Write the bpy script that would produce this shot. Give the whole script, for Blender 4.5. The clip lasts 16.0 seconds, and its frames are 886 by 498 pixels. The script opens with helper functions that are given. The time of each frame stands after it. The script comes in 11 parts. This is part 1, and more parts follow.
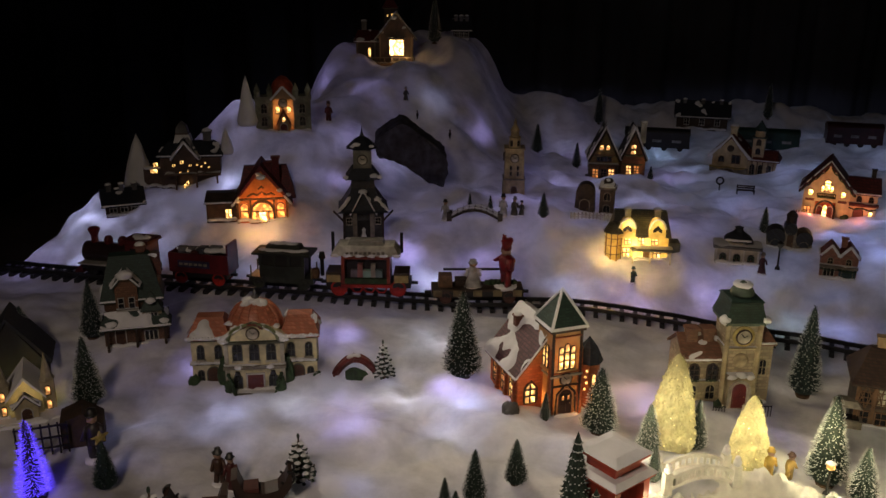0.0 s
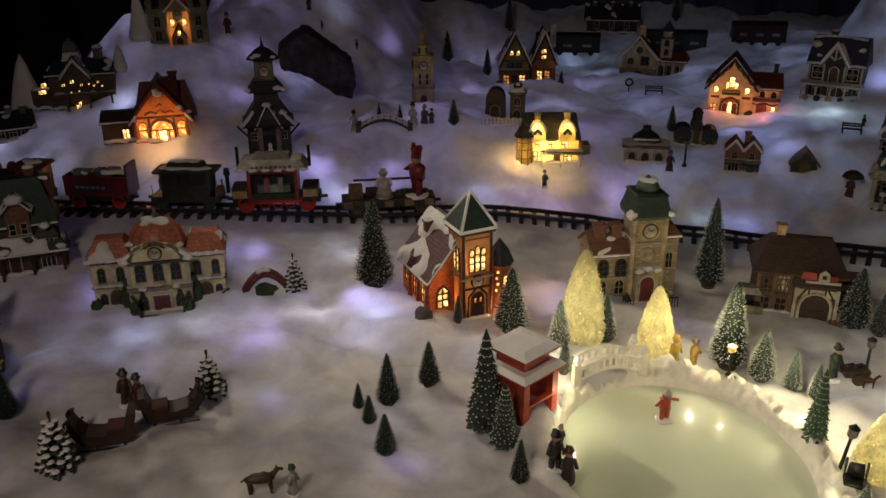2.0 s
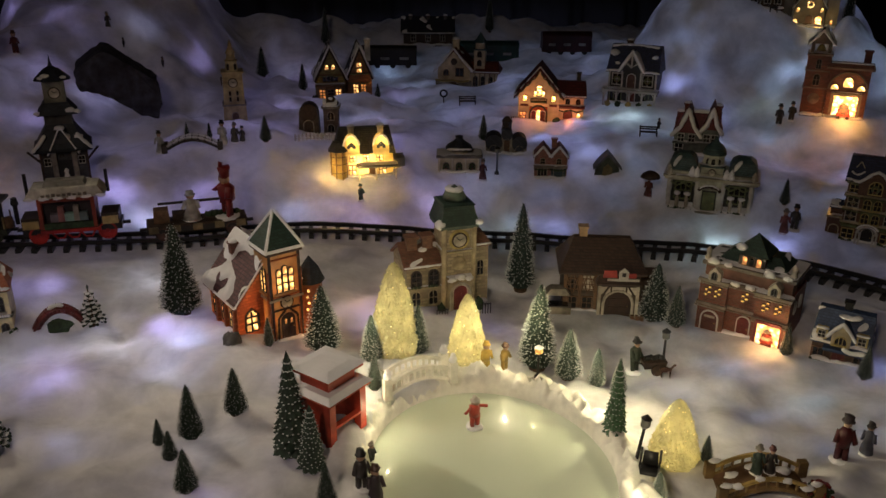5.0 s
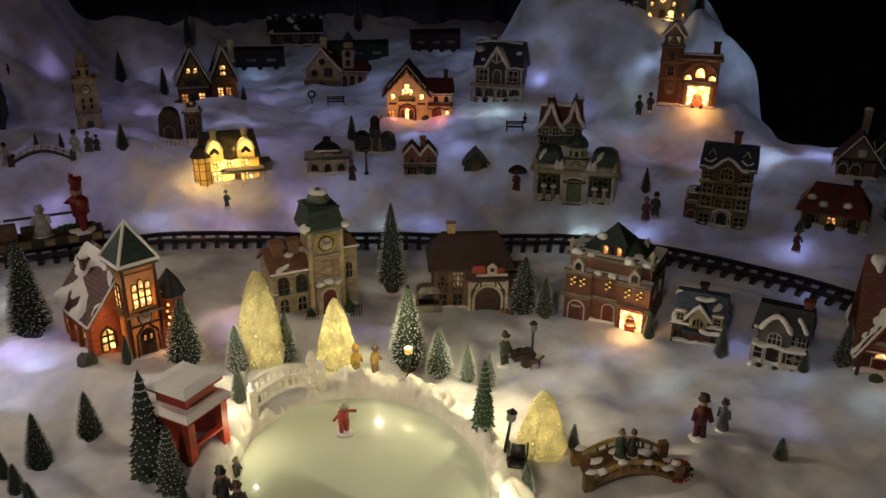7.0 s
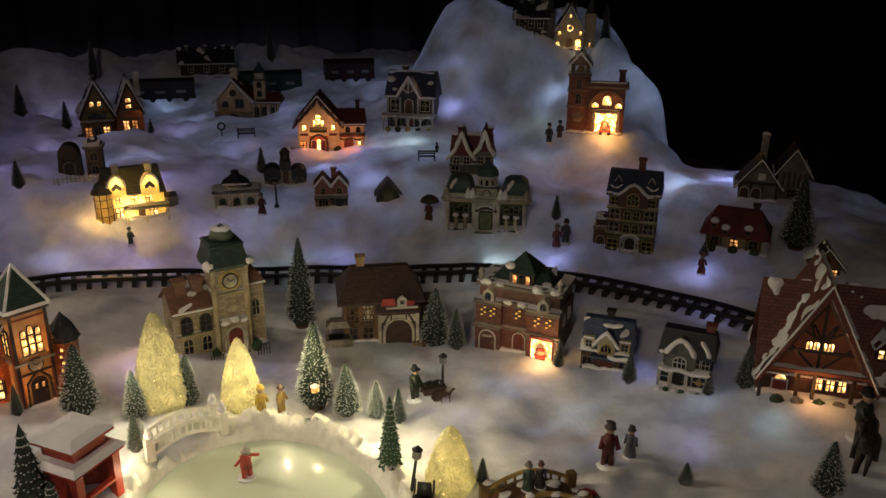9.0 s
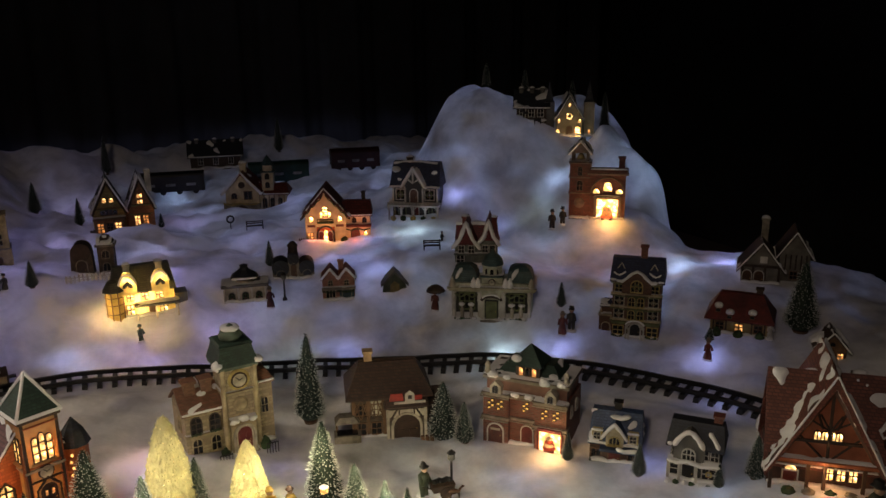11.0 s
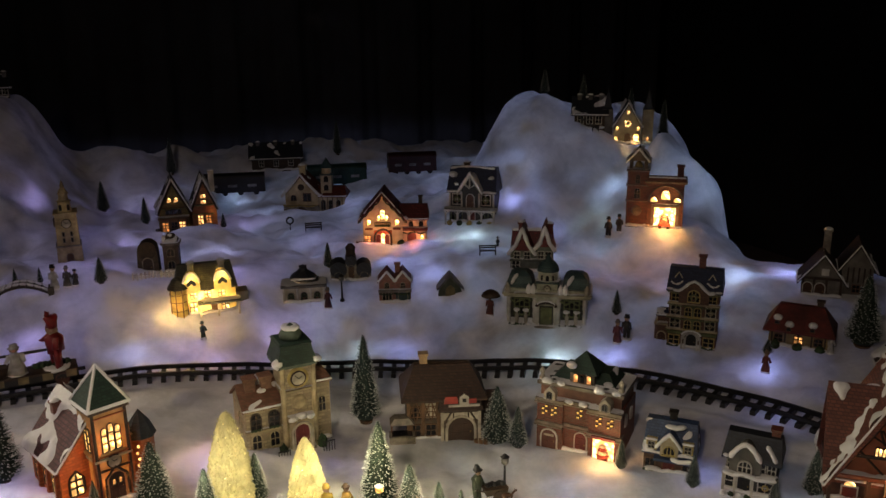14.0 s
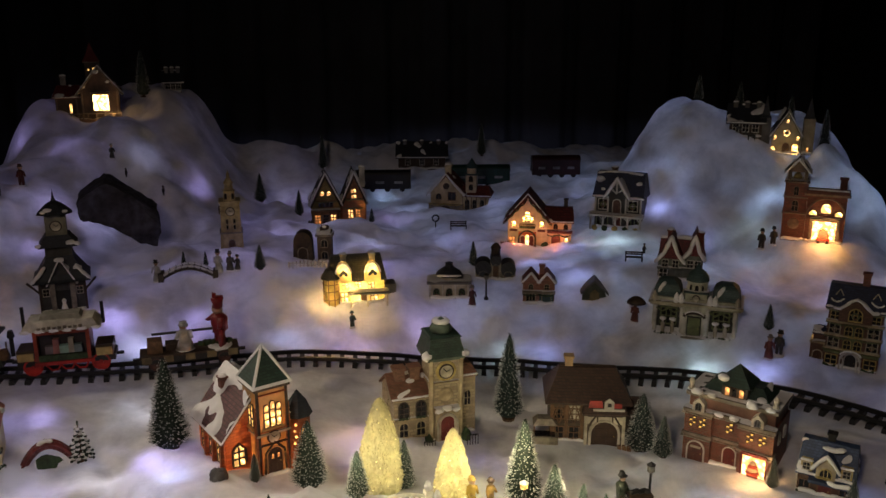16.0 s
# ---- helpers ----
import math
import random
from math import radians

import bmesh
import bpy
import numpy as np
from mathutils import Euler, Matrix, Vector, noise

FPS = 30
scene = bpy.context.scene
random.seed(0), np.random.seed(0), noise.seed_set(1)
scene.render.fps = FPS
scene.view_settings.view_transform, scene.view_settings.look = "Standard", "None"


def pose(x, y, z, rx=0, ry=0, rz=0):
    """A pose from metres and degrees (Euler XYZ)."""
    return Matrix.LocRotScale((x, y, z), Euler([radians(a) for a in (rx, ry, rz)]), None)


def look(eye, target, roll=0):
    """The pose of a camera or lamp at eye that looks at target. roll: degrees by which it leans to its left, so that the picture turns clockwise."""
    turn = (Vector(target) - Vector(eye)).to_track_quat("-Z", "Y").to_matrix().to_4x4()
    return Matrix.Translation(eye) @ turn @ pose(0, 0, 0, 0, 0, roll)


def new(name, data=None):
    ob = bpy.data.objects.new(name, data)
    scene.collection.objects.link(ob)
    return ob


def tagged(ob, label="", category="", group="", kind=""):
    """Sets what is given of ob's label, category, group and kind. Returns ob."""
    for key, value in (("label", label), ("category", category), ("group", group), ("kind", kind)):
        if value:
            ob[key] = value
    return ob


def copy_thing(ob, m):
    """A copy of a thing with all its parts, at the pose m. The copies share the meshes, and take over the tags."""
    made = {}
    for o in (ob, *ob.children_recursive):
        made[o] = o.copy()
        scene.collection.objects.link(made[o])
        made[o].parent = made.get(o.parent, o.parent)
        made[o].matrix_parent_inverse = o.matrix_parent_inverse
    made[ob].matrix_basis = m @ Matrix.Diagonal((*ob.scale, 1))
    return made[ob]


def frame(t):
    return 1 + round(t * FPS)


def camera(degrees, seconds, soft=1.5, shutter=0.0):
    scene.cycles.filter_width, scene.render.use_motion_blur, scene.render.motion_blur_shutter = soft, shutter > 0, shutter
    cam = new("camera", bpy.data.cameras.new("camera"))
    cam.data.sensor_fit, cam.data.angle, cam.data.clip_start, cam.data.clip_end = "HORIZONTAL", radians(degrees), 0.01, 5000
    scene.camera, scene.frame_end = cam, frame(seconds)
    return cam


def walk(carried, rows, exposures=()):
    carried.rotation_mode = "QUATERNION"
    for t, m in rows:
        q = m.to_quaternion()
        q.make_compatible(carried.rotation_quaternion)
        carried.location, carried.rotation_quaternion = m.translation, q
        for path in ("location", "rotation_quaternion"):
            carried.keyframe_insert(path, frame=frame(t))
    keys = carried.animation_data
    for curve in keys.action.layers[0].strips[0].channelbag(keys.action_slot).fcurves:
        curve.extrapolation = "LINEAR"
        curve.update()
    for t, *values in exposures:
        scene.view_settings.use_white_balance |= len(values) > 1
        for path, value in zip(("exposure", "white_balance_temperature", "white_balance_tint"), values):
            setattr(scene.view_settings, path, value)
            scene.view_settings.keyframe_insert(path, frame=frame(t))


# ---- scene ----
cam = camera(55.0, 16.0)
METRES, EYE, TILT, LEAN, TURN = 0.42, 0.86, -18.0, -0.5, 0.0
ROWS = [
    (0.0, 0.0, 0.0, 0.0, -0.0, 0.0, -0.0),
    (0.5, 0.0214, 0.0078, -0.0212, -1.45, -1.49, 1.09),
    (1.0, 0.0492, 0.0208, -0.0415, -3.09, -3.23, 1.85),
    (1.5, 0.0721, 0.0415, -0.0615, -4.16, -4.8, 2.28),
    (2.0, 0.089, 0.0508, -0.0769, -5.05, -5.37, 2.54),
    (2.5, 0.1144, 0.0497, -0.0809, -6.49, -5.25, 2.76),
    (3.0, 0.1553, 0.0554, -0.0846, -8.31, -5.13, 3.11),
    (3.5, 0.1915, 0.0571, -0.0793, -10.14, -5.08, 3.73),
    (4.0, 0.2264, 0.0644, -0.0818, -11.99, -5.14, 4.32),
    (6.5, 0.3767, 0.0659, -0.0816, -20.78, -5.65, 6.54),
    (7.0, 0.4161, 0.0612, -0.0867, -22.91, -6.11, 7.32),
    (7.5, 0.4602, 0.0581, -0.0924, -24.94, -6.37, 7.82),
    (8.0, 0.4955, 0.056, -0.0897, -26.58, -6.12, 8.06),
    (8.5, 0.5189, 0.0534, -0.0798, -27.29, -5.56, 8.21),
    (9.0, 0.5354, 0.0493, -0.0699, -27.74, -5.09, 8.43),
    (9.5, 0.5377, 0.0234, -0.0539, -27.79, -4.01, 8.77),
    (10.0, 0.535, 0.0023, -0.0251, -27.53, -2.41, 9.2),
    (12.5, 0.5441, -0.0308, 0.0846, -26.77, 0.96, 9.62),
    (13.0, 0.5252, -0.0408, 0.0684, -25.99, 0.91, 9.21),
    (13.5, 0.5199, -0.043, 0.0446, -25.48, 0.27, 9.11),
    (14.0, 0.4908, -0.0473, 0.049, -23.73, 0.67, 8.51),
    (14.5, 0.4576, -0.0431, 0.0486, -21.22, 1.08, 7.62),
    (15.0, 0.4324, -0.032, 0.0501, -19.03, 1.36, 6.9),
    (15.5, 0.3933, -0.0326, 0.0512, -17.25, 1.67, 6.23),
    (16.0, 0.3477, -0.0509, 0.0456, -15.27, 1.92, 5.47),
]
walk(cam, [(t, pose(0, 0, EYE, TILT, LEAN, TURN) @ pose(METRES * x, METRES * y, METRES * z, 90 + pitch, roll, yaw)) for t, x, y, z, yaw, pitch, roll in ROWS],
     exposures=[(0.0, 0.09), (2.0, -0.07), (8.5, -0.11), (10.0, 0.02), (12.5, 0.26), (16.0, 0.23)])
from collections import defaultdict

# ---------------------------------------------------------------- light
world = bpy.data.worlds.new("world")
scene.world = world
world.use_nodes = True
world.node_tree.nodes["Background"].inputs[0].default_value = (0.55, 0.6, 0.8, 1)
world.node_tree.nodes["Background"].inputs[1].default_value = 0.004
scene.view_settings.exposure = 0.0


def lamp(name, kind, m, energy, color, size=0.01):
    data = bpy.data.lights.new(name, kind)
    data.energy, data.color = energy, color
    if kind == "AREA":
        data.size = size
    else:
        data.shadow_soft_size = size
    ob = new(name, data)
    ob.matrix_world = m
    return ob


# the dim lamps of the room: one behind and left of the visitor, a small one beyond the far left corner
lamp("room_lamp", "AREA", look((-0.70, -0.42, 1.70), (0.12, 0.80, 0.0)), 4.4, (1.0, 0.79, 0.62), 0.30).data.spread = math.radians(98)
lamp("spot_lamp", "AREA", look((-0.95, 2.60, 1.50), (0.56, 1.08, 0.0)), 1.25, (1.0, 0.84, 0.62), 0.05).data.spread = math.radians(42)

# ---------------------------------------------------------------- materials
MATS = {}


def nodes_of(name):
    m = bpy.data.materials.new(name)
    m.use_nodes = True
    t = m.node_tree
    return m, t, t.nodes["Principled BSDF"]


def link(t, a, b):
    t.links.new(a, b)


def node(t, kind, **values):
    n = t.nodes.new(kind)
    for k, v in values.items():
        if k in n.inputs:
            n.inputs[k].default_value = v
    return n


def paint(color, rough=0.45, name="porcelain", spread=0.35, scale=60.0, bump=0.15, metal=0.0, dirt=0.5):
    """Glazed or painted surface: fine mottling, broad wear, light relief."""
    key = (name, tuple(color), rough, spread, scale, bump, metal)
    if key in MATS:
        return MATS[key]
    m, t, p = nodes_of(name)
    co = node(t, "ShaderNodeTexCoord")
    fine = node(t, "ShaderNodeTexNoise", Scale=scale, Detail=4.0)
    broad = node(t, "ShaderNodeTexNoise", Scale=scale * 0.22, Detail=3.0)
    link(t, co.outputs["Object"], fine.inputs["Vector"])
    link(t, co.outputs["Object"], broad.inputs["Vector"])
    ramp = t.nodes.new("ShaderNodeValToRGB")
    c = np.array(color) * (0.72 if max(color) < 0.5 else 0.9)
    ramp.color_ramp.elements[0].position, ramp.color_ramp.elements[1].position = 0.3, 0.7
    ramp.color_ramp.elements[0].color = (*np.clip(c * (1 - spread), 0, 1), 1)
    ramp.color_ramp.elements[1].color = (*np.clip(c * (1 + spread * 0.6), 0, 1), 1)
    link(t, fine.outputs["Fac"], ramp.inputs["Fac"])
    mix = t.nodes.new("ShaderNodeMix")
    mix.data_type, mix.blend_type = "RGBA", "MULTIPLY"
    worn = t.nodes.new("ShaderNodeValToRGB")
    worn.color_ramp.elements[0].position, worn.color_ramp.elements[1].position = 0.35, 0.6
    worn.color_ramp.elements[0].color = (1 - dirt, 1 - dirt * 1.05, 1 - dirt * 1.1, 1)
    link(t, broad.outputs["Fac"], worn.inputs["Fac"])
    mix.inputs["Factor"].default_value = 1.0
    link(t, ramp.outputs["Color"], mix.inputs["A"])
    link(t, worn.outputs["Color"], mix.inputs["B"])
    link(t, mix.outputs["Result"], p.inputs["Base Color"])
    p.inputs["Roughness"].default_value = rough
    p.inputs["Metallic"].default_value = metal
    bp = node(t, "ShaderNodeBump", Strength=bump, Distance=0.002)
    link(t, fine.outputs["Fac"], bp.inputs["Height"])
    link(t, bp.outputs["Normal"], p.inputs["Normal"])
    MATS[key] = m
    return m


def courses(color, joint, name="brick_wall", bw=0.012, bh=0.005, rough=0.6, glow=0.0):
    """Moulded brick or shingle courses on a miniature wall or roof."""
    key = (name, tuple(color), tuple(joint), bw, bh, glow)
    if key in MATS:
        return MATS[key]
    m, t, p = nodes_of(name)
    co = node(t, "ShaderNodeTexCoord")
    sep = t.nodes.new("ShaderNodeSeparateXYZ")
    add = t.nodes.new("ShaderNodeMath")
    com = t.nodes.new("ShaderNodeCombineXYZ")
    link(t, co.outputs["Object"], sep.inputs[0])
    link(t, sep.outputs[0], add.inputs[0])
    link(t, sep.outputs[1], add.inputs[1])
    link(t, add.outputs[0], com.inputs[0])
    link(t, sep.outputs[2], com.inputs[1])
    br = t.nodes.new("ShaderNodeTexBrick")
    br.inputs["Scale"].default_value = 1.0
    br.inputs["Brick Width"].default_value, br.inputs["Row Height"].default_value = bw, bh
    br.inputs["Mortar Size"].default_value = bh * 0.12
    br.inputs["Color1"].default_value = (*[c * 0.85 for c in color], 1)
    br.inputs["Color2"].default_value = (*[c * 0.48 for c in color], 1)
    br.inputs["Mortar"].default_value = (*joint, 1)
    link(t, com.outputs[0], br.inputs["Vector"])
    no = node(t, "ShaderNodeTexNoise", Scale=35.0, Detail=4.0)
    link(t, co.outputs["Object"], no.inputs["Vector"])
    mix = t.nodes.new("ShaderNodeMix")
    mix.data_type, mix.blend_type = "RGBA", "MULTIPLY"
    mix.inputs["Factor"].default_value = 0.6
    link(t, br.outputs["Color"], mix.inputs["A"])
    link(t, no.outputs["Color"], mix.inputs["B"])
    gray = t.nodes.new("ShaderNodeRGBToBW")
    link(t, no.outputs["Color"], gray.inputs[0])
    br2 = node(t, "ShaderNodeMapRange")
    br2.inputs["To Min"].default_value, br2.inputs["To Max"].default_value = 0.6, 1.5
    link(t, gray.outputs[0], br2.inputs["Value"])
    link(t, br2.outputs[0], mix.inputs["B"])
    link(t, mix.outputs["Result"], p.inputs["Base Color"])
    p.inputs["Roughness"].default_value = rough
    bp = node(t, "ShaderNodeBump", Strength=0.6, Distance=0.001)
    link(t, br.outputs["Fac"], bp.inputs["Height"])
    bp.invert = True
    link(t, bp.outputs["Normal"], p.inputs["Normal"])
    if glow:
        add_translucent(t, p, mix.outputs["Result"], glow)
    MATS[key] = m
    return m


def add_translucent(t, p, color, share):
    tr = t.nodes.new("ShaderNodeBsdfTranslucent")
    mx = t.nodes.new("ShaderNodeMixShader")
    mx.inputs[0].default_value = share
    if isinstance(color, tuple):
        tr.inputs[0].default_value = (*color, 1)
    else:
        link(t, color, tr.inputs[0])
    link(t, p.outputs[0], mx.inputs[1])
    link(t, tr.outputs[0], mx.inputs[2])
    link(t, mx.outputs[0], t.nodes["Material Output"].inputs["Surface"])


def shell(color, share=0.45, name="thin_porcelain"):
    """Thin porcelain that lets the bulb inside shine through."""
    key = (name, tuple(color), share)
    if key in MATS:
        return MATS[key]
    m, t, p = nodes_of(name)
    co = node(t, "ShaderNodeTexCoord")
    no = node(t, "ShaderNodeTexNoise", Scale=40.0, Detail=5.0)
    link(t, co.outputs["Object"], no.inputs["Vector"])
    ramp = t.nodes.new("ShaderNodeValToRGB")
    ramp.color_ramp.elements[0].position, ramp.color_ramp.elements[1].position = 0.3, 0.75
    ramp.color_ramp.elements[0].color = (*[c * 0.55 for c in color], 1)
    ramp.color_ramp.elements[1].color = (*color, 1)
    link(t, no.outputs["Fac"], ramp.inputs["Fac"])
    link(t, ramp.outputs["Color"], p.inputs["Base Color"])
    p.inputs["Roughness"].default_value = 0.45
    bp = node(t, "ShaderNodeBump", Strength=0.2, Distance=0.002)
    link(t, no.outputs["Fac"], bp.inputs["Height"])
    link(t, bp.outputs["Normal"], p.inputs["Normal"])
    add_translucent(t, p, ramp.outputs["Color"], share)
    MATS[key] = m
    return m


def glow(color, strength, name="lit_window"):
    key = (name, tuple(color), strength)
    if key in MATS:
        return MATS[key]
    m, t, p = nodes_of(name)
    co = node(t, "ShaderNodeTexCoord")
    no = node(t, "ShaderNodeTexVoronoi", Scale=100.0)
    link(t, co.outputs["Object"], no.inputs["Vector"])
    mr = node(t, "ShaderNodeMapRange")
    mr.inputs["From Min"].default_value, mr.inputs["From Max"].default_value = 0.12, 0.62
    mr.inputs["To Min"].default_value, mr.inputs["To Max"].default_value = strength * 2.0, strength * 0.22
    link(t, no.outputs["Distance"], mr.inputs["Value"])
    p.inputs["Base Color"].default_value = (*[c * 0.5 for c in color], 1)
    p.inputs["Emission Color"].default_value = (*color, 1)
    link(t, mr.outputs[0], p.inputs["Emission Strength"])
    MATS[key] = m
    return m


def batting(name, color, share):
    """Fluffy white cotton batting, thin enough for light from below."""
    m, t, p = nodes_of(name)
    co = node(t, "ShaderNodeTexCoord")
    a = node(t, "ShaderNodeTexNoise", Scale=8.0, Detail=6.0, Roughness=0.6, Distortion=0.25)
    b = node(t, "ShaderNodeTexNoise", Scale=160.0, Detail=5.0, Roughness=0.7)
    w = node(t, "ShaderNodeTexNoise", Scale=26.0, Detail=5.0, Roughness=0.5, Distortion=0.2)
    for n in (a, b, w):
        link(t, co.outputs["Object"], n.inputs["Vector"])
    ramp = t.nodes.new("ShaderNodeValToRGB")
    ramp.color_ramp.elements[0].position, ramp.color_ramp.elements[1].position = 0.32, 0.60
    ramp.color_ramp.elements[0].color = (*[c * (0.60 if share else 0.80) for c in color], 1)
    ramp.color_ramp.elements[1].color = (*color, 1)
    link(t, a.outputs["Fac"], ramp.inputs["Fac"])
    link(t, ramp.outputs["Color"], p.inputs["Base Color"])
    p.inputs["Roughness"].default_value = 0.95
    p.inputs["Specular IOR Level"].default_value = 0.1
    mul = t.nodes.new("ShaderNodeMath")
    mul.operation = "MULTIPLY_ADD"
    mul.inputs[1].default_value = 0.07
    link(t, b.outputs["Fac"], mul.inputs[0])
    link(t, w.outputs["Fac"], mul.inputs[2])
    bp = node(t, "ShaderNodeBump", Strength=0.4, Distance=0.009)
    link(t, mul.outputs[0], bp.inputs["Height"])
    link(t, bp.outputs["Normal"], p.inputs["Normal"])
    if share:
        add_translucent(t, p, ramp.outputs["Color"], share)
        thin = node(t, "ShaderNodeTexNoise", Scale=11.0, Detail=5.0, Roughness=0.55, Distortion=0.15)
        link(t, co.outputs["Object"], thin.inputs["Vector"])
        mr = node(t, "ShaderNodeMapRange")
        mr.inputs["From Min"].default_value, mr.inputs["From Max"].default_value = 0.34, 0.68
        mr.inputs["To Min"].default_value, mr.inputs["To Max"].default_value = share * 0.2, share * 1.9
        link(t, thin.outputs["Fac"], mr.inputs["Value"])
        mixer = [n for n in t.nodes if n.bl_idname == "ShaderNodeMixShader"][0]
        link(t, mr.outputs[0], mixer.inputs[0])
    return m


SNOW = batting("cotton_snow", (0.88, 0.87, 0.87), 0.30)
CAP = batting("snow_cap", (0.84, 0.84, 0.86), 0.0)

# ---------------------------------------------------------------- mesh helpers


def bm_box(bm, cx, cy, z0, w, d, h, top=1.0, topd=None):
    """A box on z0; top scales its upper face."""
    topd = top if topd is None else topd
    v = [bm.verts.new((cx + sx * w / 2 * k, cy + sy * d / 2 * l, z0 + z)) for z, k, l in ((0, 1, 1), (h, top, topd))
         for sx, sy in ((-1, -1), (1, -1), (1, 1), (-1, 1))]
    for f in ((3, 2, 1, 0), (4, 5, 6, 7), (0, 1, 5, 4), (1, 2, 6, 5), (2, 3, 7, 6), (3, 0, 4, 7)):
        bm.faces.new([v[i] for i in f])
    return v


def bm_poly(bm, pts, y0, y1):
    """A polygon in the xz plane, counterclockwise from the front, drawn out from y0 (front) to y1."""
    a = [bm.verts.new((x, y0, z)) for x, z in pts]
    b = [bm.verts.new((x, y1, z)) for x, z in pts]
    bm.faces.new(a)
    bm.faces.new(b[::-1])
    for i in range(len(pts)):
        j = (i + 1) % len(pts)
        bm.faces.new((a[j], a[i], b[i], b[j]))
    return a + b


def bm_lathe(bm, cx, cy, profile, seg=12, cap=True, twist=0.0):
    """A turned shape from (radius, z) pairs, bottom to top."""
    rings = []
    for r, z in profile:
        if r < 1e-5:
            rings.append([bm.verts.new((cx, cy, z))])
        else:
            rings.append([bm.verts.new((cx + r * math.cos(twist + 2 * math.pi * i / seg), cy + r * math.sin(twist + 2 * math.pi * i / seg), z)) for i in range(seg)])
    for a, b in zip(rings, rings[1:]):
        for i in range(seg):
            j = (i + 1) % seg
            if len(a) == 1 and len(b) == 1:
                continue
            if len(a) == 1:
                bm.faces.new((a[0], b[j], b[i]))
            elif len(b) == 1:
                bm.faces.new((a[i], a[j], b[0]))
            else:
                bm.faces.new((a[i], a[j], b[j], b[i]))
    if cap:
        if len(rings[0]) > 1:
            bm.faces.new(rings[0][::-1])
        if len(rings[-1]) > 1:
            bm.faces.new(rings[-1])


def bm_ball(bm, x, y, z, rx, ry=None, rz=None, seg=10, rings=6):
    ry, rz = ry or rx, rz or rx
    made = bmesh.ops.create_uvsphere(bm, u_segments=seg, v_segments=rings, radius=1.0)
    bmesh.ops.transform(bm, matrix=Matrix.LocRotScale((x, y, z), None, (rx, ry, rz)), verts=made["verts"])
    return made["verts"]


def bm_rod(bm, a, b, r0, r1=None, seg=6):
    r1 = r0 if r1 is None else r1
    a, b = Vector(a), Vector(b)
    q = (b - a).to_track_quat("Z", "Y")
    ra = [bm.verts.new(a + q @ Vector((r0 * math.cos(2 * math.pi * i / seg), r0 * math.sin(2 * math.pi * i / seg), 0))) for i in range(seg)]
    rb = [bm.verts.new(b + q @ Vector((r1 * math.cos(2 * math.pi * i / seg), r1 * math.sin(2 * math.pi * i / seg), 0))) for i in range(seg)]
    for i in range(seg):
        j = (i + 1) % seg
        bm.faces.new((ra[i], ra[j], rb[j], rb[i]))
    bm.faces.new(ra[::-1])
    bm.faces.new(rb)


def bm_tube(bm, pts, r, seg=6):
    """One bent rod through a line of points."""
    pts, rings = [Vector(q) for q in pts], []
    for k, q in enumerate(pts):
        d = (pts[min(k + 1, len(pts) - 1)] - pts[max(k - 1, 0)]).normalized()
        side = d.cross(Vector((0, 1, 0))) if abs(d.y) < 0.9 else d.cross(Vector((1, 0, 0)))
        side.normalize()
        up = side.cross(d)
        rings.append([bm.verts.new(q + (side * math.cos(2 * math.pi * i / seg) + up * math.sin(2 * math.pi * i / seg)) * r) for i in range(seg)])
    for a, b in zip(rings, rings[1:]):
        for i in range(seg):
            j = (i + 1) % seg
            bm.faces.new((a[i], a[j], b[j], b[i]))
    bm.faces.new(rings[0][::-1])
    bm.faces.new(rings[-1])


def bm_roll(bm, pts, radius, flat=0.75, seg=8, seed=0):
    """One uneven roll of snow along a line of points, closed at both ends."""
    pts = [Vector(p) for p in pts]
    fine = []
    for a, b in zip(pts, pts[1:]):
        n = max(2, int((b - a).length / (radius * 0.7)))
        fine += [a.lerp(b, k / n) for k in range(n)]
    fine.append(pts[-1])
    rings = []
    for k, p in enumerate(fine):
        d = (fine[min(k + 1, len(fine) - 1)] - fine[max(k - 1, 0)]).normalized()
        side = d.cross(Vector((0, 0, 1))).normalized()
        up = side.cross(d)
        r = radius * (0.35 if k in (0, len(fine) - 1) else 1 + 0.35 * noise.noise(p * 120 + Vector((seed, 0, 0))))
        rings.append([bm.verts.new(p + side * r * math.cos(2 * math.pi * i / seg) + up * r * flat * math.sin(2 * math.pi * i / seg)) for i in range(seg)])
    for a, b in zip(rings, rings[1:]):
        for i in range(seg):
            j = (i + 1) % seg
            bm.faces.new((a[i], a[j], b[j], b[i]))
    bm.faces.new(rings[0][::-1])
    bm.faces.new(rings[-1])


def bm_blob(bm, x, y, z, rx, ry, rz, seed=0.0):
    """One uneven pat of snow."""
    vs = bmesh.ops.create_icosphere(bm, subdivisions=2, radius=1.0)["verts"]
    for v in vs:
        k = 1 + 0.45 * noise.noise(v.co * 1.7 + Vector((seed, x * 90, z * 90)))
        v.co = Vector((x + v.co.x * rx * k, y + v.co.y * ry * k, z + v.co.z * rz * k))


def mesh_of(name, bm, material, rounded=False):
    me = bpy.data.meshes.new(name)
    bm.normal_update()
    bm.to_mesh(me)
    bm.free()
    if material:
        me.materials.append(material)
    if rounded:
        for p in me.polygons:
            p.use_smooth = True
    return me


def part(name, bm, material, parent, label="", rounded=False):
    me = bm if isinstance(bm, bpy.types.Mesh) else mesh_of(name, bm, material, rounded)
    ob = new(name, me)
    ob.parent = parent
    if label:
        tagged(ob, label)
    return ob


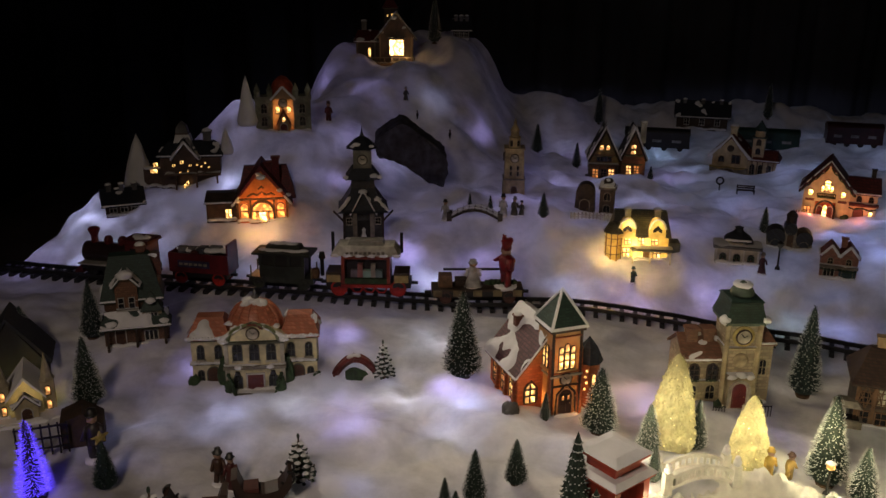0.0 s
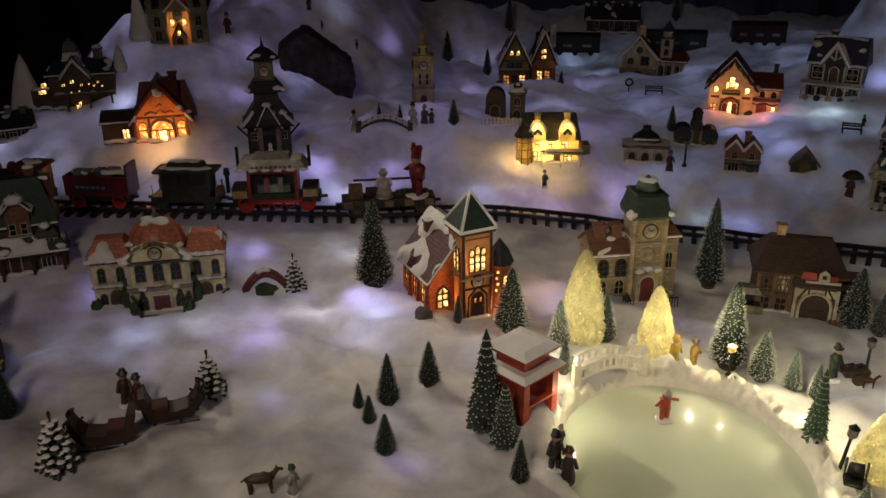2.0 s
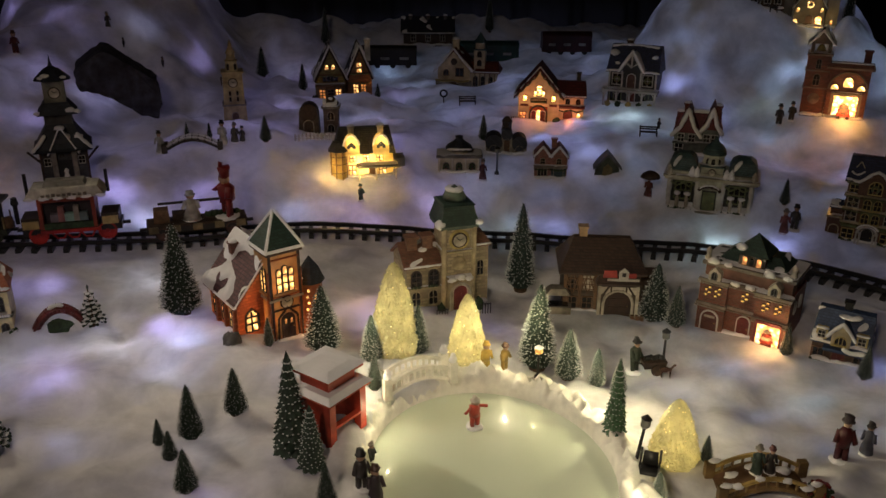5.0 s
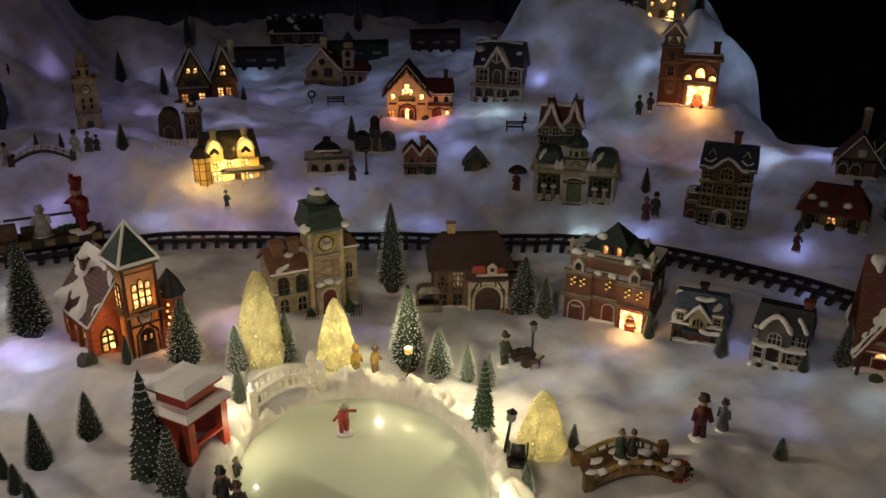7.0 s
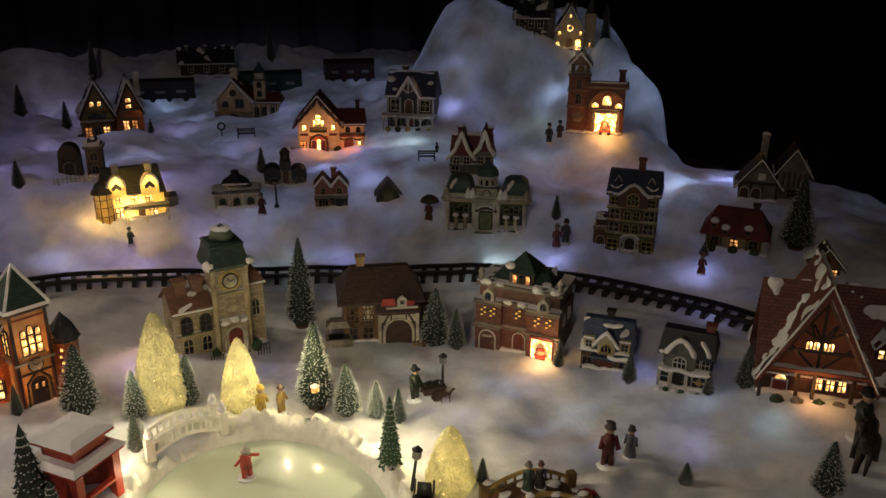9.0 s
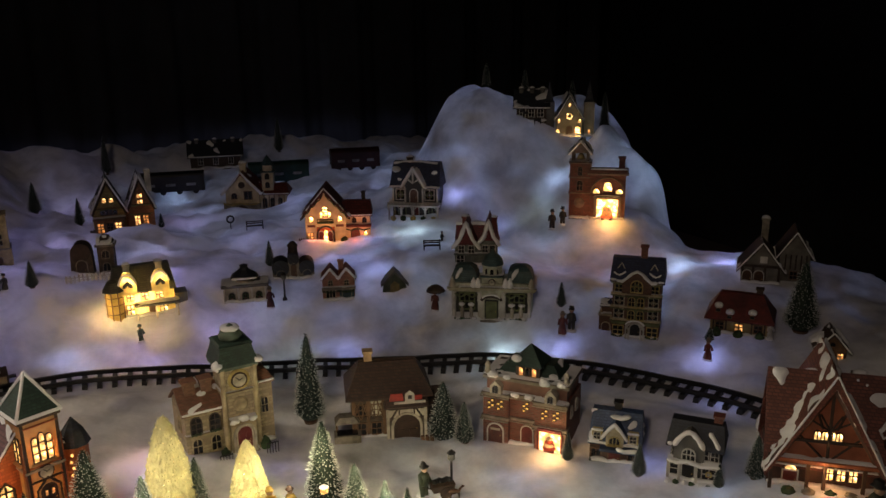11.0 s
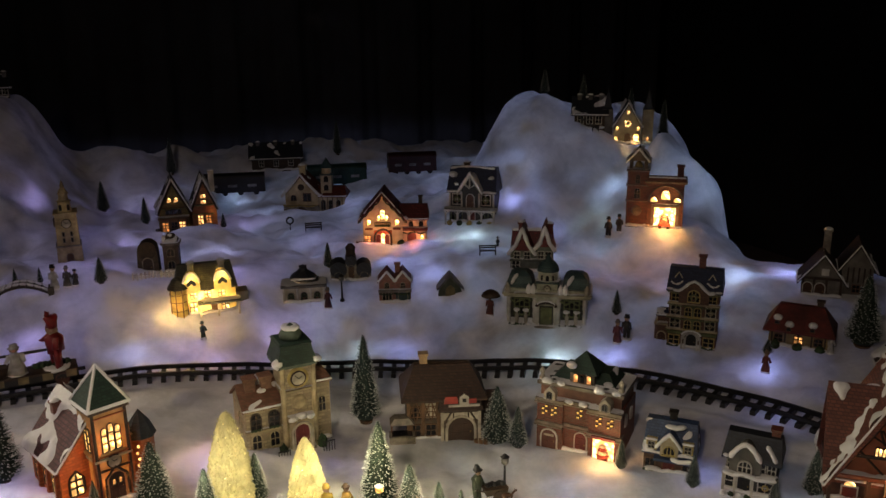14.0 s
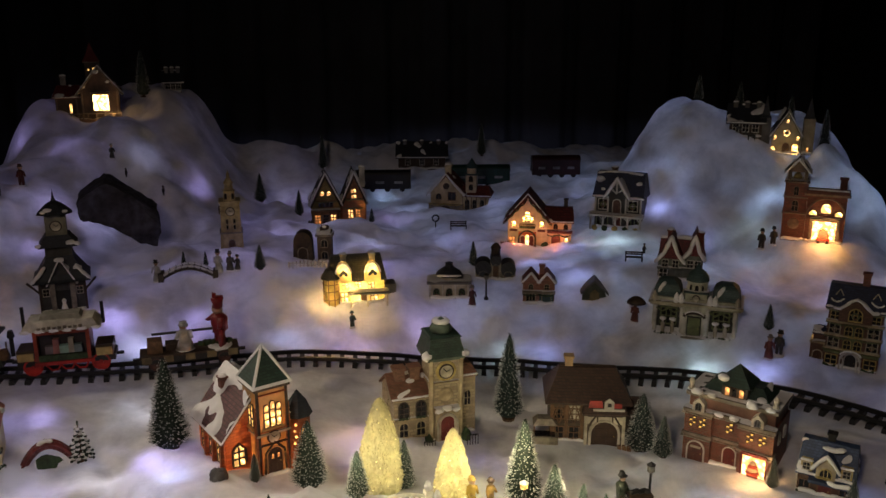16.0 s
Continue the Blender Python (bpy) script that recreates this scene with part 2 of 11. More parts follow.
def thing(name, x, y, label, category, yaw=0.0, z=None, group="", scale=1.0, sink=0.003, tilt=0.0):
    """An empty at the base of a thing that stands on the snow."""
    ob = new(name)
    ob.empty_display_size = 0.02
    z = snow_height(x, y) - sink if z is None else z
    ob.matrix_basis = pose(x, y, z, tilt, 0, yaw) @ Matrix.Scale(scale, 4)
    return tagged(ob, label, category, group)



# ---- terrain ----
TRACK = [(-1.75, 2.36), (-1.45, 2.27), (-1.15, 2.18), (-0.60, 2.06), (-0.20, 2.01), (0.20, 2.02), (0.50, 1.985), (0.87, 1.88), (1.20, 1.71),
         (1.40, 1.51), (1.54, 1.28), (1.62, 1.10), (1.66, 0.88), (1.67, 0.60), (1.66, 0.30)]


def spline(points, steps):
    """Catmull-Rom points along a polyline."""
    out, p = [], [points[0]] + list(points) + [points[-1]]
    for i in range(1, len(p) - 2):
        for k in range(steps):
            t = k / steps
            out.append(tuple(0.5 * (2 * b + (c - a) * t + (2 * a - 5 * b + 4 * c - d) * t * t + (3 * b - a - 3 * c + d) * t ** 3)
                             for a, b, c, d in zip(p[i - 1], p[i], p[i + 1], p[i + 2])))
    return out + [points[-1]]


LINE = spline(TRACK, 6)
LINE_A = np.array(LINE)


def beyond(x, y):
    """Metres by which a place lies outside the railway line (minus: inside)."""
    d = LINE_A - (x, y)
    q = (d * d).sum(1)
    i = min(max(int(q.argmin()), 1), len(LINE) - 2)
    tx, ty = LINE_A[i + 1] - LINE_A[i - 1]
    side = -(tx * d[i, 1] - ty * d[i, 0])
    return math.copysign(math.sqrt(q[i]), side)


def smooth(t):
    t = min(max(t, 0.0), 1.0)
    return t * t * (3 - 2 * t)


def mound(x, y, cx, cy, rx, ry, h, turn=0.0, power=2.0):
    c, s = math.cos(math.radians(turn)), math.sin(math.radians(turn))
    u, v = (c * (x - cx) + s * (y - cy)) / rx, (-s * (x - cx) + c * (y - cy)) / ry
    return h * math.exp(-((u * u + v * v) ** (power / 2)))


FLATS = np.array([
    (0.21, 1.57), (-0.38, 1.63), (-0.68, 1.76), (-0.82, 1.51), (0.6, 1.63), (0.93, 1.55), (1.16, 1.34), (1.27, 1.19), (1.35, 1.05), (1.5, 0.9), (1.38, 1.84), (1.42, 2.0), (1.64, 1.56), (1.83, 1.4), (2.06, 1.51), (1.9, 1.19), (0.54, 2.25), (0.81, 2.22), (0.96, 2.24), (1.05, 2.13), (1.47, 2.45), (1.18, 2.45), (1.09, 3.02), (0.61, 2.93), (0.46, 2.46), (0.23, 2.64), (-0.22, 2.31), (-0.55, 2.36), (-0.77, 2.53), (-0.5, 2.67), (-0.2, 3.33), (1.88, 2.02), (1.97, 2.33)])


def snow_height(x, y):
    d = beyond(x, y)
    z = 0.026 - 0.036 * smooth((x - 0.25) / 0.6) + 0.043 * smooth((x - 1.0) / 0.5) + 0.02 * smooth((y - 1.5) / 0.4)
    z += 0.030 * smooth((0.2 - x) / 0.6) * smooth((y - 1.4) / 0.5)
    z += 0.152 * smooth((d - 0.05) / 0.34) * (1 - 0.55 * smooth((x - 1.35) / 0.4) * smooth((2.4 - y) / 0.5))
    z -= 0.045 * smooth((d - 0.1) / 0.3) * smooth((0.2 - x) / 0.4)
    # the mountain under the lodge, and the ridge at the back
    z += mound(x, y, -0.15, 3.46, 0.385, 0.58, 0.345, 0, 4.5)
    z += mound(x, y, 0.12, 3.42, 0.150, 0.20, 0.070, 0, 2.4) + mound(x, y, -0.43, 3.40, 0.13, 0.20, 0.045, 0, 2.4)
    z += mound(x, y, 0.95, 3.64, 0.8, 0.24, 0.14)
    z += mound(x, y, 0.42, 3.52, 0.22, 0.20, 0.07)
    z += mound(x, y, -0.52, 2.76, 0.30, 0.27, 0.215, 0, 2.6)
    z += mound(x, y, -0.85, 2.62, 0.25, 0.25, 0.03)
    # the hill under the fire station and the hill church
    z += mound(x, y, 1.97, 2.58, 0.40, 0.38, 0.31, 0, 5.0)
    z += mound(x, y, 1.76, 2.62, 0.15, 0.18, 0.075)
    z += mound(x, y, 2.10, 2.14, 0.130, 0.13, 0.170, 0, 6.0)
    z += mound(x, y, 1.93, 2.03, 0.21, 0.20, 0.133, 0, 2.8)
    z += mound(x, y, 2.15, 1.55, 0.30, 0.24, 0.072)
    far = smooth((y - 1.9) / 0.8)
    p = Vector((x, y, 0.3))
    near = float((((FLATS - (x, y)) ** 2).sum(1)).min())
    open_snow = 1 - 0.85 * math.exp(-near / 0.0105)
    lump = 0.011 * noise.noise(p * 4.3) + 0.012 * noise.noise(p * 10 + Vector((3, 1, 4))) * open_snow + 0.0065 * noise.noise(p * 23) * open_snow
    puff = smooth(0.5 + 0.9 * noise.noise(p * 5.5 + Vector((9, 2, 1)))) * 0.55
    puff2 = smooth(0.5 + 0.9 * noise.noise(p * 12 + Vector((1, 7, 3)))) * 0.5
    hill = smooth((z - 0.21) / 0.12)
    lump += (0.034 * puff * (1 + 0.9 * hill) + 0.020 * puff2) * (0.25 + 0.75 * far) * open_snow
    lump += hill * open_snow * (0.020 * noise.noise(p * 3.6 + Vector((2, 8, 0))) + 0.010 * noise.noise(p * 9) + 0.003 * noise.noise(p * 22))
    # pulled folds in the batting
    fold = noise.noise(Vector(((x * 0.5 + y * 0.87) * 11, (x * 0.87 - y * 0.5) * 2.6, 1.7)))
    lump += 0.028 * max(0.0, fold) * math.exp(-(((x + 0.05) / 0.55) ** 2 + ((y - 1.55) / 0.28) ** 2)) + 0.010 * max(0.0, fold)
    # the batting hangs down beyond lines fitted to its outline in the camera's view
    edge = max((x - float(np.interp(y, (0.3, 1.3, 1.6, 1.85, 2.1, 2.6, 3.9), (2.5, 2.40, 2.28, 2.08, 2.19, 2.36, 2.5)))) / 0.16,
               (-x + float(np.interp(y, (0.3, 2.15, 2.5, 2.9, 3.3, 3.9), (-1.6, -1.22, -1.04, -0.86, -0.60, -0.55)))) / 0.14)
    z -= 0.45 * smooth(edge)
    # the lit rink lies in a flat hollow
    r = math.hypot((x - 0.497) / 0.19, (y - 1.028) / 0.225)
    flat = 1 - smooth((r - 0.95) / 0.12)
    track = 1 - smooth((abs(d) - 0.06) / 0.06)
    lump *= (1 - 0.9 * flat) * (1 - 0.85 * track) * (1 + 0.5 * far)
    z += 0.022 * math.exp(-((r - 1.16) / 0.17) ** 2)
    z = z * (1 - flat) + 0.002 * flat
    return z + lump
# ---- end terrain ----

# ---------------------------------------------------------------- the room and the snow field
X0, X1, Y0, Y1 = -1.75, 2.75, 0.25, 3.95
NX, NY = 400, 330


def snow_field():
    xs, ys = np.linspace(X0, X1, NX), np.linspace(Y0, Y1, NY)
    verts = [(x, y, snow_height(x, y)) for y in ys for x in xs]
    faces = [(j * NX + i, j * NX + i + 1, (j + 1) * NX + i + 1, (j + 1) * NX + i) for j in range(NY - 1) for i in range(NX - 1)]
    me = bpy.data.meshes.new("snow_field")
    me.from_pydata(verts, [], faces)
    me.materials.append(SNOW)
    for p in me.polygons:
        p.use_smooth = True
    return tagged(new("ground", me), "lumpy white cotton batting laid out as snow", "snow", kind="structure")


snow_field()
DARK = paint((0.055, 0.055, 0.060), 0.9, "black_cloth", 0.3, 4.0, 0.3)
FLOOR = paint((0.05, 0.04, 0.035), 0.6, "dark_floor", 0.3, 5.0, 0.1)
BOARD = paint((0.10, 0.07, 0.05), 0.7, "table_board", 0.3, 8.0, 0.1)
bm = bmesh.new()
bm_box(bm, (X0 + X1) / 2, (Y0 + Y1) / 2, -0.07, X1 - X0, Y1 - Y0, 0.03)
tagged(new("platform", mesh_of("platform", bm, BOARD)), "dark wooden platform under the snow village", "platform", kind="structure")
bm = bmesh.new()
bm_box(bm, 0.5, 1.2, -0.80, 8.0, 8.4, 0.05)
tagged(new("floor", mesh_of("floor", bm, FLOOR)), "dark floor of the unlit room", "floor", kind="structure")
bm = bmesh.new()
bm_box(bm, 0.5, 1.2, 2.6, 8.0, 8.4, 0.05)
tagged(new("ceiling", mesh_of("ceiling", bm, DARK)), "dark ceiling of the unlit room", "ceiling", kind="structure")
for nm, cx, cy, w, d in (("wall_north", 0.5, 5.35, 8.0, 0.1), ("wall_south", 0.5, -2.95, 8.0, 0.1), ("wall_west", -3.45, 1.2, 0.1, 8.2), ("wall_east", 4.45, 1.2, 0.1, 8.2)):
    bm = bmesh.new()
    bm_box(bm, cx, cy, -0.75, w, d, 3.35)
    tagged(new(nm, mesh_of(nm, bm, DARK)), "black wall of the darkened room", "wall", kind="structure")
# the hanging black curtain behind the village, in soft folds
me = bpy.data.meshes.new("curtain")
cv = [(-2.6 + 0.03 * i, 4.5 + 0.05 * math.sin(i * 0.55) + 0.02 * math.sin(i * 1.7 + 1), z) for z in (-0.7, 2.5) for i in range(215)]
me.from_pydata(cv, [], [(i, i + 1, 215 + i + 1, 215 + i) for i in range(214)])
me.materials.append(DARK)
for p in me.polygons:
    p.use_smooth = True
tagged(new("backdrop", me), "black cloth curtain hanging in folds", "curtain", kind="structure")

# ---------------------------------------------------------------- lamps under the batting
COLD, BLUE, WHITE = (0.57, 0.60, 1.0), (0.49, 0.41, 1.0), (0.84, 0.86, 1.0)
BURIED = [
    # x, y, watts, colour
    (-0.17, 1.47, .10, BLUE), (-0.30, 1.53, .08, WHITE), (-0.52, 1.66, .10, BLUE), (0.03, 1.42, .07, WHITE), (-0.02, 1.80, .08, WHITE), (-0.12, 1.27, .05, COLD),
    (0.10, 1.17, .06, WHITE), (-0.42, 1.50, .06, COLD), (0.08, 1.05, .05, BLUE), (0.42, 1.57, .055, BLUE), (0.40, 1.62, .03, (1.0, 0.55, 0.20)),
    (-1.02, 2.42, .12, COLD), (-0.85, 2.30, .12, COLD), (-1.10, 2.22, .10, BLUE), (-0.45, 2.20, .10, COLD), (-0.32, 2.55, .16, BLUE), (-0.05, 2.15, .10, COLD),
    (-0.10, 2.25, .10, BLUE), (0.12, 2.22, .08, BLUE), (0.70, 2.10, .10, BLUE), (0.85, 1.98, .12, WHITE), (1.00, 1.96, .08, BLUE), (0.25, 2.50, .07, BLUE),
    (1.10, 2.28, .07, BLUE), (1.25, 2.36, .08, BLUE), (1.38, 2.30, .10, WHITE), (1.32, 1.70, .12, WHITE), (1.45, 1.62, .10, BLUE), (0.50, 2.10, .10, BLUE),
    (1.72, 2.05, .11, COLD), (1.80, 1.82, .12, BLUE), (1.60, 2.40, .12, BLUE), (1.78, 2.18, .11, WHITE), (1.92, 1.72, .14, COLD), (2.06, 1.66, .14, BLUE),
    (1.88, 2.22, .14, COLD), (0.95, 1.40, .12, WHITE), (0.86, 1.12, .09, BLUE), (1.02, 1.02, .07, BLUE), (1.55, 1.20, .05, BLUE), (1.32, 0.96, .06, COLD), (1.22, 0.88, .05, BLUE),
    (-0.25, 3.00, .12, BLUE), (-0.05, 3.02, .12, COLD), (0.12, 3.05, .14, BLUE), (-0.30, 2.75, .16, BLUE), (0.45, 3.20, .14, BLUE), (0.85, 3.30, .12, COLD), (0.25, 2.85, .10, BLUE),
    (1.55, 2.95, .10, BLUE), (-0.62, 2.50, .10, COLD), (0.95, 2.55, .06, BLUE), (1.68, 1.36, .08, BLUE), (0.60, 2.55, .06, COLD),
    (0.06, 1.52, .10, COLD), (-0.08, 1.56, .10, WHITE), (-0.22, 1.80, .06, BLUE), (0.02, 1.60, .08, BLUE), (-0.55, 1.42, .06, COLD), (-0.36, 1.40, .05, COLD),
    (0.35, 2.15, .08, COLD), (0.62, 2.32, .06, BLUE), (1.18, 2.15, .07, BLUE), (1.48, 2.10, .10, COLD), (1.60, 1.90, .10, BLUE), (1.70, 1.62, .08, COLD),
    (0.38, 2.75, .10, BLUE), (0.80, 2.95, .08, BLUE), (1.25, 2.90, .08, BLUE), (1.62, 2.25, .16, BLUE), (2.10, 2.10, .14, COLD), (1.90, 2.75, .14, BLUE),
    # mostly lamps added to brighten the snow right of the rink
    (0.98, 1.30, .10, WHITE), (1.06, 1.20, .10, COLD), (0.94, 1.20, .10, BLUE), (1.12, 1.10, .09, WHITE), (1.00, 1.10, .10, COLD), (0.88, 1.02, .09, BLUE), (1.18, 0.98, .08, WHITE),
    (1.10, 1.00, .07, BLUE), (1.02, 1.38, .08, COLD), (0.78, 1.42, .09, WHITE), (0.66, 1.45, .07, BLUE), (0.30, 1.34, .05, COLD), (1.36, 0.84, .06, WHITE), (1.28, 1.10, .05, BLUE), (-0.42, 3.25, .16, BLUE), (-0.70, 2.72, .10, BLUE), (-1.00, 2.25, .08, COLD),
]
for x, y, watts, c in BURIED:
    if x > 0.8:
        c = (c[0] * 0.78, c[1] * 1.06, c[2])
    lamp("buried_light", "POINT", pose(x, y, snow_height(x, y) - (0.045 if y < 1.9 else 0.062)), watts * (1.0 if y < 1.45 and x < 0.25 else 1.2 if y < 1.3 and x > 1.15 else 3.0 if y < 1.45 else 2.4 if y < 1.9 else 1.0 if x > 1.55 else 0.5 if y > 2.5 and x < 0.3 else 2.7 if y < 2.7 else 1.2), c, 0.016)
# added grid of deeper unseen lamps that brightens and tints the back batting
for i in range(9):
    for j in range(5):
        x, y = -0.95 + 0.36 * i + 0.09 * (j % 2), 2.16 + 0.29 * j
        deep = snow_height(x, y) - 0.11
        if deep > 0.0 and beyond(x, y) > 0.1 and (y < 3.0 or x > 0.35):
            lamp("buried_string", "POINT", pose(x, y, deep), 0.095 if y < 2.6 else 0.20, (0.56, 0.54, 1.0) if x < 0.8 else (0.46, 0.58, 1.0), 0.02)

# ---------------------------------------------------------------- the railway line
BLACK = paint((0.02, 0.02, 0.022), 0.4, "black_plastic", 0.3, 80.0, 0.1)
RAIL_Z = 0.012


def railway():
    """Black plastic track with two rails and separate sleepers."""
    top = tagged(new("railway_track"), "black plastic toy railway track on the snow", "track")
    fine = spline(TRACK, 14)
    a = np.array(fine)
    run = np.concatenate([[0], np.cumsum(np.hypot(*np.diff(a, axis=0).T))])
    def at(s):
        x, y = np.interp(s, run, a[:, 0]), np.interp(s, run, a[:, 1])
        x2, y2 = np.interp(s + 0.01, run, a[:, 0]), np.interp(s + 0.01, run, a[:, 1])
        return x, y, math.atan2(y2 - y, x2 - x)
    for side in (-1, 1):
        verts, faces = [], []
        n = int(run[-1] / 0.02)
        for k in range(n):
            x, y, ang = at(k * 0.02)
            z = snow_height(x, y) + RAIL_Z
            for off, dz in ((-0.003, 0), (0.003, 0), (0.003, 0.010), (-0.003, 0.010)):
                o = side * 0.0235 + off
                verts.append((x - math.sin(ang) * o, y + math.cos(ang) * o, z + dz))
            if k:
                b = 4 * k
                for i in range(4):
                    j = (i + 1) % 4
                    faces.append((b - 4 + i, b - 4 + j, b + j, b + i))
        me = bpy.data.meshes.new("rail")
        me.from_pydata(verts, [], faces)
        me.materials.append(BLACK)
        part("rail", me, None, top)
    bm = bmesh.new()
    bm_box(bm, 0, 0, -0.004, 0.013, 0.078, 0.015, 0.8, 0.96)
    sleeper = mesh_of("sleeper", bm, BLACK)
    s = 0.01
    while s < run[-1] - 0.02:
        x, y, ang = at(s)
        ob = part("sleeper", sleeper, None, top)
        ob.matrix_basis = Matrix.Translation((x, y, snow_height(x, y))) @ Matrix.Rotation(ang, 4, "Z")
        s += 0.033
    return top


railway()

# ---------------------------------------------------------------- the skating rink
RINK = (0.497, 1.028, 0.187, 0.222)


def rink():
    top = thing("skating_rink", RINK[0], RINK[1], "glossy pale ice rink ringed by a lit snow bank", "skating rink", z=0.0)
    m, t, p = nodes_of("rink_ice")
    co = node(t, "ShaderNodeTexCoord")
    no = node(t, "ShaderNodeTexNoise", Scale=7.0, Detail=5.0)
    link(t, co.outputs["Object"], no.inputs["Vector"])
    ramp = t.nodes.new("ShaderNodeValToRGB")
    ramp.color_ramp.elements[0].color, ramp.color_ramp.elements[1].color = (0.62, 0.71, 0.56, 1), (0.74, 0.81, 0.66, 1)
    link(t, no.outputs["Fac"], ramp.inputs["Fac"])
    link(t, ramp.outputs["Color"], p.inputs["Base Color"])
    p.inputs["Roughness"].default_value = 0.34
    p.inputs["Coat Weight"].default_value = 1.0
    p.inputs["Coat Roughness"].default_value = 0.05
    bm = bmesh.new()
    bm_lathe(bm, 0, 0, [(1.0, 0.006), (1.0, 0.012)], 64)
    bmesh.ops.scale(bm, vec=(RINK[2], RINK[3], 1), verts=bm.verts)
    part("ice", bm, m, top, "pale greenish glossy ice sheet")
    # moulded bank round the ice, higher at the back
    bm = bmesh.new()
    seg, prof = 260, [(0.985, 0.008), (1.0, 0.5), (1.03, 0.8), (1.06, 0.95), (1.10, 1.0), (1.14, 0.97), (1.18, 0.88), (1.25, 0.5), (1.32, -0.2)]
    rings = []
    for i in range(seg):
        a = 2 * math.pi * i / seg
        up = (0.029 + 0.006 * math.sin(a) + 0.010 * noise.noise(Vector((3 * math.cos(a), 3 * math.sin(a), 2)))) * (1 - 0.75 * math.exp(-((a - 1.88) / 0.26) ** 2))
        row = []
        for k, (r, h) in enumerate(prof):
            q = r + 0.05 * noise.noise(Vector((6 * math.cos(a), 6 * math.sin(a), k * 0.7))) * (k > 1)
            row.append(bm.verts.new((RINK[2] * q * math.cos(a), RINK[3] * q * math.sin(a), 0.010 + up * h + (0.013 * noise.noise(Vector((9 * math.cos(a), 9 * math.sin(a), k * 0.8))) + 0.016 * noise.noise(Vector((22 * math.cos(a), 22 * math.sin(a), k * 1.3))) + 0.009 * noise.noise(Vector((46 * math.cos(a), 46 * math.sin(a), k * 2.1))) if k > 1 else 0))))
        rings.append(row)
    for i in range(seg):
        for k in range(len(prof) - 1):
            bm.faces.new((rings[i][k], rings[i][k + 1], rings[(i + 1) % seg][k + 1], rings[(i + 1) % seg][k])[::-1])
    part("bank", bm, paint((0.95, 0.93, 0.84), 0.6, "plaster_bank", 0.12, 60.0, 0.8, dirt=0.10), top, "uneven moulded snow bank", True)
    return top


rink()

# ---------------------------------------------------------------- trees
GREEN = paint((0.028, 0.060, 0.040), 0.7, "green_bristle", 0.5, 120.0, 0.2)
FROST = paint((0.72, 0.76, 0.76), 0.7, "white_flock", 0.2, 120.0, 0.2)
WOOD = paint((0.16, 0.09, 0.05), 0.7, "turned_wood", 0.3, 60.0, 0.2)


def bristle_mesh(name, count, seed, r_of, lift, width, material, z0=0.06, inner=0.15, tip=None):
    """Thin tapering bristles round an upright axis, for a tree one unit high."""
    rnd = random.Random(seed)
    verts, faces = [], []
    for i in range(count):
        z = z0 + (1 - z0) * (1 - (1 - i / count) ** (0.5 if tip is None else 0.62))
        a = i * 2.39996 + rnd.uniform(-0.3, 0.3)
        r = r_of(z) * rnd.uniform(0.78, 1.10)
        u, v = math.cos(a), math.sin(a)
        rise = lift * r * rnd.uniform(0.5, 1.4)
        ri = inner * r if tip is None else r * tip
        w = width * rnd.uniform(0.7, 1.3)
        zi = z + (rise * ri / r if tip is not None else 0)
        k = len(verts)
        verts += [(ri * u - w * v, ri * v + w * u, zi), (ri * u + w * v, ri * v - w * u, zi), (r * u, r * v, z + rise), (ri * u, ri * v, zi + w * 1.6)]
        faces += [(k, k + 1, k + 2), (k + 1, k + 3, k + 2), (k + 3, k, k + 2)]
    me = bpy.data.meshes.new(name)
    me.from_pydata(verts, [], faces)
    me.materials.append(material)
    return me


def brush_radius(z):
    return 0.02 + 0.235 * (1 - z) ** 0.75 * min(1.0, 0.55 + z * 5)


def tree_core(radius, shrink, material, parent):
    bm = bmesh.new()
    bm_lathe(bm, 0, 0, [(radius(z) * shrink, z) for z in (0.06, 0.1, 0.2, 0.35, 0.5, 0.65, 0.8, 0.92)] + [(0, 0.99)], 10)
    return part("crown", bm, material, parent, rounded=True)


def tree_foot(parent):
    bm = bmesh.new()
    bm_lathe(bm, 0, 0, [(0.10, 0.0), (0.10, 0.025), (0.035, 0.035), (0.03, 0.08)], 10)
    return part("trunk", bm, WOOD, parent)


def brush_tree(flock, seed, radius=brush_radius, green=None, count=2400):
    top = new("bottle_brush_tree")
    tree_foot(top)
    c = tree_core(radius, 0.62, green or GREEN, top)
    part("bristles", bristle_mesh("bristles", count, seed, radius, 0.25, 0.0062, green or GREEN), None, c)
    if flock:
        part("flocking", bristle_mesh("flocking", flock, seed + 7, lambda z: radius(z) * 1.05, 0.25, 0.0072, FROST, tip=0.84), None, c, "white flocked tips")
    return top


def set_tree(proto, x, y, h, fat, label, turn=0, lean=0.0, group="flocked toy trees", category="toy tree"):
    w = h * fat
    ob = copy_thing(proto, pose(x, y, snow_height(x, y) - 0.002, lean * math.sin(turn), lean * math.cos(turn), turn * 57) @ Matrix.Diagonal((w, w, h, 1)))
    return tagged(ob, label, category, group)

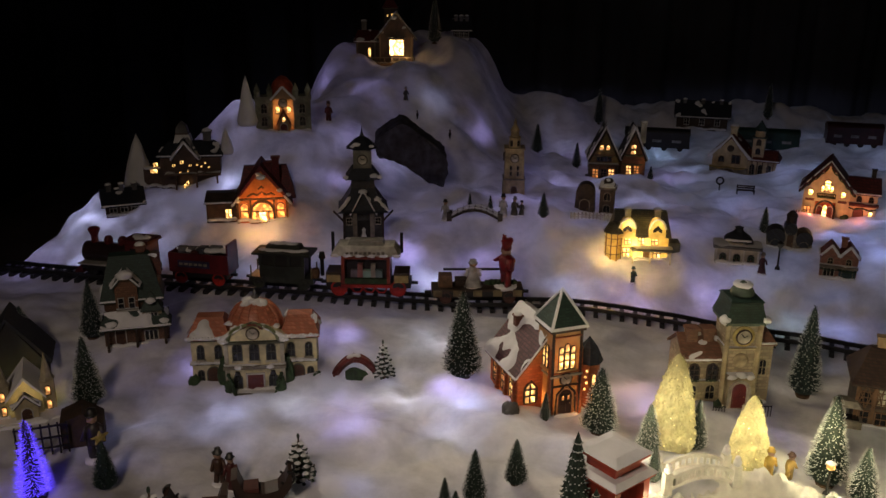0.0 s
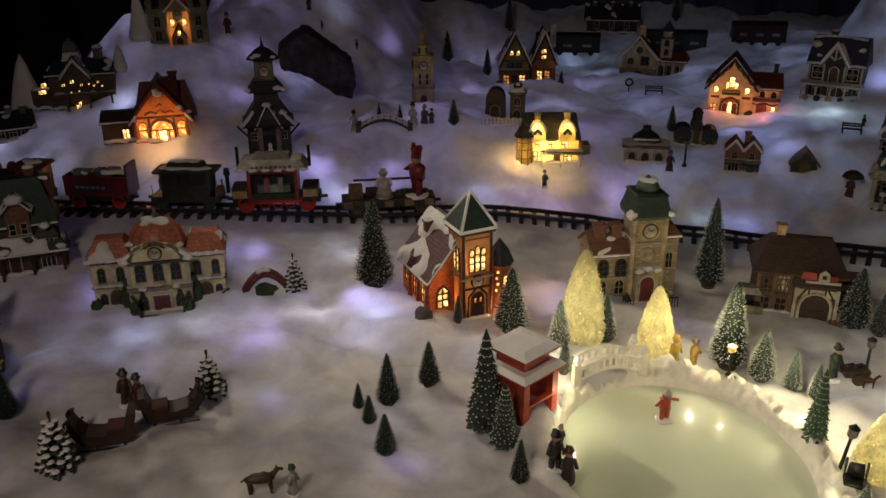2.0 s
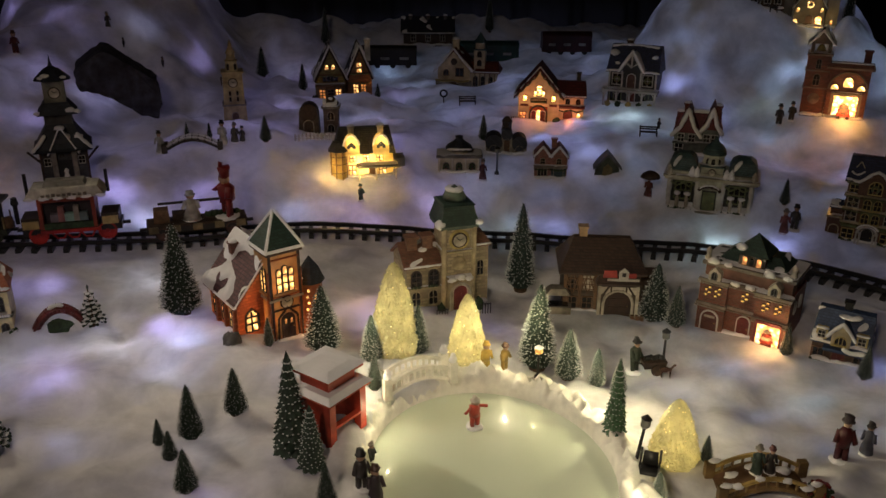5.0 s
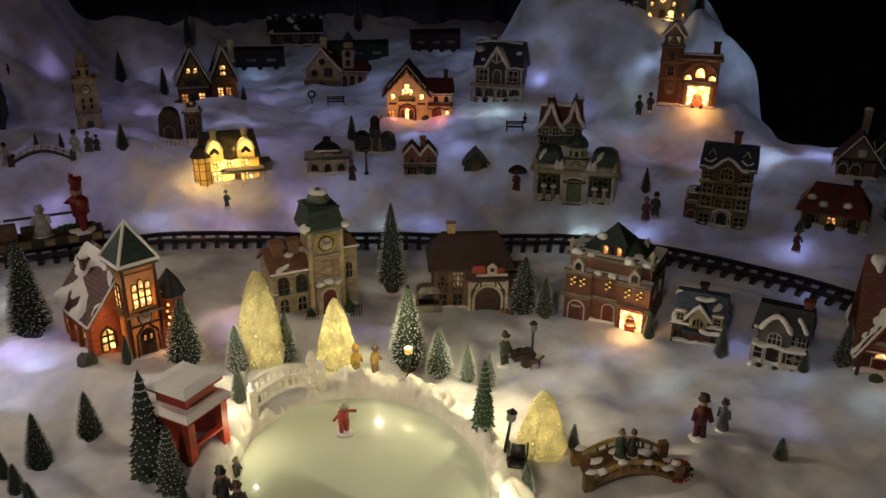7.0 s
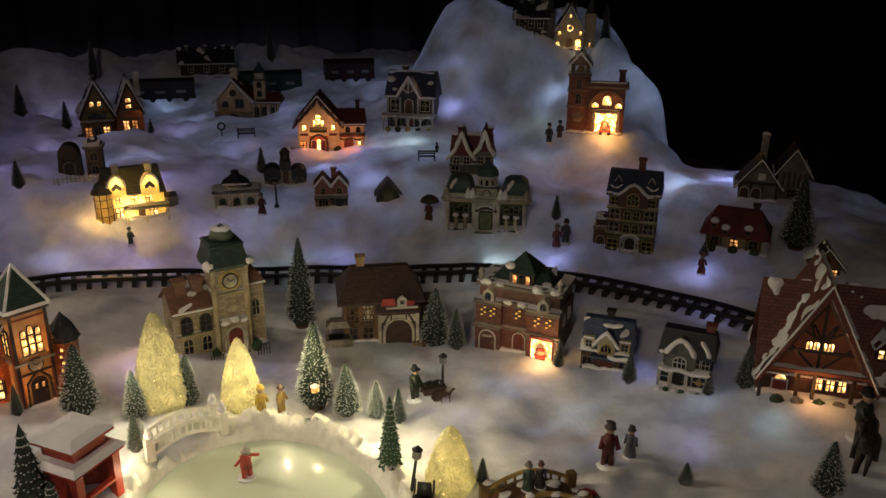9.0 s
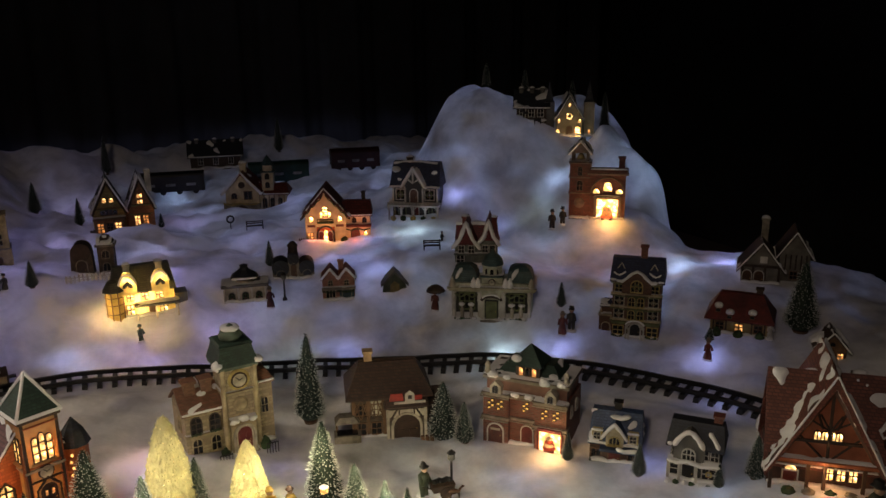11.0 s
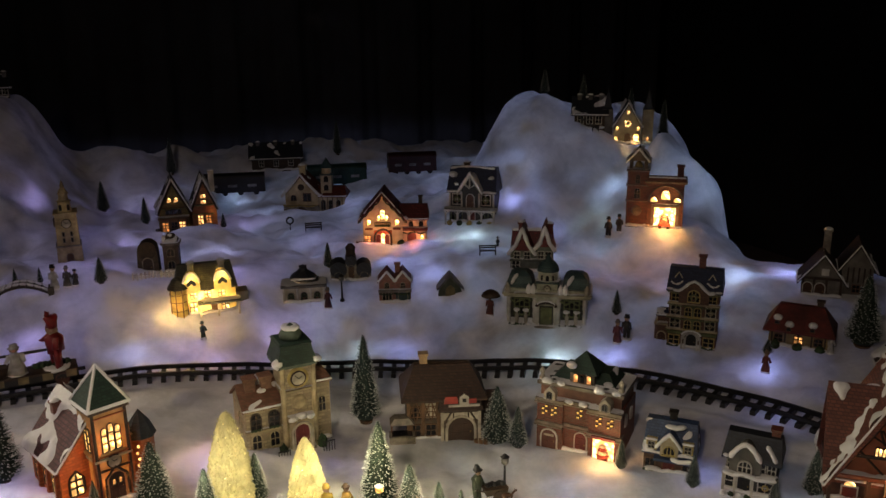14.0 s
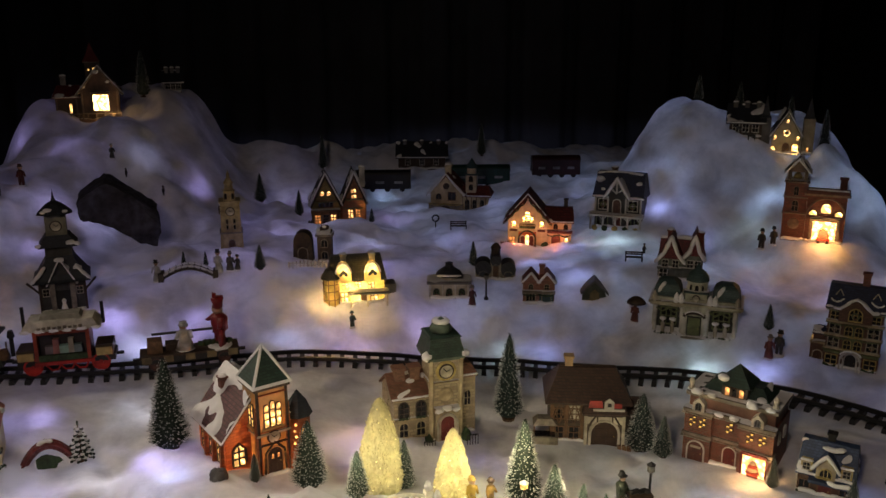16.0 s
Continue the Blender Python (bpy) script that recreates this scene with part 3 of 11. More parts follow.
# ---------------------------------------------------------------- miniature buildings
WARM, AMBER, YELLOW = (1.0, 0.58, 0.22), (1.0, 0.47, 0.17), (1.0, 0.72, 0.26)
LIT = glow((1.0, 0.56, 0.17), 2.6)
LIT_SOFT = glow((1.0, 0.44, 0.13), 1.2)
DEAD = paint((0.03, 0.03, 0.035), 0.15, "dark_pane", 0.3, 50.0, 0.05)
CREAM = paint((0.55, 0.48, 0.33), 0.4, "cream_porcelain")
IVORY = paint((0.62, 0.58, 0.48), 0.4, "ivory_porcelain")
STONE = paint((0.36, 0.32, 0.26), 0.6, "stone_porcelain", 0.4, 90.0, 0.4)
GREY = paint((0.20, 0.20, 0.21), 0.55, "grey_porcelain", 0.35)
SLATE = courses((0.026, 0.033, 0.052), (0.014, 0.016, 0.022), "slate_shingles", 0.008, 0.005)
BROWN_ROOF = courses((0.072, 0.038, 0.028), (0.025, 0.018, 0.014), "brown_shingles", 0.008, 0.005)
RED_ROOF = courses((0.22, 0.045, 0.03), (0.07, 0.015, 0.012), "red_shingles", 0.008, 0.005)
GREEN_ROOF = courses((0.028, 0.065, 0.052), (0.012, 0.025, 0.02), "green_shingles", 0.008, 0.005)
PURPLE_ROOF = courses((0.17, 0.075, 0.085), (0.05, 0.025, 0.03), "plum_shingles", 0.010, 0.006)
BRICK = courses((0.20, 0.055, 0.035), (0.13, 0.09, 0.07), "red_brick", 0.010, 0.004)
TIMBER = paint((0.075, 0.045, 0.03), 0.65, "dark_timber", 0.4, 80.0, 0.3)
OAK = paint((0.22, 0.12, 0.06), 0.6, "brown_timber", 0.4, 80.0, 0.3)
DOOR_RED = paint((0.22, 0.035, 0.03), 0.4, "red_door", 0.3)
DOOR_BROWN = paint((0.13, 0.06, 0.03), 0.5, "brown_door", 0.3)
LEAF = paint((0.05, 0.10, 0.04), 0.7, "moulded_ivy", 0.5, 140.0, 0.8)
WHITE_TRIM = paint((0.68, 0.67, 0.63), 0.45, "white_trim", 0.15)
IRON = paint((0.02, 0.02, 0.022), 0.5, "black_iron", 0.2)
NAVY_ROOF = courses((0.030, 0.045, 0.115), (0.012, 0.016, 0.04), "navy_shingles", 0.009, 0.005)
TEAL_ROOF = courses((0.050, 0.100, 0.105), (0.02, 0.04, 0.045), "teal_shingles", 0.008, 0.005)
WINE_ROOF = courses((0.20, 0.022, 0.030), (0.06, 0.010, 0.012), "wine_shingles", 0.009, 0.006)
MUSTARD = paint((0.58, 0.46, 0.16), 0.45, "mustard_trim", 0.3)
OLIVE_TRIM = paint((0.20, 0.24, 0.10), 0.5, "olive_trim", 0.35)
PANES = {}


def arch_points(w, h, arched, pointed=False, grow=0.0):
    w, top = w + 2 * grow, h + grow
    if not arched:
        return [(-w / 2, -grow), (w / 2, -grow), (w / 2, top), (-w / 2, top)]
    r, pts = w / 2, [(-w / 2, -grow), (w / 2, -grow)]
    spring = top - (r * 1.3 if pointed else r)
    for k in range(9):
        a = math.pi * k / 8
        pts.append((r * math.cos(a), spring + (r * 1.3 * math.sin(a) ** (0.75) if pointed else r * math.sin(a))))
    return pts


def pane_meshes(w, h, arched, bars, lit, frame_mat, pointed):
    key = (w, h, arched, bars, lit.name if lit else "", frame_mat.name, pointed)
    if key not in PANES:
        bm = bmesh.new()
        bm_poly(bm, arch_points(w, h, arched, pointed), -0.0012, 0.001)
        pane = mesh_of("pane", bm, lit or DEAD)
        bm = bmesh.new()
        t = max(0.0012, min(w, h) * 0.10)
        inner, outer = arch_points(w, h, arched, pointed), arch_points(w, h, arched, pointed, t)
        n = len(inner)
        rows = [[bm.verts.new((x, y, z)) for x, z in pts] for pts, y in ((outer, 0.001), (outer, -0.003), (inner, -0.003), (inner, 0.001))]
        for a, b in zip(rows, rows[1:]):
            for i in range(n):
                j = (i + 1) % n
                bm.faces.new((a[i], a[j], b[j], b[i]))
        if bars:
            for k in range(1, bars[0]):
                bm_box(bm, -w / 2 + w * k / bars[0], -0.0016, 0, t * (1.8 if lit else 0.8), 0.0016, h * (0.96 if arched else 1))
            for k in range(1, bars[1]):
                bm_box(bm, 0, -0.0016, h * k / bars[1] - t * 0.5, w, 0.0016, t * (1.8 if lit else 0.8))
        PANES[key] = (pane, mesh_of("frame", bm, frame_mat))
    return PANES[key]


SIDES = {"f": 0, "r": 90, "b": 180, "l": -90}


class House:
    """A miniature building. x to its right, y into it from the front at y = 0, z up."""

    def __init__(self, name, x, y, yaw, label, category="model house", z=None, scale=1.0, group="lit village buildings", tilt=0.0):
        self.top = thing(name, x, y, label, category, yaw, z, group, scale, 0.008, tilt)
        self.seed = int(abs(x * 1000) + abs(y * 77))

    def box(self, name, mat, cx, y0, z0, w, d, h, top=1.0, topd=None, label="", parent=None):
        bm = bmesh.new()
        bm_box(bm, cx, y0 + d / 2, z0, w, d, h, top, topd)
        made = part(name, bm, mat, parent or self.top, label)
        if name in ("wall", "wing", "side_wall", "tower", "base", "side_tower") and z0 == 0:
            self.drift(cx, y0, w, made)
        return made

    def drift(self, cx, y0, w, parent):
        """Snow banked up against the foot of a wall."""
        self.seed += 1
        rnd = random.Random(self.seed)
        bm = bmesh.new()
        n = max(4, int(w / 0.012))
        bm_roll(bm, [(cx - w / 2 + w * k / n, y0 - 0.002 + rnd.uniform(-0.003, 0.001), 0.007 + rnd.uniform(-0.002, 0.003)) for k in range(n + 1)], 0.0062, 0.75, 6, self.seed)
        return part("drift", bm, CAP, parent, rounded=True)

    def gable(self, cx, y0, z0, w, d, h, rise, wall, roof, axis="y", over=0.008, snow=0.5, thick=0.005, name="wall", kick=0.0):
        """Walls with two gables and a pitched roof; axis is the ridge's direction."""
        bm = bmesh.new()
        if axis == "y":
            bm_poly(bm, [(cx - w / 2, z0), (cx + w / 2, z0), (cx + w / 2, z0 + h), (cx, z0 + h + rise), (cx - w / 2, z0 + h)], y0, y0 + d)
        else:
            vs = bm_poly(bm, [(-d / 2, z0), (d / 2, z0), (d / 2, z0 + h), (0, z0 + h + rise), (-d / 2, z0 + h)], -w / 2, w / 2)
            bmesh.ops.transform(bm, matrix=Matrix.Translation((cx, y0 + d / 2, 0)) @ Matrix.Rotation(math.pi / 2, 4, "Z"), verts=vs)
        walls = part(name, bm, wall, self.top)
        if z0 == 0:
            self.drift(cx, y0, w, walls)
        half, length = (w / 2, d) if axis == "y" else (d / 2, w)
        slope = math.hypot(half, rise)
        ox, oz = over, over * rise / half
        bm = bmesh.new()
        e, rz = half + ox, rise
        prof = [(-e, h - oz), (0, rz + h), (e, h - oz), (e, h - oz + thick), (0, rz + h + thick * slope / half), (-e, h - oz + thick)]
        vs = bm_poly(bm, [(px, z0 + pz) for px, pz in prof], -over, length + over)
        m = Matrix.Translation((cx, y0, 0)) if axis == "y" else Matrix.Translation((cx + w / 2, y0 + d / 2, 0)) @ Matrix.Rotation(math.pi / 2, 4, "Z")
        bmesh.ops.transform(bm, matrix=m, verts=vs)
        r = part("roof", bm, roof, self.top)
        if snow > 0:
            for s in (-1, 1):
                bm = bmesh.new()
                bm_roll(bm, [m @ Vector((s * e, -over, z0 + h - oz + thick)), m @ Vector((s * e, length + over, z0 + h - oz + thick))], 0.0024, 0.9, 6, self.seed + s)
                part("eave_snow", bm, CAP, r, rounded=True)
                if axis == "y":
                    bm = bmesh.new()
                    bm_roll(bm, [m @ Vector((s * e, -over, z0 + h - oz + thick)), m @ Vector((0, -over, z0 + rz + h + thick * slope / half))], 0.0021, 0.9, 6, self.seed + 3 * s)
                    part("verge_snow", bm, CAP, r, rounded=True)
                o = Vector((s * (e + 0.001), -over if s > 0 else length + over, z0 + h - oz + thick + 0.0005))
                u = Vector((0, (length + 2 * over) * (1 if s > 0 else -1), 0))
                v = Vector((-s * (e), 0, rz + oz + thick * (slope / half - 1)))
                self.snow(m, o, u, v, snow, r)
        return walls, r

    def snow(self, m, o, u, v, cover, parent, thick=0.006, drip=True):
        """A patchy sheet of snow on the slope from o along u (eave) and v (up)."""
        self.seed += 1
        bm = bmesh.new()
        nu, nv = max(8, int(u.length / 0.0038)), max(6, int(v.length / 0.0038))
        n = u.cross(v).normalized()
        if n.z < 0:
            n = -n
        grid, hs = [], []
        for j in range(nv + 1):
            for i in range(nu + 1):
                a, b = i / nu, j / nv
                p = o + u * a + v * b
                q = noise.noise(Vector((p.x * 26, p.y * 26, p.z * 26)) + Vector((self.seed, 0, 0))) * 0.9 + 0.35 * noise.noise(Vector((p.x * 70, p.y * 70, p.z * 70 + self.seed)))
                q += (cover - 0.5) * 1.7 + (0.35 * abs(b - 0.5) if drip else 0)
                hh = thick * min(1.0, max(0.0, q * 4))
                hs.append(hh)
                grid.append(m @ (p + n * (hh - 0.0008)))
        vs = {}
        for j in range(nv):
            for i in range(nu):
                ids = (j * (nu + 1) + i, j * (nu + 1) + i + 1, (j + 1) * (nu + 1) + i + 1, (j + 1) * (nu + 1) + i)
                if sum(hs[k] > 0 for k in ids) >= 2:
                    for k in ids:
                        if k not in vs:
                            vs[k] = bm.verts.new(grid[k])
                    bm.faces.new([vs[k] for k in ids])
        bm.faces.index_update()
        if not vs:
            bm.free()
            return None
        for _ in range(3):
            # round off the ragged edge
            rim = {v: [e.other_vert(v).co.copy() for e in v.link_edges if e.is_boundary] for v in bm.verts if v.is_boundary}
            for v, near in rim.items():
                if len(near) == 2:
                    v.co = v.co * 0.4 + (near[0] + near[1]) * 0.3
        bmesh.ops.recalc_face_normals(bm, faces=bm.faces)
        left, made = set(bm.faces), None
        while left:
            seed = min(left, key=lambda f: f.index)
            isle, edge = {seed}, [seed]
            while edge:
                f = edge.pop()
                for e in f.edges:
                    for g in e.link_faces:
                        if g not in isle:
                            isle.add(g)
                            edge.append(g)
            left -= isle
            if len(isle) < 4:
                continue
            one, at = bmesh.new(), {}
            for f in sorted(isle, key=lambda f: f.index):
                for v in f.verts:
                    if v not in at:
                        at[v] = one.verts.new(v.co)
                one.faces.new([at[v] for v in f.verts])
            made = part("roof_snow", one, CAP, parent, "" if made else "patchy white snow", True)
        bm.free()
        return made

    def hip(self, cx, y0, z0, w, d, rise, mat, tw=0.3, td=0.0, over=0.008, snow=0.45, name="roof"):
        bm = bmesh.new()
        W, D = w + 2 * over, d + 2 * over
        bm_box(bm, cx, y0 + d / 2, z0 - 0.003, W, D, 0.004)
        bm_box(bm, cx, y0 + d / 2, z0 + 0.001, W, D, rise, max(tw, 0.02), max(td, 0.02))
        r = part(name, bm, mat, self.top)
        if snow > 0:
            bm = bmesh.new()
            bm_roll(bm, [(cx - W / 2, y0 - over, z0 + 0.002), (cx, y0 - over - 0.0005, z0 + 0.002), (cx + W / 2, y0 - over, z0 + 0.002)], 0.0025, 0.9, 6, self.seed)
            part("eave_snow", bm, CAP, r, rounded=True)
            c = Vector((cx, y0 + d / 2, z0 + 0.002))
            a = c + Vector((-W / 2 * 0.97, -D / 2, 0))
            self.snow(Matrix.Identity(4), a, Vector((W * 0.94, 0, 0)), Vector((0, D / 2 * (1 - td), rise)), snow * 0.9, r)
            for s in (-1, 1):
                self.snow(Matrix.Identity(4), c + Vector((s * W / 2, -D / 2 * 0.6, 0)), Vector((0, D * 0.6, 0)), Vector((-s * W / 2 * (1 - tw), 0, rise)), snow * 0.8, r)
        return r

    def turned(self, name, mat, cx, cy, profile, seg=8, label="", twist=0.39, parent=None, rounded=False):
        bm = bmesh.new()
        bm_lathe(bm, cx, cy, profile, seg, True, twist)
        return part(name, bm, mat, parent or self.top, label, rounded)

    def window(self, x, y, z, w, h, side="f", lit=None, arched=False, bars=(2, 2), trim=None, name="window", pointed=False):
        pane, ring = pane_meshes(round(w, 4), round(h, 4), arched, bars, lit, trim or WHITE_TRIM, pointed)
        f = part(name, ring, None, self.top)
        f.matrix_basis = pose(x, y, z, 0, 0, SIDES[side])
        part("pane", pane, None, f, "glowing warm pane" if lit else "")
        return f

    def door(self, x, y, z, w, h, mat=None, arched=False, side="f", trim=None):
        bm = bmesh.new()
        bm_poly(bm, arch_points(w, h, arched), -0.0018, 0.001)
        for k in (-1, 1):
            bm_box(bm, k * w * 0.23, -0.0022, h * 0.12, w * 0.3, 0.0012, h * 0.3)
            bm_box(bm, k * w * 0.23, -0.0022, h * 0.5, w * 0.3, 0.0012, h * 0.25)
        dr = part("door", bm, mat or DOOR_BROWN, self.top)
        dr.matrix_basis = pose(x, y, z, 0, 0, SIDES[side])
        _, ring = pane_meshes(round(w, 4), round(h, 4), arched, None, None, trim or WHITE_TRIM, False)
        part("door_frame", ring, None, dr)
        bm = bmesh.new()
        bm_ball(bm, w * 0.36, -0.003, h * 0.45, 0.0013, seg=6, rings=4)
        part("door_knob", bm, paint((0.6, 0.42, 0.15), 0.3, "brass", metal=1.0), dr)
        return dr

    def chimney(self, cx, cy, z0, w, h, mat=None, snow=True):
        c = self.box("chimney", mat or BRICK, cx, cy - w / 2, z0, w, w, h)
        self.box("chimney_cap", mat or BRICK, cx, cy - w * 0.65, z0 + h, w * 1.3, w * 1.3, w * 0.25, parent=c)
        if snow:
            bm = bmesh.new()
            bm_ball(bm, cx, cy, z0 + h + w * 0.25, w * 0.66, w * 0.66, w * 0.4)
            part("cap_snow", bm, CAP, c, rounded=True)
        return c

    def bulb(self, x, y, z, watts, color=AMBER, size=0.012):
        """A point lamp, for bulbs inside and for added window spill outside."""
        p = self.top.matrix_basis @ Vector((x, y, z))
        lamp("house_bulb", "POINT", Matrix.Translation(p), watts, color, size)

    def ledge(self, cx, y0, z0, w, d, h=0.004, mat=None, snow=True, name="ledge"):
        c = self.box(name, mat or WHITE_TRIM, cx, y0, z0, w, d, h)
        if snow:
            self.snow(Matrix.Identity(4), Vector((cx - w / 2, y0 - 0.001, z0 + h)), Vector((w, 0, 0)), Vector((0, d, 0)), 0.7, c, 0.004)
        return c

    def clock_face(self, m, r):
        """A dark-rimmed cream dial with two pointers, facing the front."""
        rim = self.turned("clock_rim", TIMBER, 0, 0, [(r * 1.2, 0), (r * 1.2, 0.003), (r * 1.02, 0.0042), (r, 0.003)], 20)
        rim.matrix_basis = m @ pose(0, 0, 0, 90, 0, 0)
        bm = bmesh.new()
        bm_lathe(bm, 0, 0, [(r, 0.001), (r, 0.0035), (0, 0.0036)], 20)
        part("dial", bm, IVORY, rim, "cream clock dial")
        for ang, ln in ((0.5, 0.55), (2.3, 0.8)):
            bm = bmesh.new()
            bm_rod(bm, (0, 0, 0.0042), (r * ln * math.cos(ang), r * ln * math.sin(ang), 0.0042), r * 0.07, r * 0.05, 4)
            part("clock_hand", bm, IRON, rim)
        return rim

    def wreath(self, x, y, z, r, mat=None, side="f"):
        """A ring of moulded greenery with a red bow."""
        bm = bmesh.new()
        rows = []
        for i in range(22):
            a, fat = 2 * math.pi * i / 22, r * (0.36 if i % 2 else 0.24)
            rows.append([bm.verts.new(((r + fat * math.cos(q)) * math.cos(a), -0.75 * fat * math.sin(q), (r + fat * math.cos(q)) * math.sin(a))) for q in [math.pi * k / 3 for k in range(6)]])
        for i in range(22):
            for k in range(6):
                bm.faces.new((rows[i][k], rows[i][(k + 1) % 6], rows[(i + 1) % 22][(k + 1) % 6], rows[(i + 1) % 22][k]))
        bmesh.ops.recalc_face_normals(bm, faces=bm.faces)
        w = part("wreath", bm, mat or LEAF, self.top, rounded=True)
        w.matrix_basis = pose(x, y, z, 0, 0, SIDES[side])
        bm = bmesh.new()
        for k in (-1, 1):
            bm_ball(bm, k * r * 0.3, -r * 0.3, -r * 0.9, r * 0.30, r * 0.16, r * 0.22, 6, 4)
        part("bow", bm, DOOR_RED, w)
        return w

    def swag(self, pts, r=0.0022, mat=None, name="garland"):
        """A moulded garland or edging hung along a line of points."""
        bm = bmesh.new()
        rnd = random.Random(self.seed)
        for a, b in zip(pts, pts[1:]):
            a, b = Vector(a), Vector(b)
            n = max(1, int((b - a).length / (r * 1.3)))
            for k in range(n):
                q = a.lerp(b, k / n)
                f = rnd.uniform(0.75, 1.3)
                bm_ball(bm, q.x, q.y, q.z, r * f, r * f * 0.8, r * f, 5, 3)
        return part(name, bm, mat or LEAF, self.top, rounded=True)

    def snow_line(self, pts, r=0.003, name="ledge_snow", flat=0.8):
        bm = bmesh.new()
        self.seed += 1
        bm_roll(bm, pts, r, flat, 7, self.seed)
        return part(name, bm, CAP, self.top, rounded=True)

    def dabs(self, rows):
        """Separate pats of snow: x, y, z, size."""
        for x, y, z, r in rows:
            self.seed += 1
            bm = bmesh.new()
            bm_blob(bm, x, y, z, r, r * 0.75, r * 0.62, self.seed)
            part("snow_pat", bm, CAP, self.top, rounded=True)

    def bars(self, name, mat, pts, r=0.0018, seg=5):
        """One moulding from straight rods: pairs of ends."""
        bm, runs = bmesh.new(), []
        for a, b in pts:
            if runs and runs[-1][-1] == a:
                runs[-1].append(b)
            else:
                runs.append([a, b])
        for run in runs:
            bm_tube(bm, run, r, seg)
        return part(name, bm, mat, self.top)

    def bush(self, x, y, z, r, mat=None, seed=0, tall=1.0):
        bm = bmesh.new()
        vs = bmesh.ops.create_icosphere(bm, subdivisions=3, radius=1.0)["verts"]
        for v in vs:
            k = 1 + 0.35 * noise.noise(v.co * 2.6 + Vector((seed, x * 50, z * 50)))
            v.co = Vector((x + v.co.x * r * k, y + v.co.y * r * k * 0.8, z + (v.co.z + 0.8) * r * k * tall))
        return part("shrub", bm, mat or LEAF, self.top, rounded=True)


def facing(x, y, extra=0.0):
    return math.degrees(math.atan2(-(x - 0.13), y)) + extra


# ---- brick church with a square tower, lit from inside
def church():
    h = House("church", 0.222, 1.532, 20, "orange brick church with snowy roof, glowing windows and square tower", "model church")
    wall = courses((0.48, 0.15, 0.06), (0.24, 0.075, 0.03), "glowing_orange_brick", 0.012, 0.006, 0.5, 0.30)
    h.gable(0, 0, 0, 0.145, 0.135, 0.092, 0.085, wall, PURPLE_ROOF, "y", 0.010, 0.50)
    h.box("plinth", paint((0.3, 0.12, 0.06), 0.5, "brick_plinth"), 0, -0.004, 0, 0.155, 0.143, 0.012)
    stone = shell((0.50, 0.28, 0.11), 0.26, "lit_tower_stone")
    h.box("tower", stone, 0.012, -0.036, 0, 0.062, 0.062, 0.19)
    for sx in (-0.031, 0.031):
        h.box("buttress", wall, 0.012 + sx, -0.040, 0, 0.012, 0.012, 0.150, 0.6)
    h.ledge(0.012, -0.041, 0.092, 0.070, 0.072, 0.004, IVORY, False, "string_course")
    h.box("cornice", TIMBER, 0.012, -0.042, 0.186, 0.074, 0.074, 0.008)
    r = h.turned("spire_roof", GREEN_ROOF, 0.012, -0.005, [(0.056, 0.194), (0.050, 0.202), (0.0, 0.262)], 4, "dark green pyramid roof", math.pi / 4)
    for k in range(4):
        a = math.pi / 4 + k * math.pi / 2
        bm = bmesh.new()
        bm_rod(bm, (0.012 + 0.053 * math.cos(a), -0.005 + 0.053 * math.sin(a), 0.197), (0.012, -0.005, 0.264), 0.0032, 0.003)
        part("ridge_snow", bm, CAP, r, rounded=True)
    bm = bmesh.new()
    bm_box(bm, 0.012, -0.005, 0.193, 0.082, 0.082, 0.005, 0.93)
    part("eave_snow", bm, CAP, r)
    for side, px, py in (("f", 0.012, -0.036), ("l", -0.019, -0.005)):
        for q in (-0.0125, 0.0, 0.0125):
            ox, oy = (q, 0) if side == "f" else (0, q)
            h.window(px + ox, py + oy, 0.108, 0.0085, 0.052 if q == 0 else 0.046, side, LIT, True, (1, 3), TIMBER, pointed=True)
        h.box("window_sill", shell((0.62, 0.36, 0.16), 0.2, "lit_sill"), px - (0.004 if side == "l" else 0), py - (0.004 if side == "f" else 0.020), 0.102, 0.044 if side == "f" else 0.006, 0.006 if side == "f" else 0.040, 0.004)
    for sx in (-1, 1):
        h.turned("corner_shaft", TIMBER, 0.012 + sx * 0.030, -0.037, [(0.0035, 0), (0.003, 0.19), (0.005, 0.194)], 6)
    h.clock_face(pose(0.012, -0.0365, 0.086), 0.0115)
    h.box("string_course", TIMBER, 0.012, -0.039, 0.070, 0.064, 0.006, 0.003)
    h.door(0.012, -0.037, 0.008, 0.030, 0.056, paint((0.10, 0.05, 0.035), 0.4, "dark_church_door"), True, trim=shell((0.55, 0.30, 0.14), 0.2, "lit_door_arch"))
    for q in (-1, 1):
        h.window(0.012 + q * 0.006, -0.0395, 0.042, 0.005, 0.010, "f", LIT_SOFT, True, None, TIMBER)
    h.window(-0.046, 0, 0.026, 0.022, 0.042, "f", LIT, True, (2, 3), TIMBER, pointed=True)
    h.swag([(-0.060, -0.004, 0.030), (-0.060, -0.004, 0.058), (-0.046, -0.004, 0.074), (-0.032, -0.004, 0.058), (-0.032, -0.004, 0.030)], 0.0022, TIMBER, "window_moulding")
    h.swag([(-0.010, -0.041, 0.012), (-0.008, -0.041, 0.056), (0.012, -0.041, 0.076), (0.032, -0.041, 0.056), (0.034, -0.041, 0.012)], 0.0024, TIMBER, "door_moulding")
    for z in (0.100, 0.176):
        h.bars("tower_moulding", wall, [((-0.019, -0.038, z), (0.043, -0.038, z))], 0.0018)
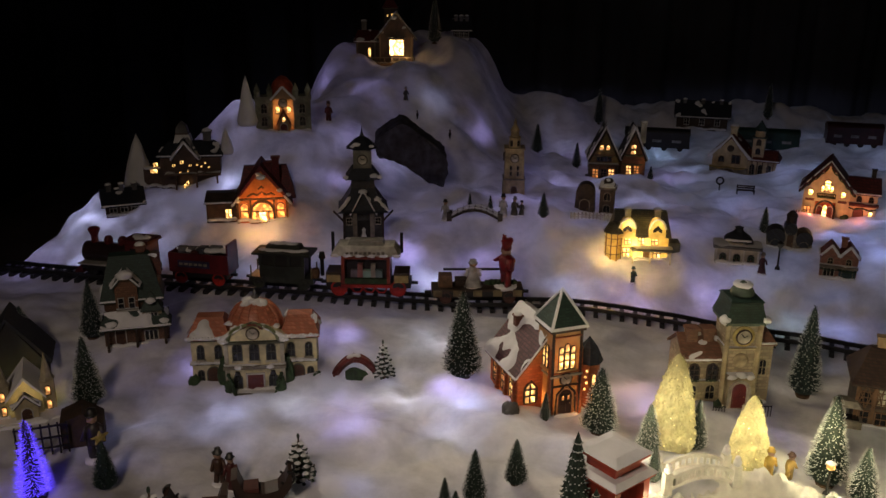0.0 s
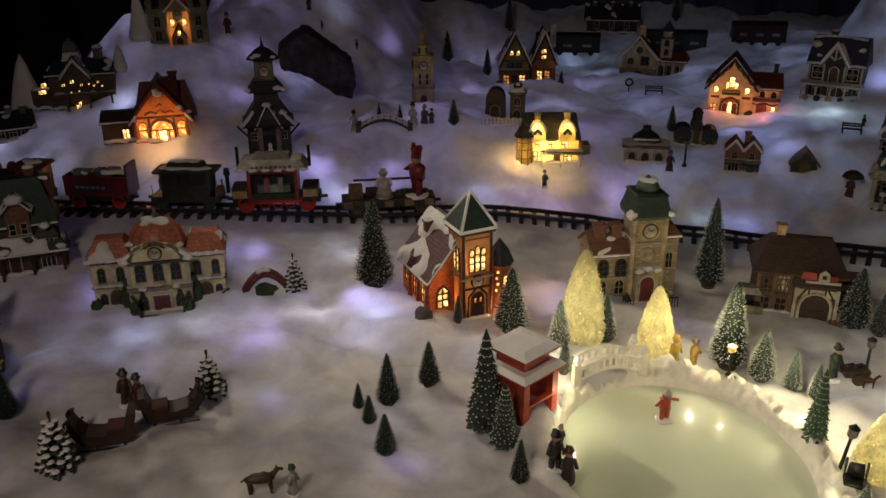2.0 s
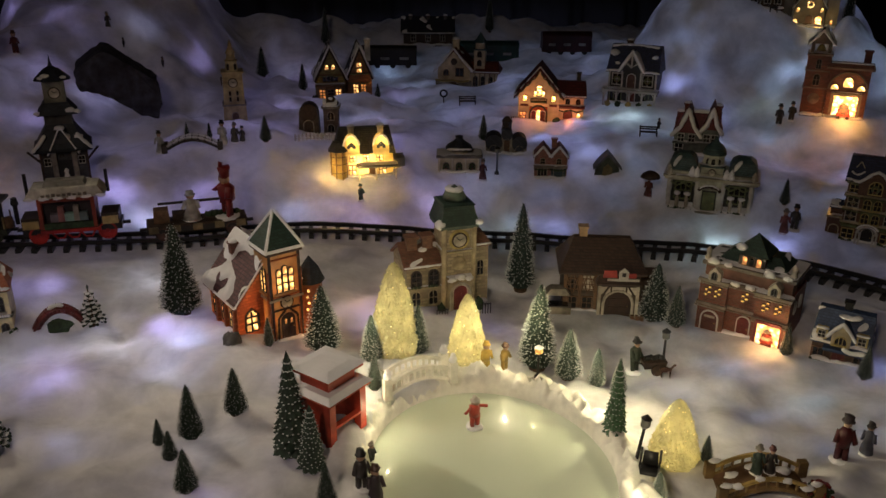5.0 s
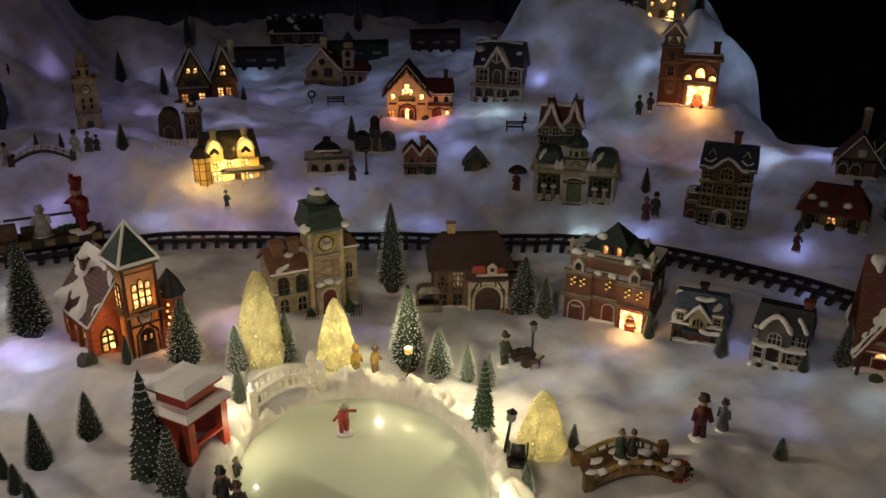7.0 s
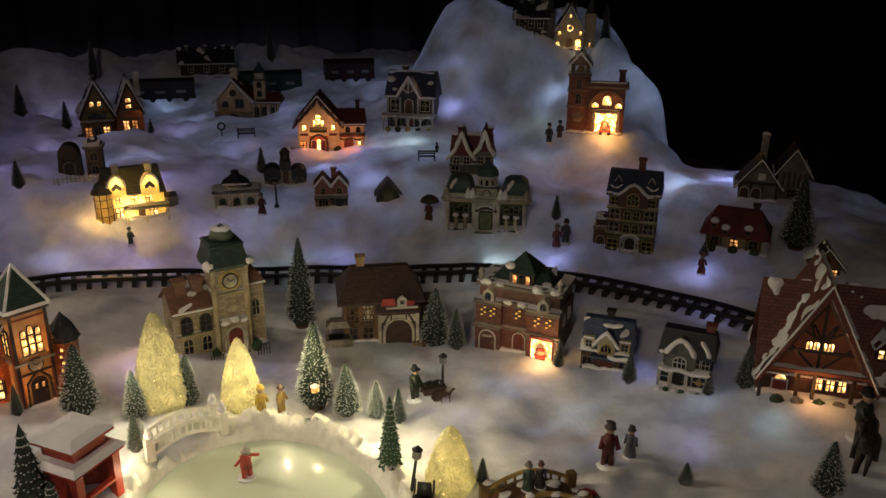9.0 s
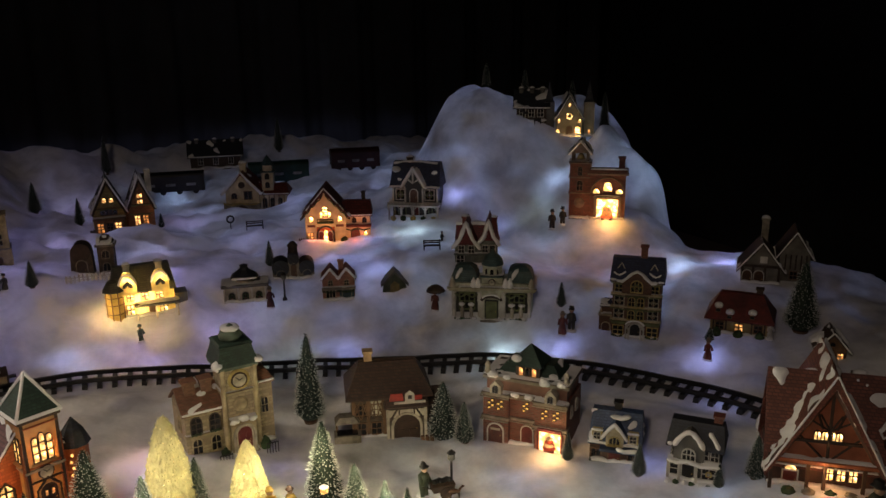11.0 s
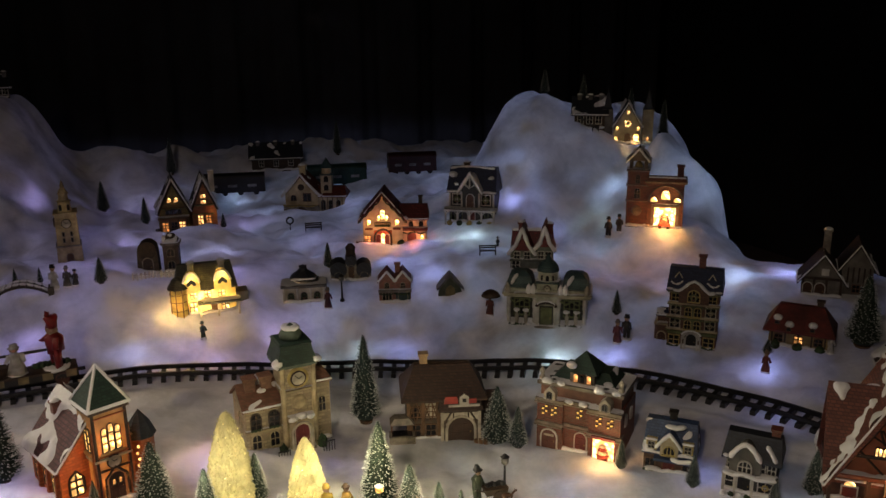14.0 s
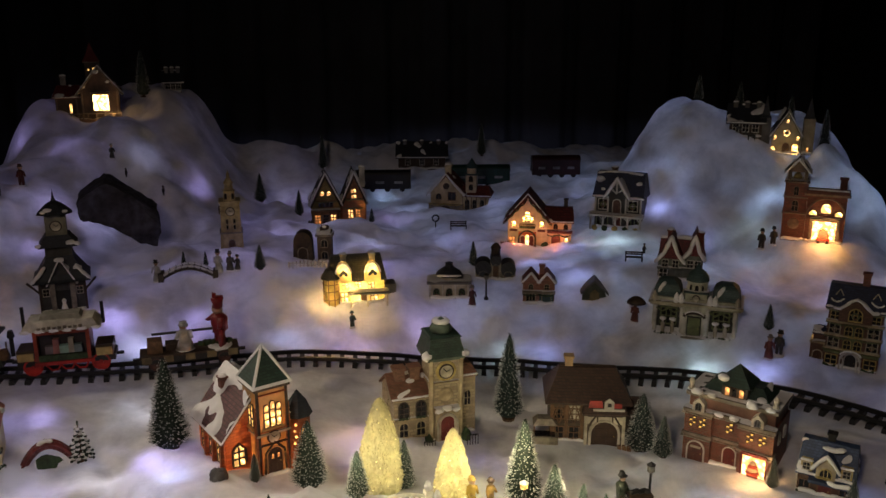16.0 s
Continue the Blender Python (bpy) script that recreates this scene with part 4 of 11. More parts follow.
    for q in range(4):
        bm = bmesh.new()
        bm_ball(bm, 0.060 + 0.003 * (q % 2), -0.030, 0.052 + 0.013 * q, 0.0028, seg=8, rings=5)
        part("candle_lamp", bm, LIT, h.top, "small glowing candle lamp")
    for k in range(3):
        h.window(-0.0725, 0.028 + k * 0.040, 0.030, 0.014, 0.044, "l", LIT_SOFT if k else LIT, True, (2, 3), TIMBER, pointed=True)
        h.box("side_buttress", wall, -0.075, 0.006 + k * 0.040, 0, 0.012, 0.010, 0.07, 0.5)
    h.turned("turret", wall, 0.082, 0.000, [(0.024, 0), (0.024, 0.095), (0.028, 0.100)], 8)
    h.turned("turret_roof", SLATE, 0.082, 0.000, [(0.030, 0.100), (0.018, 0.128), (0.0, 0.152)], 8, "dark pointed turret roof")
    h.window(0.082, -0.0235, 0.052, 0.008, 0.026, "f", LIT, True, None, TIMBER)
    h.window(0.082, -0.0235, 0.018, 0.008, 0.020, "f", LIT, True, None, TIMBER)
    h.chimney(-0.030, 0.100, 0.15, 0.014, 0.02)
    h.bulb(0, 0.06, 0.06, 0.9, AMBER)
    h.bulb(0.012, -0.005, 0.12, 0.34, AMBER)
    h.bulb(0.012, -0.010, 0.045, 0.30, AMBER)
    # lamp added outside for the windows' glow on wall and snow
    h.bulb(0.06, -0.045, 0.02, 0.06, AMBER, 0.002)
    h.bush(-0.095, -0.018, 0, 0.018, GREY, 2, 1.4)


# ---- cream villa with a rosy dome
def villa():
    h = House("villa", -0.380, 1.592, 6, "cream stone villa with rosy snow-patched roofs, clock and ivy", "model villa")
    wall = paint((0.84, 0.76, 0.48), 0.45, "cream_stone", 0.3, 70.0, 0.3, dirt=0.35)
    moss = paint((0.13, 0.14, 0.10), 0.6, "mossy_moulding", 0.4)
    rosy = courses((0.66, 0.25, 0.15), (0.38, 0.11, 0.06), "rosy_tiles", 0.009, 0.006, 0.45)
    h.box("wall", wall, 0, 0, 0, 0.118, 0.10, 0.122)
    for s, w in ((-1, 0.074), (1, 0.068)):
        cx = s * (0.059 + w / 2 - 0.002)
        h.box("wing", wall, cx, 0.026, 0, w, 0.085, 0.112)
        h.ledge(cx, 0.020, 0.056, w + 0.006, 0.02, 0.004, moss)
        h.ledge(cx, 0.021, 0.108, w + 0.006, 0.02, 0.004, moss)
        h.hip(cx, 0.026, 0.114, w, 0.085, 0.034, rosy, 0.62, 0.3, 0.007, 0.36)
        h.swag([(cx - w / 2 - 0.006, 0.018, 0.116), (cx + w / 2 + 0.006, 0.018, 0.116)], 0.0046, CAP, "eave_snow")
        h.swag([(cx - w / 2, 0.020, 0.060), (cx + w / 2, 0.020, 0.060)], 0.0034, CAP, "ledge_snow")
        for k in (-1, 1):
            h.window(cx + k * 0.018, 0.026, 0.068, 0.013, 0.030, "f", None, True, (2, 2), moss)
            h.box("sill", IVORY, cx + k * 0.018, 0.021, 0.063, 0.020, 0.006, 0.004)
        h.door(cx - s * 0.006, 0.026, 0.006, 0.024, 0.042, DOOR_BROWN, True, trim=moss)
        h.window(cx + s * 0.020, 0.026, 0.014, 0.012, 0.028, "f", None, True, (2, 2), moss)
        h.bush(cx - s * 0.028, 0.018, 0.0, 0.014, LEAF, s + 3, 2.4)
        h.bush(cx + s * 0.034, 0.020, 0.0, 0.012, LEAF, s + 5, 1.5)
        h.bush(cx - s * 0.030, 0.022, 0.048, 0.010, LEAF, s + 9, 1.5)
    bm = bmesh.new()
    bm_poly(bm, [(-0.062, 0.120), (0.062, 0.120), (0.030, 0.144), (0, 0.156), (-0.030, 0.144)], -0.008, 0.03)
    part("pediment", bm, wall, h.top)
    for s in (-1, 1):
        bm = bmesh.new()
        bm_rod(bm, (s * 0.066, -0.009, 0.119), (s * 0.030, -0.009, 0.147), 0.0036)
        bm_rod(bm, (s * 0.030, -0.009, 0.147), (0, -0.009, 0.159), 0.0036)
        part("pediment_moulding", bm, moss, h.top)
        bm = bmesh.new()
        bm_roll(bm, [(s * (0.016 + 0.010 * k), -0.008, 0.156 - 0.0065 * k) for k in range(6)], 0.0062, 0.7, seed=s)
        part("pediment_snow", bm, CAP, h.top, rounded=True)
    d = h.turned("dome_roof", rosy, 0, 0.060, [(0.056, 0.118), (0.056, 0.136), (0.050, 0.156), (0.036, 0.174), (0.018, 0.182), (0.0, 0.184)], 16, "rosy tiled dome", rounded=True)
    for k in range(8):
        a = math.pi * (1.02 + 0.96 * k / 7)
        bm = bmesh.new()
        q = [(0.0565 * math.cos(a), 0.060 + 0.0565 * math.sin(a), 0.136), (0.051 * math.cos(a), 0.060 + 0.051 * math.sin(a), 0.156), (0.037 * math.cos(a), 0.060 + 0.037 * math.sin(a), 0.174), (0.018 * math.cos(a), 0.060 + 0.018 * math.sin(a), 0.183)]
        for u, v in zip(q, q[1:]):
            bm_rod(bm, u, v, 0.0018, 0.0018, 5)
        part("dome_rib", bm, rosy, d)
    rnd = random.Random(4)
    for k in range(13):
        a, b = rnd.uniform(-2.9, -0.1), rnd.choice((0.12, 0.2, 1.15, 1.25, 1.35))
        bm = bmesh.new()
        bm_blob(bm, 0.055 * math.cos(b) * math.cos(a), 0.060 + 0.055 * math.cos(b) * math.sin(a), 0.130 + 0.054 * math.sin(b), rnd.uniform(.008, .017), rnd.uniform(.006, .010), rnd.uniform(.004, .009), k)
        part("dome_snow", bm, CAP, d, rounded=True)
    h.turned("finial", GREY, 0, 0.060, [(0.008, 0.182), (0.008, 0.190), (0.004, 0.194), (0.003, 0.202), (0.0, 0.208)], 8)
    h.clock_face(pose(0, -0.0085, 0.136), 0.0115)
    arc = [(0.050 * math.cos(q), -0.0105, 0.122 + 0.034 * math.sin(q)) for q in [math.pi * k / 12 for k in range(13)]]
    h.bars("pediment_arch", OLIVE_TRIM, list(zip(arc, arc[1:])), 0.0040)
    h.swag([(q[0] * 0.55, -0.013, q[2] + 0.001) for q in arc[3:10]], 0.0026, DOOR_RED, "red_ribbon")
    for s in (-1, 1):
        h.dabs([(s * 0.060, -0.008, 0.122, 0.011), (s * 0.032, -0.010, 0.062, 0.008)])
        h.swag([(s * 0.040, -0.020, 0.004), (s * 0.046, -0.018, 0.030), (s * 0.056, -0.010, 0.052)], 0.0042, LEAF, "climbing_ivy")
        h.swag([(s * 0.068, 0.020, 0.004), (s * 0.066, 0.021, 0.034), (s * 0.074, 0.021, 0.056)], 0.0040, LEAF, "climbing_ivy")
    for k in (-1, 0, 1):
        h.window(k * 0.034, 0, 0.074, 0.017, 0.036, "f", None, True, (2, 2), moss)
        h.box("sill", IVORY, k * 0.034, -0.004, 0.069, 0.024, 0.006, 0.004)
    h.ledge(0, -0.008, 0.112, 0.124, 0.012, 0.005, moss)
    h.ledge(0, -0.009, 0.056, 0.126, 0.014, 0.006, STONE)
    h.door(0, -0.002, 0.006, 0.032, 0.036, DOOR_RED)
    for k in (-1, 1):
        h.window(k * 0.036, 0, 0.012, 0.016, 0.028, "f", None, True, (2, 1), moss)
        h.box("urn", IRON, k * 0.036, -0.008, 0.042, 0.012, 0.006, 0.008, 0.6)
        h.box("pilaster", IVORY, k * 0.0565, -0.003, 0, 0.008, 0.006, 0.112)
        h.bush(k * 0.052, -0.010, 0, 0.010, LEAF, k + 12, 2.0)
    h.ledge(0, -0.020, 0, 0.10, 0.02, 0.006, STONE)


# ---- tall house with green roofs and brown shingled walls
def green_house():
    h = House("shingled_house", -0.668, 1.725, 16, "brown shingled house with steep green snow-dusted roofs", "model house")
    wall = courses((0.20, 0.11, 0.07), (0.07, 0.04, 0.03), "brown_wall_shingles", 0.007, 0.005)
    h.box("wall", wall, 0, 0.012, 0, 0.135, 0.09, 0.055)
    h.hip(0, -0.006, 0.055, 0.138, 0.045, 0.030, GREEN_ROOF, 0.8, 0.1, 0.006, 0.55, "porch_roof")
    h.box("upper_wall", wall, -0.004, 0.025, 0.055, 0.118, 0.075, 0.055)
    h.hip(-0.004, 0.025, 0.108, 0.118, 0.075, 0.095, GREEN_ROOF, 0.62, 0.35, 0.008, 0.18)
    h.gable(-0.014, 0.014, 0.055, 0.046, 0.06, 0.09, 0.024, courses((0.30, 0.15, 0.08), (0.1, 0.05, 0.03), "gable_shingles", 0.006, 0.005), GREEN_ROOF, "y", 0.006, 0.9)
    h.box("bay", CREAM, 0.036, 0.006, 0.058, 0.040, 0.03, 0.030)
    h.turned("bay_roof", GREEN_ROOF, 0.036, 0.020, [(0.034, 0.088), (0.0, 0.128)], 4, "", math.pi / 4)
    h.dabs([(-0.014, 0.008, 0.172, 0.018), (0.036, -0.002, 0.112, 0.011), (0.004, 0.002, 0.066, 0.010), (-0.050, -0.004, 0.064, 0.012), (0.060, -0.004, 0.064, 0.010)])
    h.box("chimney_stack", BRICK, 0.050, 0.060, 0.150, 0.020, 0.020, 0.050)
    for x in (-0.026, -0.004):
        h.window(x, 0.0135, 0.094, 0.011, 0.024, "f", None, False, (1, 2))
    h.ledge(-0.014, 0.008, 0.088, 0.046, 0.010, 0.003, WHITE_TRIM, True, "sill")
    h.window(0.036, 0.006, 0.064, 0.022, 0.018, "f", None, False, (3, 1))
    h.chimney(0.020, 0.07, 0.19, 0.018, 0.025)
    for k in (-1, 0, 1):
        h.box("post", TIMBER, k * 0.06, -0.008, 0, 0.005, 0.005, 0.055)
    h.door(-0.034, 0.012, 0.004, 0.020, 0.040)
    h.window(0.030, 0.012, 0.016, 0.026, 0.022, "f", None, False, (3, 1))


# ---- small white twin-spired church
def side_church():
    h = House("chapel", -0.800, 1.475, 24, "small cream chapel with two pale spires, softly lit", "model chapel")
    wall = shell((0.75, 0.66, 0.42), 0.35, "lit_cream")
    h.gable(0, 0, 0.01, 0.060, 0.09, 0.040, 0.036, wall, CAP, "y", 0.006, 0.0)
    h.gable(0, -0.014, 0.01, 0.040, 0.03, 0.024, 0.020, wall, GREY, "y", 0.004, 0.5)
    for s in (-1, 1):
        h.box("tower", wall, s * 0.040, 0.008, 0, 0.024, 0.024, 0.072)
        h.turned("spire", CREAM, s * 0.040, 0.020, [(0.016, 0.072), (0.012, 0.078), (0.0, 0.130)], 6)
        for q in range(2):
            h.window(s * 0.040, 0.008, 0.014 + q * 0.030, 0.008, 0.018, "f", LIT_SOFT, True, None, TIMBER)
    h.door(0, -0.014, 0.01, 0.018, 0.022, DOOR_BROWN, True)
    h.box("base", CAP, 0, -0.03, 0, 0.13, 0.13, 0.010, 0.9)
    h.bulb(0, 0.04, 0.035, 0.35, (1.0, 0.78, 0.4))


# ---- town hall with a clock tower
def town_hall():
    h = House("town_hall", 0.606, 1.588, 2, "beige stone town hall with green-capped clock tower and red doors", "model town hall")
    wall = courses((0.50, 0.42, 0.28), (0.26, 0.20, 0.14), "beige_ashlar", 0.014, 0.007)
    pale = paint((0.52, 0.44, 0.28), 0.5, "pale_ashlar", 0.3, 80.0, 0.4)
    rust = courses((0.26, 0.12, 0.08), (0.14, 0.08, 0.05), "rusty_brick", 0.008, 0.004)
    green = paint((0.12, 0.17, 0.13), 0.5, "verdigris", 0.35)
    h.box("tower", wall, 0.010, 0, 0, 0.066, 0.066, 0.198)
    h.box("wing", wall, -0.062, 0.010, 0, 0.080, 0.10, 0.110)
    h.gable(-0.062, 0.010, 0.106, 0.080, 0.10, 0.004, 0.034, wall, rust, "x", 0.006, 0.30)
    h.box("wing", wall, 0.062, 0.020, 0, 0.045, 0.07, 0.140)
    h.hip(0.062, 0.020, 0.140, 0.045, 0.07, 0.024, rust, 0.5, 0.3, 0.005, 0.4)
    for x in (-0.080, -0.046, 0.060):
        h.chimney(x, 0.05, 0.130, 0.022, 0.030 if x < 0 else 0.026, rust, False)
    h.ledge(0.010, -0.007, 0.190, 0.082, 0.080, 0.007, green, False, "cornice")
    h.ledge(0.010, -0.005, 0.136, 0.074, 0.074, 0.004, pale, True, "string_course")
    for sx in (-1, 1):
        h.turned("corner_post", pale, 0.010 + sx * 0.033, -0.002, [(0.0055, 0), (0.0055, 0.186), (0.007, 0.192)], 8)
        bm = bmesh.new()
        bm_blob(bm, 0.010 + sx * 0.041, 0.002, 0.201, 0.011, 0.016, 0.009, sx)
        part("cornice_snow", bm, CAP, h.top, rounded=True)
    h.turned("tower_roof", GREEN_ROOF, 0.010, 0.033, [(0.060, 0.197), (0.058, 0.203), (0.050, 0.222), (0.046, 0.236), (0.050, 0.239), (0.044, 0.243)], 4, "green slate tower roof", math.pi / 4)
    h.turned("roof_lantern", green, 0.010, 0.033, [(0.024, 0.243), (0.024, 0.252), (0.020, 0.260), (0.010, 0.268), (0.005, 0.272), (0.0, 0.276)], 8, rounded=True)
    bm = bmesh.new()
    bm_roll(bm, [(0.010 + 0.012 * math.cos(k * 0.7), 0.033 + 0.012 * math.sin(k * 0.7), 0.266) for k in range(10)], 0.009, 0.6)
    part("roof_snow", bm, CAP, h.top, rounded=True)
    h.turned("clock_surround", MUSTARD, 0, 0, [(0.023, 0), (0.023, 0.002), (0.019, 0.003)], 20).matrix_basis = pose(0.010, -0.0005, 0.165, 90, 0, 0)
    h.clock_face(pose(0.010, -0.0025, 0.165), 0.014)
    h.dabs([(-0.030, -0.004, 0.202, 0.010), (0.050, -0.004, 0.202, 0.010), (0.010, -0.016, 0.086, 0.012), (-0.010, -0.018, 0.082, 0.009), (0.028, -0.018, 0.082, 0.009)])
    arc = [(0.010 + 0.021 * math.cos(q), -0.016, 0.048 + 0.022 * math.sin(q)) for q in [math.pi * k / 10 for k in range(11)]]
    h.bars("door_arch", IVORY, list(zip(arc, arc[1:])) + [((-0.011, -0.016, 0.006), (-0.011, -0.016, 0.048)), ((0.031, -0.016, 0.006), (0.031, -0.016, 0.048))], 0.0036)
    h.turned("statue", IVORY, 0.010, -0.046, [(0.007, 0), (0.006, 0.006), (0.003, 0.010), (0.005, 0.020), (0.003, 0.028), (0.004, 0.032), (0, 0.036)], 8, rounded=True)
    for k in (-1, 1):
        h.window(-0.062 + k * 0.019, 0.007, 0.064, 0.020, 0.036, "f", None, True, (2, 3), TIMBER)
        h.swag([(-0.062 + k * 0.019 - 0.010, 0.004, 0.064), (-0.062 + k * 0.019 + 0.010, 0.004, 0.064)], 0.003, LEAF, "window_box")
    h.turned("medallion", pale, 0, 0, [(0.016, 0), (0.016, 0.002), (0.012, 0.004), (0.0, 0.003)], 20).matrix_basis = pose(0.010, -0.0005, 0.112, 90, 0, 0)
    h.ledge(0.010, -0.014, 0.076, 0.056, 0.018, 0.006, pale, True, "door_hood")
    h.box("porch", pale, 0.010, -0.012, 0, 0.052, 0.014, 0.076)
    h.door(0.010, -0.012, 0.010, 0.030, 0.056, DOOR_RED, True, trim=IVORY)
    for k in range(3):
        h.box("step", STONE, 0.010, -0.040 + k * 0.009, 0, 0.066 - k * 0.006, 0.04, 0.003 + 0.003 * k)
    for q in range(2):
        for k in (-1, 1):
            h.window(-0.062 + k * 0.019, 0.010, 0.020 + q * 0.046, 0.018, 0.032, "f", None, True, (2, 2), pale)
    h.ledge(-0.062, 0.004, 0.058, 0.084, 0.012, 0.004, pale, True)
    h.ledge(-0.062, 0.004, 0.104, 0.086, 0.012, 0.004, pale, True)
    h.window(0.066, 0.020, 0.070, 0.014, 0.034, "f", None, True, (2, 2), pale)
    h.window(-0.1025, 0.05, 0.06, 0.016, 0.032, "l", None, True, (2, 2), pale)
    for s in (-1, 1):
        for k in range(5):
            h.box("railing_bar", IRON, 0.010 + s * (0.036 + k * 0.006), -0.040, 0, 0.0015, 0.0015, 0.028)
        h.box("rail", IRON, 0.010 + s * 0.048, -0.0405, 0.026, 0.026, 0.002, 0.002)
        h.bush(0.010 + s * 0.042, -0.014, 0, 0.010, LEAF, s + 4, 1.6)


# ---- stable with a deep brown hipped roof
def stable():
    h = House("stable", 0.912, 1.508, -20, "timber-framed stable with brown hipped roof and red sign", "model stable")
    plaster = paint((0.13, 0.095, 0.07), 0.7, "dim_plaster", 0.4, 60.0, 0.3)
    h.box("wall", plaster, 0, 0, 0, 0.160, 0.11, 0.102)
    h.hip(0, 0, 0.100, 0.160, 0.11, 0.058, BROWN_ROOF, 0.66, 0.12, 0.013, 0.0)
    h.bars("ridge_tiles", TIMBER, [((-0.060, 0.055, 0.160), (0.060, 0.055, 0.160))], 0.0034)
    h.bars("lattice", OAK, [((-0.077 + 0.016 * k, -0.006, 0.050), (-0.062 + 0.016 * k, -0.006, 0.100)) for k in range(4)] + [((-0.062 + 0.016 * k, -0.006, 0.050), (-0.077 + 0.016 * k, -0.006, 0.100)) for k in range(4)], 0.0012, 4)
    h.box("bay", plaster, 0.034, -0.020, 0, 0.084, 0.03, 0.082)
    h.hip(0.034, -0.020, 0.082, 0.084, 0.05, 0.024, BROWN_ROOF, 0.8, 0.2, 0.006, 0.0, "bay_roof")
    h.door(0.034, -0.020, 0.004, 0.056, 0.060, paint((0.07, 0.035, 0.022), 0.6, "dark_stable_door", 0.4), True, trim=IVORY)
    for s in (-1, 1):
        bm = bmesh.new()
        for k in range(8):
            a, b = math.pi / 2 * k / 8, math.pi / 2 * (k + 1) / 8
            bm_rod(bm, (0.034 + s * 0.031 * math.cos(a), -0.023, 0.036 + 0.031 * math.sin(a)), (0.034 + s * 0.031 * math.cos(b), -0.023, 0.036 + 0.031 * math.sin(b)), 0.0026, 0.0026, 5)
        bm_rod(bm, (0.034 + s * 0.031, -0.023, 0.0), (0.034 + s * 0.031, -0.023, 0.036), 0.0026, 0.0026, 5)
        part("arch_moulding", bm, IVORY, h.top)
        bm = bmesh.new()
        bm_rod(bm, (0.034 + s * 0.033, -0.0215, 0.055), (0.034 + s * 0.018, -0.0215, 0.080), 0.002, 0.002, 4)
        part("brace", bm, TIMBER, h.top)
    for x in (-0.077, -0.046, -0.012, 0.077):
        h.box("timber", OAK, x, -0.003, 0, 0.007, 0.006, 0.100)
    for x in (-0.006, 0.074):
        h.box("timber", IVORY, x, -0.024, 0, 0.006, 0.006, 0.082)
    h.box("infill", IVORY, 0.034, -0.0214, 0.058, 0.074, 0.002, 0.018, label="pale plaster infill")
    h.box("infill", IVORY, -0.029, -0.0014, 0.056, 0.026, 0.002, 0.034, label="pale plaster infill")
    for x in (0.018, 0.050):
        h.box("stud", TIMBER, x, -0.0245, 0.062, 0.003, 0.004, 0.014)
    h.box("beam", TIMBER, 0, -0.003, 0.050, 0.160, 0.005, 0.006)
    h.box("beam", TIMBER, 0.034, -0.0235, 0.076, 0.086, 0.005, 0.006)
    for x in (-0.062, -0.029):
        h.window(x, 0, 0.060, 0.022, 0.022, "f", None, False, (3, 2), OAK)
        h.window(x, 0, 0.014, 0.020, 0.026, "f", None, False, (2, 2), OAK)
    h.box("sign_board", WHITE_TRIM, 0.040, -0.034, 0.094, 0.066, 0.003, 0.005)
    red = paint((0.55, 0.05, 0.04), 0.5, "red_sign")
    h.box("sign", red, 0.012, -0.0345, 0.102, 0.030, 0.003, 0.016, 0.85)
    h.box("sign", red, 0.058, -0.0345, 0.102, 0.016, 0.003, 0.010)
    bm = bmesh.new()
    bm_poly(bm, [(0.030, 0.100), (0.050, 0.100), (0.050, 0.116), (0.040, 0.124), (0.030, 0.116)], -0.036, -0.032)
    part("dovecote", bm, WHITE_TRIM, h.top)
    h.box("dovecote_hole", IRON, 0.040, -0.0375, 0.106, 0.008, 0.003, 0.008)
    h.chimney(-0.040, 0.060, 0.132, 0.017, 0.046, paint((0.50, 0.34, 0.18), 0.6, "ochre_brick"), False)
    h.hip(0.105, 0.02, 0.060, 0.05, 0.06, 0.03, BROWN_ROOF, 0.5, 0.1, 0.008, 0.0, "annex_roof")
    h.box("annex", plaster, 0.105, 0.02, 0, 0.05, 0.06, 0.06)
    h.window(0.110, 0.02, 0.020, 0.018, 0.020, "f", None, False, (2, 2), OAK)
    for k in range(3):
        h.box("barrel", OAK, 0.066 + 0.010 * k, -0.034, 0, 0.009, 0.009, 0.014, 0.85)
    # low stone trough with its own little roof
    h.box("trough", STONE, -0.092, -0.028, 0, 0.056, 0.034, 0.026)
    h.box("trough_water", DEAD, -0.092, -0.023, 0.0265, 0.044, 0.024, 0.002)
    h.box("trough_roof", STONE, -0.092, -0.020, 0.050, 0.052, 0.040, 0.012, 0.6)
    for s in (-1, 1):
        h.box("trough_post", OAK, -0.092 + s * 0.022, -0.004, 0.02, 0.004, 0.004, 0.030)


